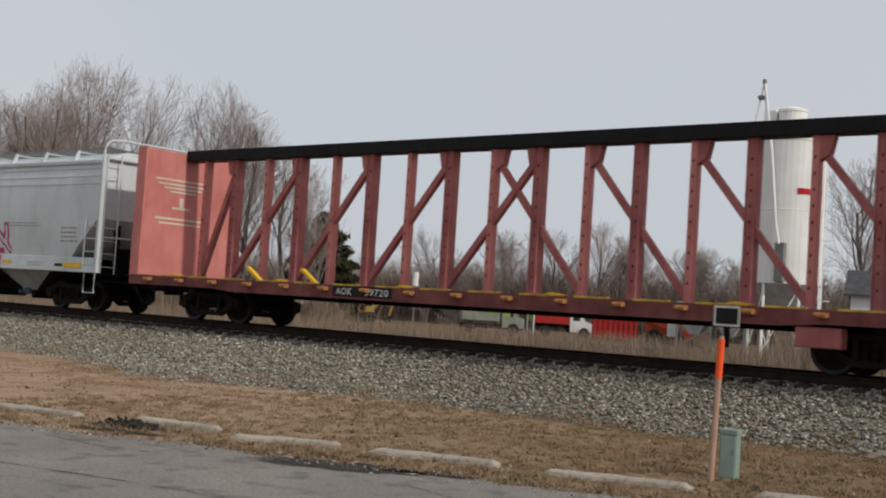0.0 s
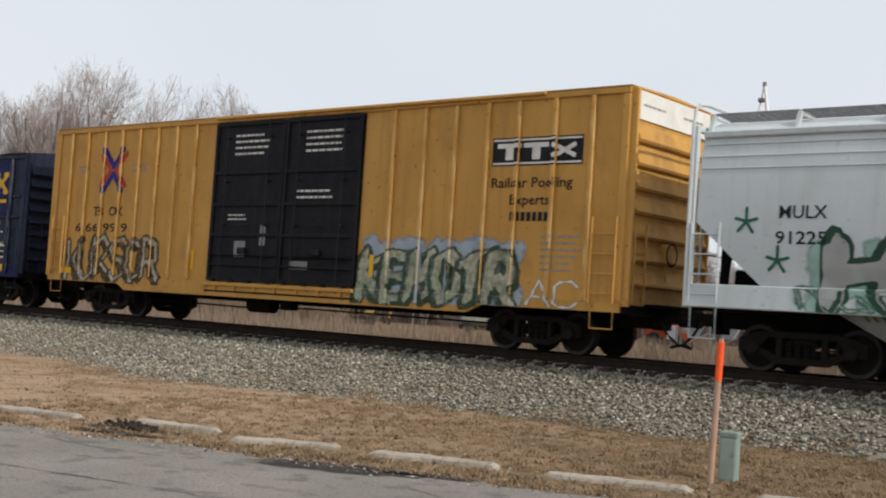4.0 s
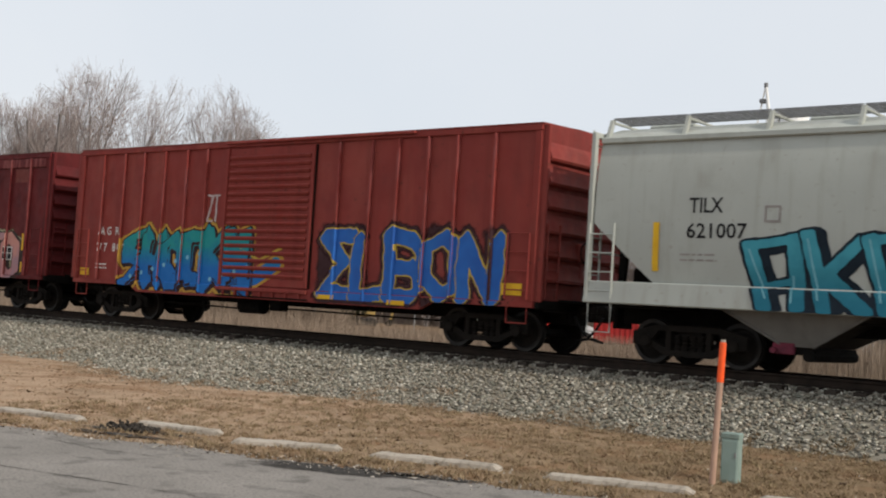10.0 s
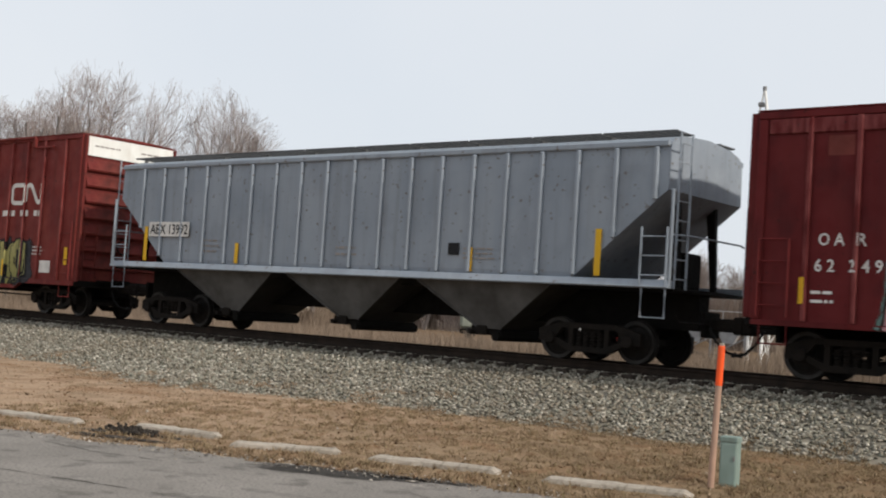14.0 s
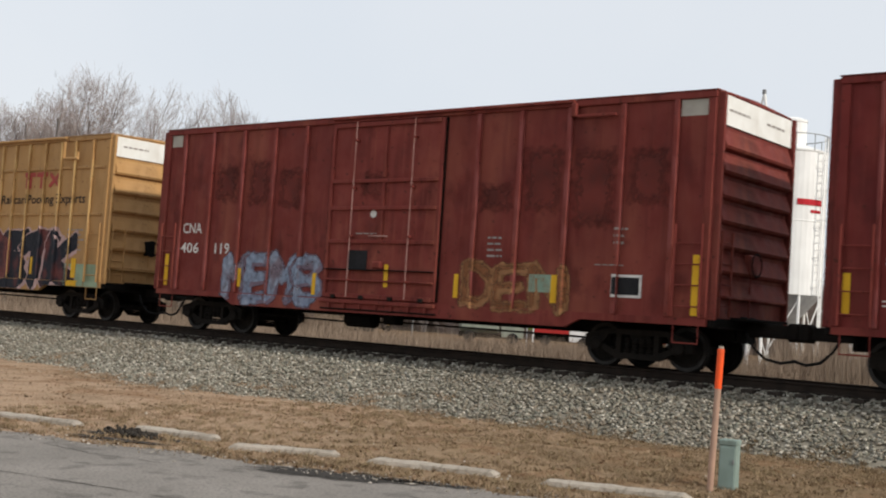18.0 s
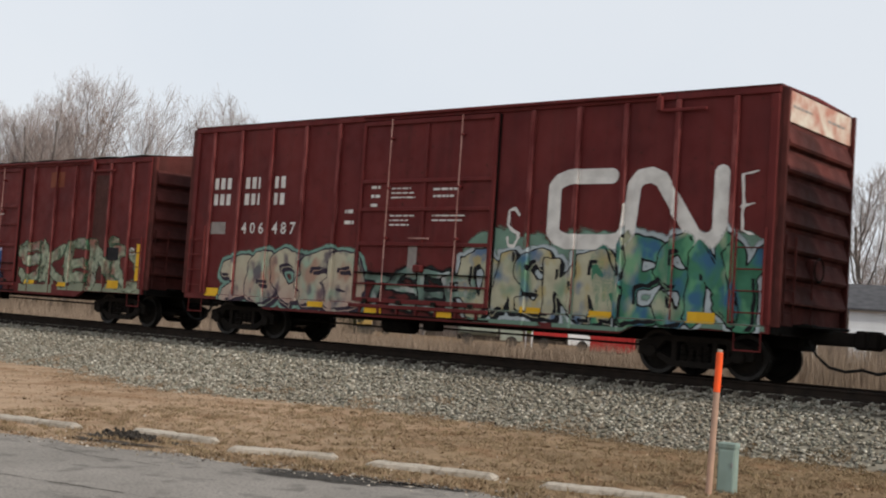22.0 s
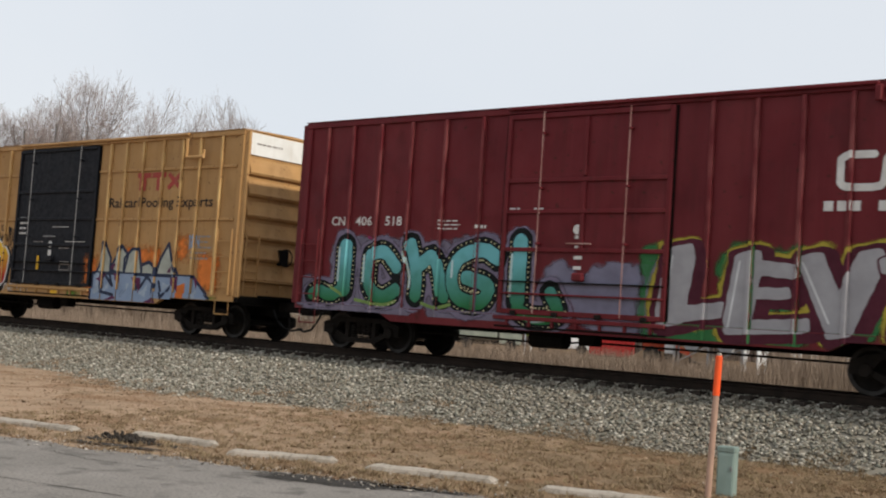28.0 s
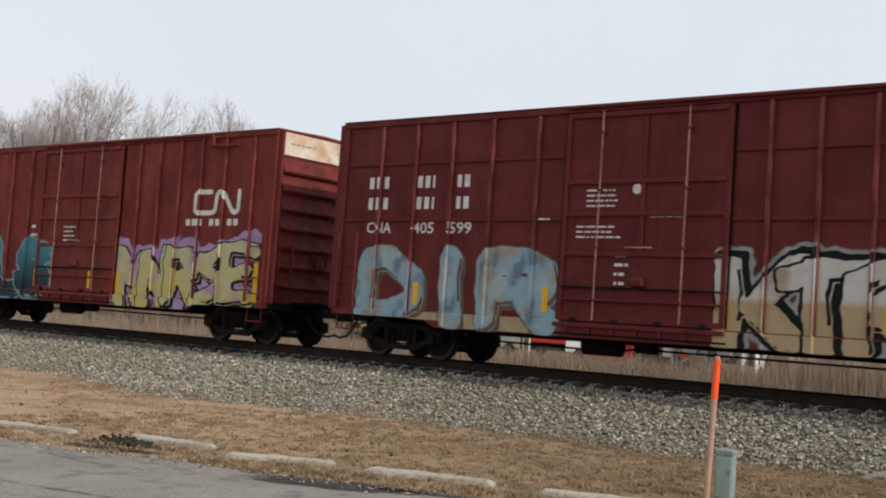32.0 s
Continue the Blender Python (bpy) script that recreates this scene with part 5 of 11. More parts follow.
v, f = ring_wall([(0.95, 15.2), (0.95, 16.8), (1.0, 16.85), (1.0, 17.0), (0.5, 17.2)], 20)
poly("dust_filter", v, f, M_SILO, silo, "white filter drum on the silo's top")
box("filter_box", -1.9, -1.0, -0.5, 0.5, 15.0, 17.05, M_SILO, silo, 0.05)
v, f = tube([(2.5 * math.cos(a * math.pi / 12), 2.5 * math.sin(a * math.pi / 12), 15.8) for a in range(25)], 0.035, 5, False)
poly("roof_railing", v, f, M_GALV, silo)
for a in range(12):
    q = a * math.pi / 6
    bar("railing_post", [(2.5 * math.cos(q), 2.5 * math.sin(q), 14.7), (2.5 * math.cos(q), 2.5 * math.sin(q), 15.8)], 0.03, M_GALV, silo, sides=5)
bar("filling_pipe", [(-0.9, -2.75, 18.4), (-0.2, -2.75, 14.0), (0.35, -2.75, 9.0), (0.62, -2.75, 7.6)], 0.10, M_SILO, silo, sides=8)
bar("elevator_mast", [(-1.75, -2.5, 15.0), (-1.0, -2.6, 18.6)], 0.06, M_SILO, silo, sides=6)
bar("elevator_mast", [(-0.7, -2.4, 15.0), (-1.0, -2.6, 18.6)], 0.06, M_SILO, silo, sides=6)
box("elevator_head", -1.35, -0.95, -2.85, -2.45, 17.35, 17.65, M_GALV, silo, 0.06)
box("head_cap", -1.10, -0.85, -2.75, -2.55, 18.4, 18.75, M_GALV, silo, 0.05)
box("control_cabinet", 0.35, 1.0, -2.72, -2.3, 5.1, 7.7, M_GALV, silo, 0.03)
v, f = [], []
for yy in (-0.9, -0.4):
    tube([(2.75, yy, 2.0), (2.75, yy, 15.6)], 0.04, 5, True, v, f)
lad = poly("ladder", v, f, M_SILO, silo)
for k in range(26):
    bar("rung", [(2.75, -0.9, 2.3 + k * 0.5), (2.75, -0.4, 2.3 + k * 0.5)], 0.03, M_SILO, lad, sides=4)
for k in range(6):
    z = 4.0 + k * 2.0
    pts = [(2.75 + 0.65 * math.sin(a * math.pi / 8), -0.65 - 0.4 * math.cos(a * math.pi / 8), z) for a in range(9)]
    bar("ladder_hoop", pts, 0.03, M_SILO, lad, sides=4)
M_SIGN = surface("red_sign_paint", (0.45, 0.02, 0.03), rough=0.5, bump=0)
for ua, ub, z0, z1 in ((-0.95, -0.15, 11.0, 11.4), (-0.55, -0.2, 10.5, 10.7)):
    v, f = [], []
    for k in range(6):
        a = ua + (ub - ua) * k / 5
        v += [(2.49 * math.cos(a), 2.49 * math.sin(a), z0), (2.49 * math.cos(a), 2.49 * math.sin(a), z1)]
        if k:
            f.append((2 * k - 2, 2 * k, 2 * k + 1, 2 * k - 1))
    poly("sign_bar", v, f, M_SIGN, silo, "plain red company sign")

# ---- buildings and machines across the field ----
M_SIDING = surface("white_siding", (0.66, 0.68, 0.70), (0.58, 0.60, 0.62), scale=1.0, rough=0.6)
M_ROOF = surface("dark_shingles", (0.055, 0.055, 0.06), (0.085, 0.085, 0.09), scale=2.0, rough=0.9)
M_BEIGE = surface("beige_cladding", (0.55, 0.50, 0.42), (0.48, 0.43, 0.36), scale=0.8, rough=0.7)
M_PANE = surface("dark_window_glass", (0.03, 0.035, 0.04), rough=0.15, bump=0)


def building(name, x, y, rz, length, depth, eave, ridge, wall, roof, label, windows):
    b = thing(name, x, y, 0.0, label, "building", rz=rz)
    solid("wall", [(-depth / 2, 0), (depth / 2, 0), (depth / 2, eave), (0, ridge - 0.05), (-depth / 2, eave)], "x", -length / 2, length / 2, wall, b)
    for s in (-1, 1):
        e = 0.35
        dz = (ridge - eave) / (depth / 2) * e
        o = [(s * (depth / 2 + e), eave - dz + 0.02), (0, ridge + 0.02), (0, ridge + 0.16), (s * (depth / 2 + e), eave - dz + 0.14)]
        solid("roof", o, "x", -length / 2 - 0.4, length / 2 + 0.4, roof, b)
    n = int(eave / 0.28)
    for k in range(1, n):
        box("siding_board", -length / 2 - 0.01, length / 2 + 0.01, -depth / 2 - 0.018, -depth / 2, k * 0.28, k * 0.28 + 0.25, wall, b, 0.004)
    for wx in windows:
        w = box("window", wx - 0.5, wx + 0.5, -depth / 2 - 0.07, -depth / 2 - 0.01, 1.1, 2.3, M_WHITE, b, 0.01)
        box("pane", -0.42, 0.42, -0.045, -0.032, -0.52, 0.52, M_PANE, w, 0.003)
    return b


building("house", -20.6, 72.7, radians(18), 12.0, 7.0, 4.2, 5.6, M_SIDING, M_ROOF, "white sided house with a dark shingle roof", (-4.3, -1.2, 2.0, 4.5))
building("shed", -84.3, 78.2, radians(46), 5.0, 4.0, 1.3, 1.75, M_BEIGE, M_BEIGE, "low beige metal shed at the field's edge", ())
building("shed", -76.2, 72.4, radians(46), 3.4, 3.0, 1.5, 2.1, M_BEIGE, M_BEIGE, "small beige metal shed at the field's edge", ())

M_DRED = surface("red_container_paint", (0.36, 0.03, 0.028), (0.28, 0.025, 0.024), streak=0.2, scale=1.0, rough=0.5)
M_VEHW = surface("white_vehicle_paint", (0.72, 0.72, 0.72), (0.62, 0.62, 0.62), scale=1, rough=0.35, bump=0)
M_MACH = surface("machine_yellow", (0.34, 0.23, 0.08), (0.24, 0.16, 0.06), scale=2, rough=0.55)
M_LIME = surface("lime_tractor_paint", (0.30, 0.36, 0.09), (0.22, 0.27, 0.07), scale=2, rough=0.5)
M_ORMACH = surface("orange_machine_paint", (0.42, 0.07, 0.03), (0.30, 0.055, 0.03), scale=2, rough=0.5)
M_TYRE = surface("black_tyre_rubber", (0.02, 0.02, 0.02), rough=0.9)


def tyre(parent, x, y, r, w=0.35):
    v, f = lathe_y0([(0.001, -w * 0.4), (r * 0.55, -w * 0.4), (r * 0.6, -w * 0.5), (r * 0.92, -w * 0.5), (r, -w * 0.35), (r, w * 0.35), (r * 0.92, w * 0.5), (r * 0.6, w * 0.5), (0.001, w * 0.4)], 18)
    ob = poly("tyre", v, f, M_TYRE, parent)
    ob.location = (x, y, r)
    return ob


def lathe_y0(profile, seg):
    v, f = [], []
    n = len(profile)
    for k in range(seg):
        a = 2 * math.pi * k / seg
        v += [(r * math.cos(a), y, r * math.sin(a)) for r, y in profile]
    for k in range(seg):
        for i in range(n - 1):
            a, b = k * n + i, ((k + 1) % seg) * n + i
            f.append((a, b, b + 1, a + 1))
    return v, f


d = thing("dumpster", -55.2, 91.7, 0.0, "red ribbed steel roll-off dumpster on the field", "dumpster", rz=radians(31))
box("tub", -1.95, 1.95, -1.15, 1.15, 0.15, 2.05, M_DRED, d, 0.03)
for k in range(9):
    x = -1.8 + k * 0.45
    box("rib", x - 0.05, x + 0.05, -1.24, -1.15, 0.2, 1.98, M_DRED, d, 0.01)
box("rim", -2.0, 2.0, -1.22, 1.22, 2.0, 2.1, M_DRED, d, 0.02)
for s in (-1, 1):
    box("runner", -1.9, 1.9, s * 0.6 - 0.08, s * 0.6 + 0.08, 0.0, 0.15, M_UNDER, d, 0.01)
for x in (-1.5, -0.5, 0.5, 1.4):
    bar("rack_post", [(x, 1.0, 2.1), (x, 1.0, 3.1)], 0.035, M_GALV, d)
bar("rack_rail", [(-1.6, 1.0, 3.1), (1.6, 1.0, 3.1)], 0.035, M_GALV, d)
bar("rack_rail", [(-1.6, 1.0, 2.6), (1.6, 1.0, 2.6)], 0.035, M_GALV, d)

t = thing("truck", -61.4, 93.5, 0.0, "red box truck with a white cab parked on the field", "truck", rz=radians(34))
box("cargo_body", -2.9, 0.2, -1.15, 1.15, 1.15, 3.2, M_DRED, t, 0.04)
solid("cab", [(0.3, 0.5), (2.3, 0.5), (2.35, 1.35), (1.7, 1.55), (1.15, 2.45), (0.3, 2.5)], "y", -1.05, 1.05, M_VEHW, t, "white cab")
solid("windscreen", [(1.72, 1.58), (1.74, 1.58), (1.24, 2.36), (1.20, 2.36)], "y", -0.9, 0.9, M_PANE, t)
box("side_window", 0.55, 1.2, -1.062, -1.05, 1.55, 2.2, M_PANE, t, 0.003)
box("bumper", 2.3, 2.45, -1.05, 1.05, 0.45, 0.7, M_GALV, t, 0.02)
box("chassis", -2.9, 2.2, -0.5, 0.5, 0.45, 1.146, M_UNDER, t, 0.03)
for x, y in ((1.6, -0.95), (1.6, 0.95), (-1.9, -0.95), (-1.9, 0.95)):
    tyre(t, x, y, 0.48, 0.32)

e = thing("excavator", -85.4, 91.3, 0.0, "yellow tracked excavator standing beyond the grass", "excavator", rz=radians(40))
for s in (-1, 1):
    solid("crawler", [(-1.6, 0.25), (-1.3, 0.0), (1.3, 0.0), (1.6, 0.25), (1.6, 0.55), (1.3, 0.8), (-1.3, 0.8), (-1.6, 0.55)], "y", s * 0.95 - 0.25, s * 0.95 + 0.25, M_TYRE, e)
box("house_body", -1.7, 0.6, -1.1, 1.1, 0.95, 1.9, M_MACH, e, 0.08)
box("cab", 0.2, 1.3, -1.1, -0.2, 1.0, 2.6, M_MACH, e, 0.08)
box("cab_glass", 0.35, 1.15, -1.12, -1.1, 1.7, 2.45, M_PANE, e, 0.01)
solid("boom", [(0.8, 1.4), (1.1, 1.2), (2.6, 2.6), (3.4, 2.3), (3.4, 2.6), (2.6, 3.0)], "y", 0.0, 0.35, M_MACH, e)
solid("arm", [(3.2, 2.7), (3.5, 2.6), (3.0, 0.7), (2.8, 0.7)], "y", 0.05, 0.3, M_MACH, e)
solid("bucket", [(3.1, 0.8), (2.7, 0.75), (2.3, 0.35), (2.7, 0.05), (3.1, 0.2)], "y", -0.35, 0.6, M_IRON, e)

u = thing("utility_truck", -62.9, 84.1, 0.0, "dull sage utility truck with lime stripes parked in grass", "truck", rz=radians(36))
M_SAGE = surface("dull_sage_truck_paint", (0.27, 0.29, 0.24), (0.19, 0.21, 0.18), scale=2, rough=0.5)
box("tank_body", -2.9, 0.7, -1.0, 1.0, 0.87, 2.2, M_SAGE, u, 0.25)
solid("cab", [(0.8, 0.6), (2.7, 0.6), (2.75, 1.45), (2.2, 1.6), (1.9, 2.45), (0.8, 2.5)], "y", -1.05, 1.05, M_SAGE, u)
box("cab_window", 1.0, 1.75, -1.064, -1.052, 1.55, 2.25, M_PANE, u, 0.003)
box("lime_stripe", 0.9, 1.5, -1.07, -1.055, 1.55, 1.85, M_LIME, u, 0.003)
box("lime_stripe", -0.6, 0.4, -1.025, -1.005, 1.75, 1.95, M_LIME, u, 0.003)
box("chassis", -2.9, 2.6, -0.5, 0.5, 0.45, 0.85, M_UNDER, u, 0.03)
for x in (-2.0, 1.8):
    for y in (-0.95, 0.95):
        tyre(u, x, y, 0.5, 0.32)
lp = thing("hazard_post", -59.4, 85.3, 0.0, "slim pale post with a lime reflector panel", "post")
bar("shaft", [(0, 0, -0.1), (0, 0, 2.2)], 0.06, M_VEHW, lp)
box("reflector_panel", -0.55, -0.08, -0.03, 0.03, 1.4, 2.2, M_LIME, lp, 0.01)

o = thing("loader", -47.9, 87.8, 0.0, "orange wheeled loader standing on rough ground", "loader", rz=radians(25))
box("body", -1.7, 1.1, -1.0, 1.0, 0.95, 2.0, M_ORMACH, o, 0.1)
box("cage", -1.5, -0.2, -0.85, 0.85, 2.0, 2.75, M_UNDER, o, 0.06)
box("engine_grille", -1.78, -1.72, -0.6, 0.6, 1.1, 1.8, M_UNDER, o, 0.02)
solid("lift_arm", [(-1.4, 1.9), (-1.2, 2.2), (2.0, 1.2), (2.3, 0.6), (1.9, 0.75)], "y", -1.25, -1.02, M_ORMACH, o)
solid("bucket", [(2.0, 1.1), (2.1, 0.15), (3.1, 0.08), (2.3, 0.45)], "y", -1.25, 1.25, M_IRON, o)
for x in (-0.95, 0.75):
    for y in (-1.1, 1.1):
        tyre(o, x, y, 0.66, 0.4)

cv = thing("batch_hopper", -40.2, 80.5, 0.0, "grey galvanised steel batch hopper on braced legs", "hopper", rz=radians(20))
M_BATCH = surface("dull_galvanised_sheet", (0.40, 0.41, 0.42), (0.28, 0.28, 0.28), streak=0.4, streak_colour=(0.2, 0.15, 0.11), scale=1.5, rough=0.55)
for x in (-2.4, 0.0, 2.4):
    for y in (-1.0, 1.0):
        box("leg", x - 0.08, x + 0.08, y - 0.08, y + 0.08, -0.05, 2.6, M_BATCH, cv, 0.01)
for x in (-2.4, 0.0):
    bar("leg_brace", [(x, -1.0, 0.3), (x + 2.4, -1.0, 1.6)], 0.05, M_BATCH, cv)
    solid("bin", [(x + 0.15, 2.5), (x + 2.25, 2.5), (x + 1.55, 1.2), (x + 0.85, 1.2)], "y", -0.9, 0.9, M_BATCH, cv)
box("top_deck", -2.6, 2.6, -1.15, 1.15, 2.5, 2.62, M_BATCH, cv, 0.02)
for x in (-2.5, -0.9, 0.8, 2.5):
    bar("rail_post", [(x, -1.1, 2.6), (x, -1.1, 3.5)], 0.03, M_VEHW, cv)
bar("deck_rail", [(-2.5, -1.1, 3.5), (2.5, -1.1, 3.5)], 0.03, M_VEHW, cv)
box("drive_box", -3.2, -2.5, -0.5, 0.4, 0.9, 1.9, M_VEHW, cv, 0.04)

tank = thing("roof_vent", -71.6, 83.5, 0.0, "white standpipe on a slim mast", "standpipe")
v, f = tube([(0, 0, -0.05), (0, 0, 3.8)], 0.06, 8)
poly("mast", v, f, M_GALV, tank)
v, f = tube([(0, 0, 3.8), (0, 0, 5.1)], 0.3, 12)
poly("drum", v, f, M_VEHW, tank)
pole = thing("sign_pole", -54.7, 77.7, 0.0, "slim white pole in the dry grass", "pole")
v, f = tube([(0, 0, -0.1), (0, 0, 3.8)], 0.05, 8)
poly("shaft", v, f, M_VEHW, pole)
mound = poly("earth_mound", *(lambda g: ([(x * 5, y * 3, max(0.0, 2.6 * math.exp(-(x * x + y * y) * 2.2) * (1 + 0.3 * noise.noise((x * 3, y * 3, 1))) - 0.25)) for x, y in g], [(i * 17 + j, i * 17 + 17 + j, i * 17 + 18 + j, i * 17 + j + 1) for i in range(16) for j in range(16)]))([(-1.3 + 2.6 * i / 16, -1.3 + 2.6 * j / 16) for i in range(17) for j in range(17)]), M_FIELD, smooth=True)
mound.location = (-48.8, 91.5, -0.03)
tagged(mound, "grassy earth mound behind the dumpster", "mound", kind="structure")
# ---- rolling stock ----
HALF = 1.56      # half width of a car's side sheet
RIB = 0.075      # how far posts stand out
TRAIN = []       # (thing, x of its leading end in the train)
WHEELSETS = []   # (wheelset, parked x in the train)


def lathe_y(profile, seg=28):
    """A turned body about the y axis from (radius, y) pairs."""
    v, f = [], []
    for k in range(seg):
        a = 2 * math.pi * k / seg
        for r, y in profile:
            v.append((r * math.cos(a), y, r * math.sin(a)))
    n = len(profile)
    for k in range(seg):
        for i in range(n - 1):
            a, b = k * n + i, ((k + 1) % seg) * n + i
            f.append((a, b, b + 1, a + 1))
    return v, f


def make_wheel_mesh():
    prof = [(0.001, -0.83), (0.075, -0.83), (0.085, -0.80), (0.11, -0.80), (0.13, -0.765), (0.30, -0.735), (0.345, -0.785), (0.415, -0.79),
            (0.420, -0.78), (0.424, -0.69), (0.450, -0.675), (0.445, -0.65), (0.36, -0.65), (0.33, -0.69), (0.14, -0.70), (0.12, -0.66), (0.08, -0.64)]
    prof = prof + [(r, -y) for r, y in reversed(prof)]
    v, f = lathe_y(prof)
    me = bpy.data.meshes.new("wheelset")
    me.from_pydata(v, [], f)
    me.materials.append(M_WHEEL)
    me.materials.append(M_TREAD)
    n = len(prof)
    for p in me.polygons:
        i = min(v % n for v in p.vertices)
        if i in (6, 8):
            p.material_index = 1
    me.shade_smooth()
    me.set_sharp_from_angle(angle=radians(35))
    return me


WHEEL_MESH = make_wheel_mesh()
FRAME_OUT = [(-1.16, 0.60), (-1.16, 0.36), (-0.80, 0.34), (-0.46, 0.17), (0.46, 0.17), (0.80, 0.34), (1.16, 0.36), (1.16, 0.60), (0.62, 0.74), (-0.62, 0.74)]


def make_frame_mesh():
    bm = bmesh.new()
    outer = FRAME_OUT
    holes = [[(-0.36, 0.28), (0.36, 0.28), (0.36, 0.62), (-0.36, 0.62)], [(-0.78, 0.44), (-0.46, 0.32), (-0.46, 0.62), (-0.62, 0.63)], [(0.46, 0.32), (0.78, 0.44), (0.62, 0.63), (0.46, 0.62)]]
    pieces = [[outer[0], outer[1], outer[2], (-0.78, 0.44), (-0.62, 0.63), outer[9]], [outer[2], outer[3], (-0.46, 0.32), (-0.78, 0.44)],
              [outer[3], outer[4], (0.46, 0.28), (-0.46, 0.28)], [outer[4], outer[5], (0.78, 0.44), (0.46, 0.32)],
              [outer[5], outer[6], outer[7], outer[8], (0.62, 0.63), (0.78, 0.44)], [(-0.62, 0.63), (0.62, 0.63), outer[8], outer[9]],
              [(-0.46, 0.28), (-0.36, 0.28), (-0.36, 0.63), (-0.46, 0.63)], [(0.36, 0.28), (0.46, 0.28), (0.46, 0.63), (0.36, 0.63)]]
    for o in pieces:
        v, f = prism(o, "y", -0.07, 0.07)
        vs = [bm.verts.new(q) for q in v]
        for q in f:
            bm.faces.new([vs[i] for i in q])
    bmesh.ops.recalc_face_normals(bm, faces=bm.faces)
    me = bpy.data.meshes.new("side_frame")
    bm.to_mesh(me)
    bm.free()
    me.materials.append(M_IRON)
    return me


FRAME_MESH = make_frame_mesh()
v, f = lathe_y([(0.001, -0.06), (0.11, -0.06), (0.13, -0.04), (0.13, 0.06), (0.001, 0.06)], 14)
CAP_MESH = bpy.data.meshes.new("bearing_cap")
CAP_MESH.from_pydata(v, [], f)
CAP_MESH.materials.append(M_IRON)
sv, sf = [], []
for sx in (-0.24, -0.08, 0.08, 0.24):
    for q in range(5):
        tube([(sx, 0, 0.285 + q * 0.06), (sx, 0, 0.325 + q * 0.06)], 0.066, 8, True, sv, sf)
SPRING_MESH = bpy.data.meshes.new("spring_pack")
SPRING_MESH.from_pydata(sv, [], sf)
SPRING_MESH.materials.append(M_IRON)


def truck(car, x, lead):
    """A two-axle freight truck under a car: bolster with side frames, springs, bearing caps and turning wheelsets."""
    t = box("truck", x - 0.22, x + 0.22, -1.0, 1.0, 0.50, 0.74, M_IRON, car, 0.02)
    for s in (-1, 1):
        fr = finish("side_frame", FRAME_MESH, None, t)
        fr.location = (0, s * 1.02, -0.62)
        sp = finish("spring_pack", SPRING_MESH, None, t)
        sp.location = (0, s * 1.02, -0.62)
        sp["kind"] = "stuff"
        for d in (-0.89, 0.89):
            cp = finish("bearing_cap", CAP_MESH, None, t)
            cp.location = (d, s * 1.10, -0.62 + 0.43)
    for d in (-0.89, 0.89):
        w = finish("wheelset", WHEEL_MESH, None, t)
        w.location = (d, 0, -0.62 + 0.425)
        WHEELSETS.append((w, lead + x + d, w.location.copy()))
    box("brake_beam", -0.5, -0.42, -0.9, 0.9, -0.28, -0.20, M_IRON, t, 0.01)
    box("brake_beam", 0.42, 0.5, -0.9, 0.9, -0.28, -0.20, M_IRON, t, 0.01)
    return t


def coupler(car, x, way, reach):
    """Draft gear, knuckle, uncoupling lever and a hanging air hose at a car's end."""
    a = sorted((x, x + way * (reach - 0.05)))
    c = box("coupler", a[0] if way > 0 else a[0] + 0.0, a[1], -0.12, 0.12, 0.74, 0.99, M_IRON, car, 0.03)
    ctr = c.location
    box("knuckle", x + way * (reach - 0.22) - ctr.x, x + way * (reach + 0.02) - ctr.x, -0.19, 0.16, -0.17, 0.17, M_IRON, c, 0.05)
    box("striker_plate", x - ctr.x + way * 0.0, x - ctr.x + way * 0.10, -0.32, 0.32, -0.26, 0.24, M_UNDER, c, 0.02)
    pts = [(x + way * 0.25, -0.42, 0.80), (x + way * 0.40, -0.44, 0.55), (x + way * 0.62, -0.40, 0.36), (x + way * 0.9, -0.36, 0.30), (x + way * (reach + 0.05), -0.30, 0.36)]
    smooth = []
    for i in range(len(pts) - 1):
        for k in range(3):
            t = k / 3
            smooth.append(tuple(Vector(pts[i]).lerp(Vector(pts[i + 1]), t)))
    bar("air_hose", smooth + [pts[-1]], 0.028, M_HOSE, car)
    bar("uncoupling_lever", [(x + way * 0.08, -1.45, 0.98), (x + way * 0.14, -1.4, 0.86), (x + way * 0.14, -0.3, 0.86), (x + way * 0.25, -0.18, 1.0)], 0.016, M_IRON, car)
    return c


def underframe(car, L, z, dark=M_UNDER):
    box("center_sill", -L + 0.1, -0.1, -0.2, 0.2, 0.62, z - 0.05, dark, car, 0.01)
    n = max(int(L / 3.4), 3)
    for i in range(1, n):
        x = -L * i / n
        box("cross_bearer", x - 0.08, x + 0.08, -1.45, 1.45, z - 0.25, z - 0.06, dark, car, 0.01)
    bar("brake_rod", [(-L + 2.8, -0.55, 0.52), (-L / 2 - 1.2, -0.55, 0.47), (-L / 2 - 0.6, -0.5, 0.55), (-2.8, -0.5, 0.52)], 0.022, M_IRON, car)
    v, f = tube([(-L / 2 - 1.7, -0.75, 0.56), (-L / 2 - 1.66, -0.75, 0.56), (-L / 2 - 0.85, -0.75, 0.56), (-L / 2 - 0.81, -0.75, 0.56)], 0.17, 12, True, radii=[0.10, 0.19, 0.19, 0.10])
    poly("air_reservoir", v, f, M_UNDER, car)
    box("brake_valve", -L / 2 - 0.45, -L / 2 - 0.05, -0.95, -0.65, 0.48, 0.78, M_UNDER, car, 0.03)


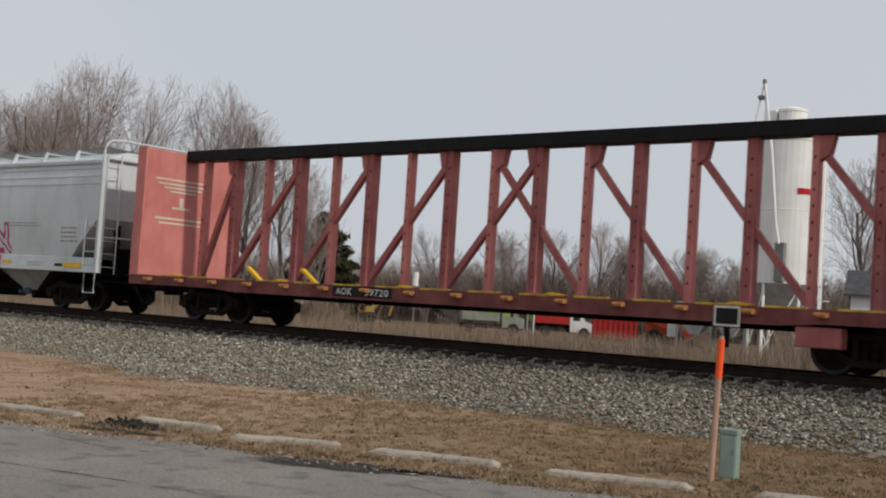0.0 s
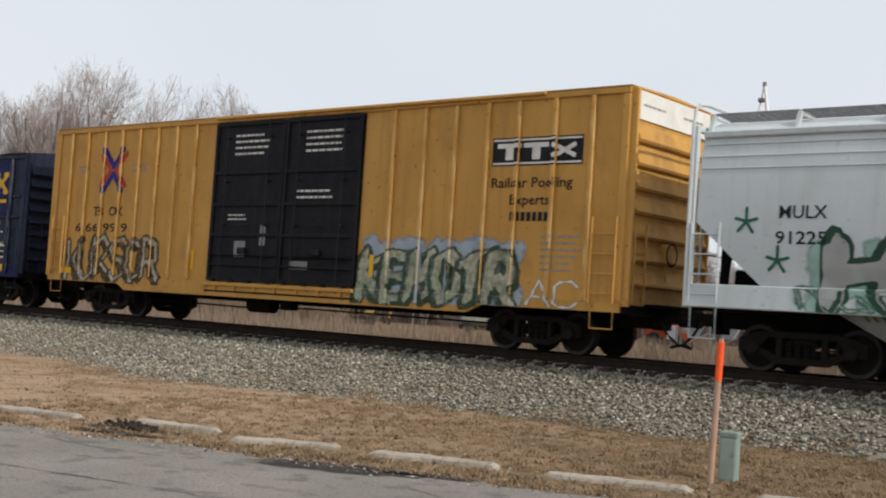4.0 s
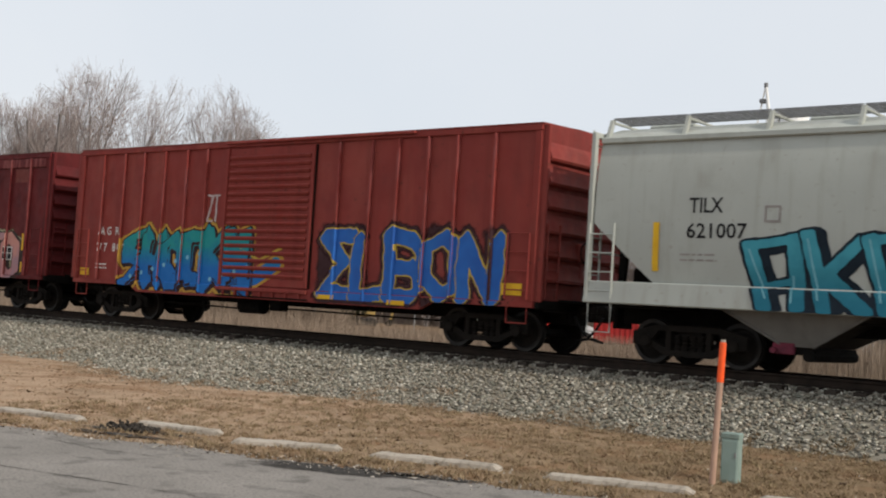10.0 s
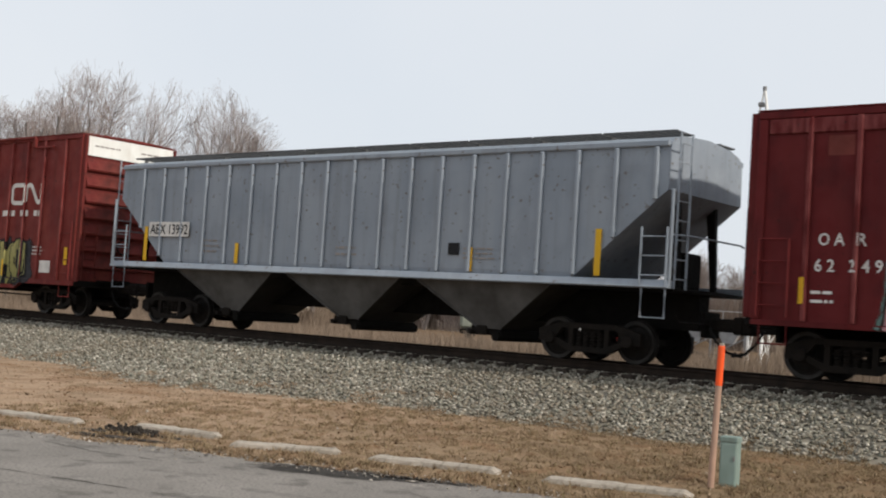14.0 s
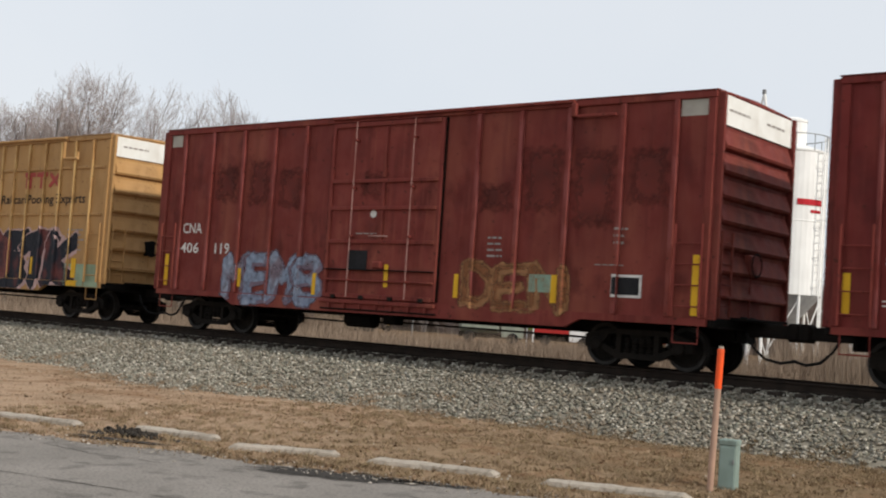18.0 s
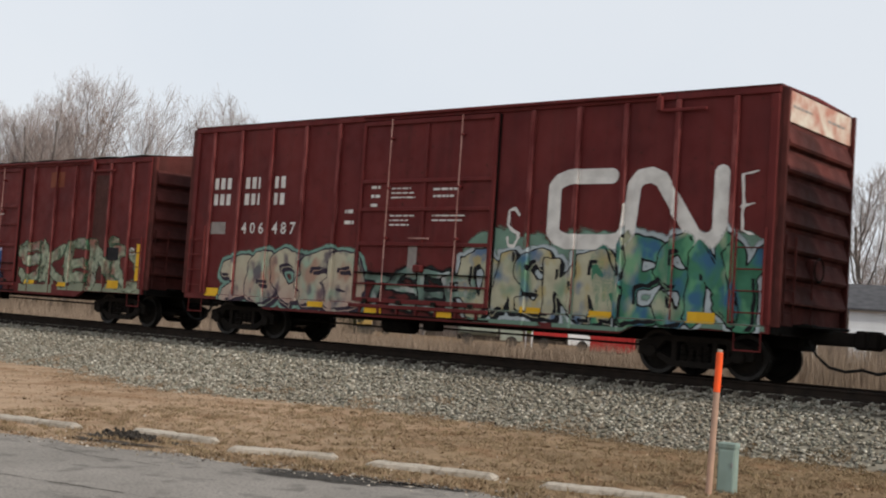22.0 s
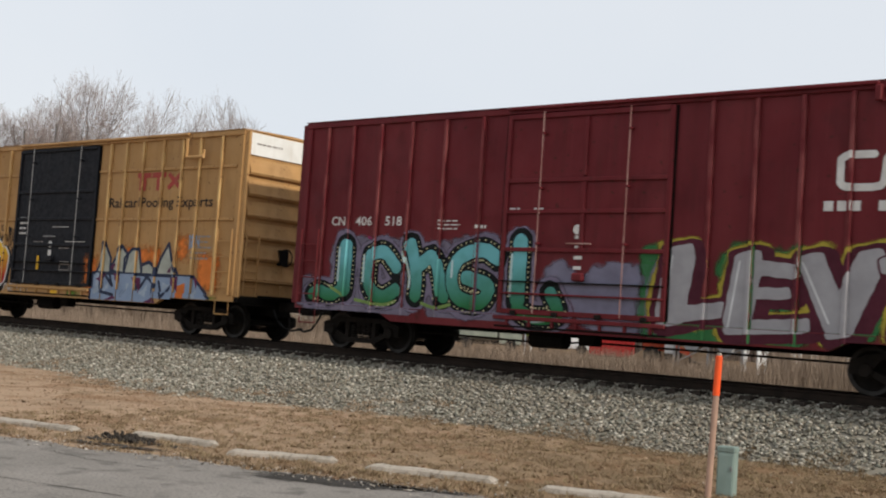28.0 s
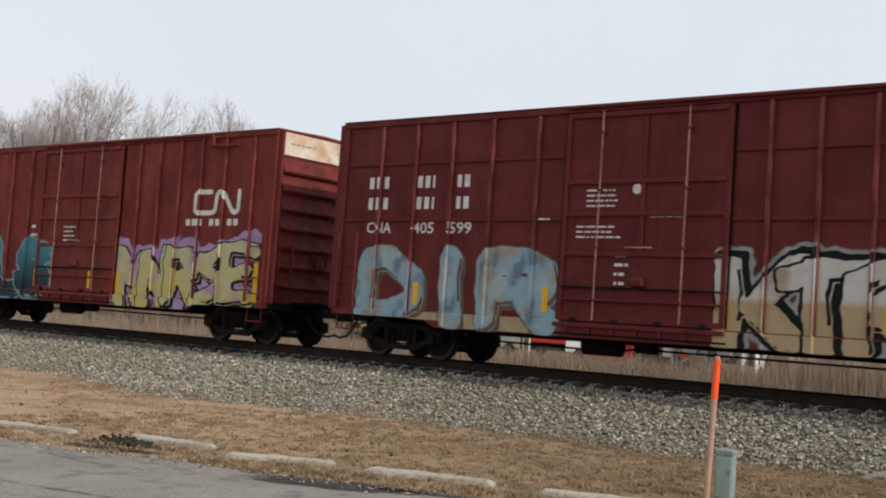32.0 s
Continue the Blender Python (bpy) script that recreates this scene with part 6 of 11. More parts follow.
def grab_ladder(car, x0, x1, y, z0, z1, step, mat, name="ladder", facing="side"):
    """Rungs between two stiles; one mesh for the stiles, a child for each rung."""
    v, f = [], []
    for x in (x0, x1):
        p = ((x, y, z0), (x, y, z1)) if facing == "side" else ((y, x, z0), (y, x, z1))
        tube(p, 0.022, 6, True, v, f)
    lad = poly(name, v, f, mat, car)
    z = z0 + step * 0.5
    while z < z1:
        p = ((x0, y, z), (x1, y, z)) if facing == "side" else ((y, x0, z), (y, x1, z))
        bar("rung", p, 0.014, mat, lad)
        z += step
    return lad


def end_wall(car, x, way, z0, z1, mat, ridges, peak=0.0, band=None, taper=True):
    """A corrugated end: a plate with pressed horizontal ridges, a painted top band, a brake wheel or ladder."""
    if peak:
        e = solid("end_wall", [(-HALF - 0.02, z0), (HALF + 0.02, z0), (HALF + 0.02, z1), (0.35, z1 + peak), (-0.35, z1 + peak), (-HALF - 0.02, z1)], "x", min(x, x + way * 0.05), max(x, x + way * 0.05), mat, car)
        org = Vector((0, 0, 0))
    else:
        e = solid("end_wall", [(-HALF - 0.02, z0), (HALF + 0.02, z0), (HALF + 0.02, z1), (-HALF - 0.02, z1)], "x", min(x, x + way * 0.05), max(x, x + way * 0.05), mat, car)
    top = z1 - (0.62 if band else 0.30)
    gap = (top - z0 - 0.35) / ridges
    o = [(0.0, -gap * 0.42), (0.09, -gap * 0.36), (0.12, -gap * 0.26), (0.07, gap * 0.10), (0.0, gap * 0.42)]
    v, f = [], []
    for i, (d, dz) in enumerate(o):
        yy = HALF - 0.07 if i in (0, 4) else HALF - 0.10
        v += [(way * d, -yy, dz), (way * d, yy, dz)]
    for i in range(4):
        f.append((2 * i, 2 * i + 1, 2 * i + 3, 2 * i + 2))
    f += [(0, 2, 4, 6, 8), (9, 7, 5, 3, 1)]
    me = bpy.data.meshes.new("end_ridge")
    me.from_pydata(v, [], f)
    me.materials.append(mat)
    bm = bmesh.new()
    bm.from_mesh(me)
    bmesh.ops.recalc_face_normals(bm, faces=bm.faces)
    bm.to_mesh(me)
    bm.free()
    for sy in (-1, 1):
        box("end_corner_post", *sorted((x + way * 0.05, x + way * 0.165)), *sorted((sy * (HALF - 0.06), sy * (HALF + 0.018))), z0, z1 - 0.01, mat, e, 0.012)
    for i in range(ridges):
        r = finish("end_ridge", me, None, e)
        r.location = (x + way * 0.05, 0, z0 + 0.35 + gap * (i + 0.5))
    if band:
        box("end_band", x + way * 0.05, x + way * 0.085, -HALF, HALF, z1 - 0.58, z1 - 0.03, band, e, 0.004, "white band across the top of the end")
        pr = bars(-1.25, -0.2, z1 - 0.34, z1 - 0.20, 1, 3) + bars(0.35, 1.25, z1 - 0.34, z1 - 0.20, 1, 5)
        v, f = [], []
        for p in pr:
            s = len(v)
            v += [(x + way * 0.09, a, b) for a, b in p]
            f.append(tuple(range(s, s + 4))[::1 if way > 0 else -1])
        poly("end_print", v, f, M_TXT_G, e)
    return e


def box_walls(spec):
    """Cuts and depth of a boxcar side for paint that follows its posts and doors."""
    L = spec["L"]
    rw = spec.get("rib_w", 0.05)
    spans = [(-u - rw, -u + rw, -HALF - RIB) for u in spec["ribs"]]
    for ua, ub in spec["doors"]:
        spans.append((-ub, -ua, -HALF - 0.035))
    cuts = sorted({c for s in spans for c in s[:2]})
    bands = [(z - 0.035, z + 0.035) for z in spec.get("stringers", ())]

    def depth(x, z):
        d = -HALF
        for a, b, y in spans:
            if a < x < b:
                d = min(d, y)
        if z < spec["sill"][1] or any(a < z < b for a, b in bands):
            d = min(d, -HALF - 0.045)
        return d
    zb = spec["sill"][0]
    a, b = spec["truck"] + 1.35, L - spec["truck"] - 1.35

    def low(x):
        u = -x
        if a < u < b:
            return zb
        return zb + 0.17 * min(1.0, min(abs(u - a), abs(u - b)) / 0.35)
    return cuts, [spec["sill"][1]] + [z for b in bands for z in b], depth, low


def plug_door(car, spec, ua, ub, paint, rod_mat, style):
    z0, z1 = spec["sill"][1] + 0.03, spec["H"] - 0.16
    d = box("door", -ub, -ua, -HALF - 0.035, -HALF + 0.02, z0, z1, paint, car, 0.012)
    c = d.location
    y0, y1 = -HALF - 0.10 - c.y, -HALF - 0.03 - c.y
    w, h = (ub - ua) / 2, (z1 - z0) / 2
    for sx in (-1, 1):
        box("door_stile", sx * w - 0.05 * (1 + sx), sx * w + 0.05 * (1 - sx), y0 + 0.02, y1, -h, h, paint, d)
        # dark strip put in for the shaded gap at the door's jamb
        box("door_gasket", sx * (w + 0.022) - 0.02, sx * (w + 0.022) + 0.02, y1 - 0.012, y1 + 0.02, -h, h, M_UNDER, d, 0.004)
    if style == "louvre":
        n = 17
        for i in range(n):
            z = -h + 0.25 + (2 * h - 0.5) * i / (n - 1)
            box("louvre", -w + 0.14, w - 0.14, y0 + 0.015, y1 + 0.005, z - 0.045, z + 0.045, paint, d, 0.02, rot=(0.5, 0, 0))
    else:
        levels = {"cn": (0.33, 0.02, -0.36), "tall": (0.36, -0.04, -0.42), "panel": (0.62, 0.25, -0.12, -0.45), "csx": (0.40, 0.08, -0.25)}[style]
        for q in levels:
            box("door_bar", -w + 0.10, w - 0.10, y0 + 0.01, y1, q * h * 1.0 - 0.04, q * h + 0.04, paint, d)
        for q in (-0.98, 0.98):
            box("door_bar", -w + 0.10, w - 0.10, y0 + 0.01, y1, q * h - 0.05, q * h + 0.05, paint, d)
        if style == "cn":
            box("door_bar", -0.05, 0.05, y0 + 0.022, y1, -0.36 * h, 0.33 * h, paint, d)
            box("door_bar", -0.04, 0.04, y0 + 0.022, y1, 0.37 * h, 0.95 * h, paint, d)
        for sx in (-0.78, -0.26, 0.26, 0.78):
            box("door_roller", sx * w - 0.07, sx * w + 0.07, y0 - 0.03, y1, -h - 0.03, -h + 0.06, M_IRON, d, 0.015)
        box("gear_box", -0.13, 0.13, y0 - 0.05, y1, -0.62 * h - 0.08, -0.62 * h + 0.08, paint, d, 0.03)
        box("door_shelf", -w + 0.05, w - 0.05, y0 - 0.02, y1, -0.80 * h - 0.018, -0.80 * h + 0.018, paint, d, 0.008)
        box("door_shelf", -w + 0.05, w - 0.05, y0 - 0.02, y1, -0.68 * h - 0.012, -0.68 * h + 0.012, M_UNDER, d, 0.004)
        for sx in (-0.52, 0.52) if style != "tall" else (-0.6, 0.6):
            bar("lock_rod", [(sx * w, y0 - 0.03, -h + 0.02), (sx * w, y0 - 0.03, h + 0.03)], 0.012, rod_mat, d)
            for q in (-0.8, -0.3, 0.25, 0.8):
                box("rod_keeper", sx * w - 0.035, sx * w + 0.035, y0 - 0.045, y1, q * h - 0.025, q * h + 0.025, paint, d)
        bar("door_handle", [(-0.28, y0 - 0.05, -0.30 * h), (0.28, y0 - 0.05, -0.30 * h)], 0.018, rod_mat, d)
    return d


def boxcar(spec):
    L, H, paint = spec["L"], spec["H"], spec["paint"]
    X = spec["X"]
    # the ends carry part of their shade in this darkened paint
    end_paint = soot_shaded(spec.get("end_paint", paint), spec.get("soot", 0.14))
    car = thing("boxcar", X, TRACK_Y, RAIL_Z, spec["label"], "boxcar", "freight cars of the train")
    TRAIN.append((car, X))
    zb, zs = spec["sill"]          # underside between the trucks, top of the side sill
    ze = zb + 0.17                 # underside over the trucks
    peak = spec.get("peak", 0.0)
    # posts get a lighter copy of the paint for their sunlit edges
    chalk = worn(paint, spec.get("chalk", (0.27, 0.085, 0.08)))
    # shell with the floor and a roof plate on it
    box("body", -L, 0, -HALF, HALF, zs - 0.05, H - 0.05, paint, car, 0.01)
    tu = spec["truck"]
    a, b = tu + 1.35, L - tu - 1.35
    for s in (-1, 1):
        y0, y1 = sorted((s * (HALF - 0.05), s * (HALF + 0.045)))
        solid("side_sill", [(0, zs), (0, ze), (-a + 0.35, ze), (-a, zb), (-b, zb), (-b - 0.35, ze), (-L, ze), (-L, zs)], "y", y0, y1, paint, car)
        box("top_rail", -L - 0.01, 0.01, *sorted((s * (HALF - 0.04), s * (HALF + 0.055))), H - 0.13, H, paint, car, 0.012)
        if s < 0:
            for u in spec["ribs"]:
                w = spec.get("rib_w", 0.05)
                box("side_post", -u - w, -u + w, -HALF - RIB, -HALF + 0.01, zs + 0.004, H - 0.134, chalk, car, 0.010)
            for u in (0.0, L):
                x0, x1 = (-0.16, 0.0) if u == 0 else (-L, -L + 0.16)
                box("corner_post", x0, x1, -HALF - 0.05, -HALF + 0.01, zs + 0.004, H - 0.134, paint, car, 0.015)
        else:
            v, f = [], []
            for u in spec["ribs"]:
                k = len(v)
                v += [(-u + dx, HALF + dy, z) for dx in (-0.05, 0.05) for dy in (0, RIB) for z in (zs, H - 0.13)]
                f += [tuple(k + i for i in q) for q in ((2, 3, 7, 6), (0, 1, 3, 2), (4, 6, 7, 5))]
            poly("far_side_posts", v, f, paint, car)
    if peak:
        solid("roof", [(-HALF - 0.06, H + 0.004), (HALF + 0.06, H + 0.004), (HALF + 0.06, H + 0.03), (0, H + peak), (-HALF - 0.06, H + 0.03)], "x", -L - 0.03, 0.03, spec.get("roof", paint), car, "low peaked sheet roof")
    else:
        solid("roof", [(-HALF - 0.07, H + 0.004), (HALF + 0.07, H + 0.004), (HALF + 0.07, H + 0.02), (0, H + 0.07), (-HALF - 0.07, H + 0.02)], "x", -L - 0.03, 0.03, spec.get("roof", paint), car, "nearly flat sheet roof")
    if spec.get("bulge"):
        # the roof sheets swell up between their seams
        for i in range(11):
            xa, xb = -L * (i + 1) / 11 + 0.05, -L * i / 11 - 0.05
            h = spec["bulge"] * (0.75 + 0.25 * ((i * 7) % 4) / 3)
            solid("roof_sheet", [(xa, H + 0.006), (xb, H + 0.006), (xb - 0.12, H + 0.03 + h * 0.6), (xb - 0.45, H + 0.03 + h), (xa + 0.45, H + 0.03 + h), (xa + 0.12, H + 0.03 + h * 0.6)], "y", -HALF - 0.05, HALF + 0.05, spec.get("roof", paint), car)
    n_roof = 12
    for i in range(n_roof):
        x = -L * (i + 0.5) / n_roof
        rz = H + (peak if peak else 0.07)
        solid("roof_rib", [(-HALF - 0.02, H + 0.03), (0, rz + 0.03), (HALF + 0.02, H + 0.03), (0, rz - 0.02)], "x", x - 0.03, x + 0.03, spec.get("roof", paint), car)
    for x, way in ((0.0, 1), (-L, -1)):
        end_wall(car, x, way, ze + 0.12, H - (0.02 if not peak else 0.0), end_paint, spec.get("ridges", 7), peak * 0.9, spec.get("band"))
    for z in spec.get("stringers", ()):
        edges = [0.16] + sorted(list(spec["ribs"]) + [q for d in spec["doors"] for q in d]) + [L - 0.16]
        for ua, ub in zip(edges, edges[1:]):
            mid = (ua + ub) / 2
            if ub - ua < 0.2 or any(d[0] <= mid <= d[1] for d in spec["doors"]):
                continue
            box("stringer", -ub + 0.05, -ua - 0.05, -HALF - 0.045, -HALF + 0.01, z - 0.035, z + 0.035, paint, car, 0.015)
    for ua, ub in spec["doors"]:
        plug_door(car, spec, ua, ub, spec.get("door_paint", paint), spec.get("rod", paint), spec["door_style"])
    d0, d1 = min(d[0] for d in spec["doors"]), max(d[1] for d in spec["doors"])
    reach = (d1 - d0) * 0.98
    box("door_track", -d1 - reach * 0.02, -d0 + 0.02, -HALF - 0.11, -HALF - 0.05, zs - 0.10, zs - 0.02, paint, car, 0.01)
    hi = min(d1 + reach * 1.0, L - 0.5) if spec.get("slide", 1) < 0 else d1
    lo = max(d0 - reach * 1.0, 0.5) if spec.get("slide", 1) > 0 else d0
    for k in range(7):
        bxk = -d1 + (d1 - d0) * (k + 0.5) / 7
        box("track_bracket", bxk - 0.03, bxk + 0.03, -HALF - 0.10, -HALF - 0.046, zs - 0.22, zs - 0.10, paint, car, 0.008)
    box("lower_rail", -d1 - 0.05, -d0 + 0.05, -HALF - 0.075, -HALF - 0.046, zs - 0.25, zs - 0.215, M_UNDER, car, 0.006)
    box("upper_door_track", -hi, -lo, -HALF - 0.13, -HALF - 0.056, H - 0.06, H + 0.0, spec.get("track_paint", paint), car, 0.012)
    if spec["door_style"] == "cn":
        ue = lo if spec.get("slide", 1) > 0 else hi
        box("track_stop", -ue - 0.06, -ue + 0.06, -HALF - 0.14, -HALF - 0.05, H - 0.34, H - 0.062, paint, car, 0.02)
        box("track_stop", -ue + 0.06, -ue + 0.95, -HALF - 0.10, -HALF - 0.05, H - 0.36, H - 0.30, paint, car, 0.015)
    grab_ladder(car, -0.66, -0.12, -HALF - 0.10, ze + 0.15, 2.7 if not peak else 2.4, 0.38, paint)
    grab_ladder(car, -L + 0.12, -L + 0.66, -HALF - 0.10, ze + 0.15, 2.7 if not peak else 2.4, 0.38, paint)
    grab_ladder(car, -1.42, -1.0, 0.16, ze + 0.2, 2.6, 0.38, end_paint, "end_ladder", "end")
    for x in (-0.15, -L + 0.65):
        bar("sill_step", [(x, -HALF - 0.02, ze + 0.05), (x, -HALF - 0.02, ze - 0.32), (x - 0.5, -HALF - 0.02, ze - 0.32), (x - 0.5, -HALF - 0.02, ze + 0.05)], 0.018, paint, car)
    box("brake_housing", 0.05, 0.20, -0.30, 0.02, ze + 1.0, ze + 1.40, spec.get("brake", end_paint), car, 0.04)
    bar("brake_chain_rod", [(0.14, -0.15, ze + 0.2), (0.14, -0.15, ze + 1.0)], 0.016, end_paint, car)
    bar("end_handrail", [(0.14, -1.3, ze + 0.55), (0.2, -1.25, ze + 0.55), (0.2, 1.25, ze + 0.55), (0.14, 1.3, ze + 0.55)], 0.016, end_paint, car)
    v, f = lathe_y([(0.21, -0.014), (0.235, 0.0), (0.21, 0.014), (0.19, 0.0), (0.21, -0.014)], 18)
    poly("brake_wheel", [(y + 0.26, x - 0.15, z + ze + 1.2) for x, y, z in v], f, M_UNDER, car)
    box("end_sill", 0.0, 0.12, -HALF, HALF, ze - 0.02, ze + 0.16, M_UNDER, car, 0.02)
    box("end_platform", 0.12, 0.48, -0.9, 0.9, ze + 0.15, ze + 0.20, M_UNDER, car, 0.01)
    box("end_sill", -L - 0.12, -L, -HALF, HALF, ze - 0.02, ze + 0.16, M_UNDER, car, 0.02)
    underframe(car, L, zs)
    for x in (-tu, -L + tu):
        truck(car, x, X)
    coupler(car, 0.0, 1, spec["gap"][0] / 2)
    coupler(car, -L, -1, spec["gap"][1] / 2)
    return car, box_walls(spec)


def marks(car, wall, items):
    """Lettering: (text, u of its start, z, height, material[, width])."""
    for it in items:
        text, u, z, h, mat = it[:5]
        decal("lettering", written(text, -u, z, h, it[5] if len(it) > 5 else None), mat, car, wall, 2)


def blocks(car, wall, widths, u, z, h, mat, gap=0.35, name="name_bar"):
    """A brand name as plain letter-sized blocks."""
    out, x = [], -u
    for w in widths:
        if w:
            out.append(rect(x, x + w * h, z, z + h))
        x += (w if w else 0.5) * h + gap * h * 0.5
    return decal(name, out, mat, car, wall, 2)


def ribbon_logo(car, wall, u0, u1, z0, z1, mat):
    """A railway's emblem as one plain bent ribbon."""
    x0, w, h = -u0, u0 - u1, z1 - z0
    t = h * 0.095
    def P(a, b):
        return (x0 + t + (w - 2 * t) * a, z0 + t + (h - 2 * t) * b)
    pts = [P(0.36, 1), P(0.09, 1), P(0.03, 0.94), P(0.0, 0.85), P(0.0, 0.15), P(0.03, 0.06), P(0.09, 0), P(0.36, 0), P(0.44, 0.04), P(0.475, 0.15),
           P(0.50, 0.85), P(0.535, 0.97), P(0.60, 1.0), P(0.66, 0.93), P(0.86, 0.10), P(0.91, 0.02), P(0.97, 0.06), P(1, 0.18), P(1, 1)]
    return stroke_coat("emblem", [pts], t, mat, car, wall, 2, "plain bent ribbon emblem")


def cross_logo(car, wall, u0, u1, z0, z1):
    xa, xb, zc = -u0, -u1, (z0 + z1) / 2
    xc = (xa + xb) / 2
    blue = surface("emblem_blue", (0.02, 0.035, 0.20), rough=0.6, bump=0, vary=0)
    red = surface("emblem_red", (0.42, 0.06, 0.05), rough=0.6, bump=0, vary=0)
    h = 0.062 * (z1 - z0) / 0.92
    a, b, c = 0.20 * (xb - xa) / 1.28, 0.05, 0.12 * (z1 - z0)
    for s in (-1, 1):
        xs = xa if s < 0 else xb
        stroke_coat("emblem_arm", [[(xs - s * b, z0 + c), (xc + s * 0.10, zc), (xs - s * b, z1 - c)]], h, red, car, wall, 2)
        zs = z0 if s < 0 else z1
        stroke_coat("emblem_arm", [[(xa + a, zs), (xc, zc + s * 0.10), (xb - a, zs)]], h, blue, car, wall, 3)


def block_logo(car, wall, u0, u1, z0, z1, mat):
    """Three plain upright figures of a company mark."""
    w, h, x = u0 - u1, z1 - z0, -u0
    c = w / 3
    out = []
    for i in (0, 1):
        out.append(rect(x + c * i, x + c * (i + 0.92), z1 - h * 0.28, z1))
        out.append(rect(x + c * (i + 0.32), x + c * (i + 0.62), z0, z1 - h * 0.28))
    out += stroke_polys([(x + c * 2.1, z0 + 0.05), (x + c * 2.9, z1 - 0.05)], h * 0.13, True) + stroke_polys([(x + c * 2.1, z1 - 0.05), (x + c * 2.9, z0 + 0.05)], h * 0.13, True)
    return decal("company_mark", out, mat, car, wall, 3)


def yellow_tabs(car, wall, tabs):
    """Reflective sheeting: (u, z, width, height)."""
    for u, z, w, h in tabs:
        decal("reflector", [rect(-u - w / 2, -u + w / 2, z, z + h)], M_WINCH, car, wall, 5, "yellow reflective sheeting")


def even(a, b, n):
    return [a + (b - a) * i / (n - 1) for i in range(n)]


def paintmat(name, c, c2=None, grad=None):
    m = surface(name, c, c2, scale=2.5, rough=0.6, bump=0, vary=0, gradient=grad)
    PAINTS[m.name] = c
    return m


K_LINE = paintmat("black_spray", (0.012, 0.012, 0.014))
W_LINE = paintmat("white_spray", (0.70, 0.70, 0.70))
# ---- the cars, in running order ----
def ttx_box60():
    L = 18.98
    spec = dict(X=101.59, soot=0.05, chalk=(0.66, 0.46, 0.20), L=L, H=5.20, paint=M_YEL, sill=(0.72, 1.08), truck=2.3, gap=(1.36, 1.6), door_paint=M_BLACKDOOR, rod=M_BLACKDOOR,
                ribs=[0.81, 1.68, 2.58, 3.35, 4.20, 5.05, 5.94] + even(12.75, 18.25, 8), doors=[(6.88, 9.38), (9.40, 11.94)], door_style="tall",
                band=M_WHITE, ridges=7, rib_w=0.045, label="yellow high-cube boxcar with black double doors and graffiti")
    car, wall = boxcar(spec)
    decal("sign_plaque", [rect(-3.23, -1.02, 3.74, 4.32)], M_TXT_K, car, wall, 1)
    for z in (3.77, 4.25):
        decal("plaque_border", [rect(-3.20, -1.05, z, z + 0.04)], M_TXT_W, car, wall, 2)["kind"] = "stuff"
    block_logo(car, wall, 3.10, 1.12, 3.86, 4.20, M_TXT_W)
    marks(car, wall, [("Railcar Pooling", 3.20, 3.30, 0.20, M_TXT_K, 1.98), ("Experts", 2.72, 2.95, 0.20, M_TXT_K, 0.98), ("TB  OX", 17.05, 2.72, 0.26, M_TXT_K, 1.35),
                      ("6 66 99 9", 17.85, 2.28, 0.24, M_TXT_K, 2.4)])
    decal("name_bar", [rect(-2.70 + i * 0.14, -2.60 + i * 0.14, 2.62, 2.80) for i in range(7)], M_TXT_K, car, wall, 2)
    cross_logo(car, wall, 16.85, 15.65, 3.42, 4.55)
    decal("small_print", bars(-17.9, -17.3, 3.9, 4.2, 2, 1) + bars(-15.4, -14.7, 3.9, 4.2, 2, 2) + bars(-1.9, -0.9, 1.6, 2.4, 6, 3), M_TXT_G, car, wall, 1)
    decal("small_print", bars(-11.2, -9.9, 4.2, 4.8, 4, 4) + bars(-8.7, -7.4, 4.2, 4.8, 4, 5) + bars(-11.3, -10.6, 2.6, 2.8, 2, 6) + bars(-8.9, -7.5, 3.1, 3.4, 2, 7), M_TXT_W, car, wall, 2)
    decal("patch_paint", [rect(-11.0, -10.6, 1.7, 2.1), rect(-9.0, -8.4, 1.45, 1.65), rect(-10.1, -9.9, 2.0, 2.5)], paintmat("scuffed_grey", (0.25, 0.25, 0.25)), car, wall, 2)
    haze("spray_cloud", "KEMOTE", -6.5, -2.5, 0.95, 2.1, 0.30, paintmat("pale_blue_spray", (0.34, 0.40, 0.46)), car, wall)
    spray("KEMotR", -6.7, -2.5, 0.82, 2.0, car, wall, paintmat("sage_white_spray", (0.36, 0.39, 0.29), grad=(1.0, 2.0, (0.47, 0.45, 0.33))), paintmat("drab_green_line", (0.045, 0.075, 0.045)), None, None, fat=0.22, edge=0.045, wild=0.13, seed=3, spikes=0.4, lean=0.15, drop=(-0.09, -0.06), busy=(paintmat("grey_green_patch", (0.17, 0.22, 0.13)), paintmat("bone_patch", (0.5, 0.46, 0.36))), label="weathered sage and white graffiti", faded=True)
    spray("AC", -2.2, -0.9, 0.92, 1.45, car, wall, W_LINE, paintmat("thin_grey_line", (0.3, 0.27, 0.22)), fat=0.05, edge=0.01, seed=5)
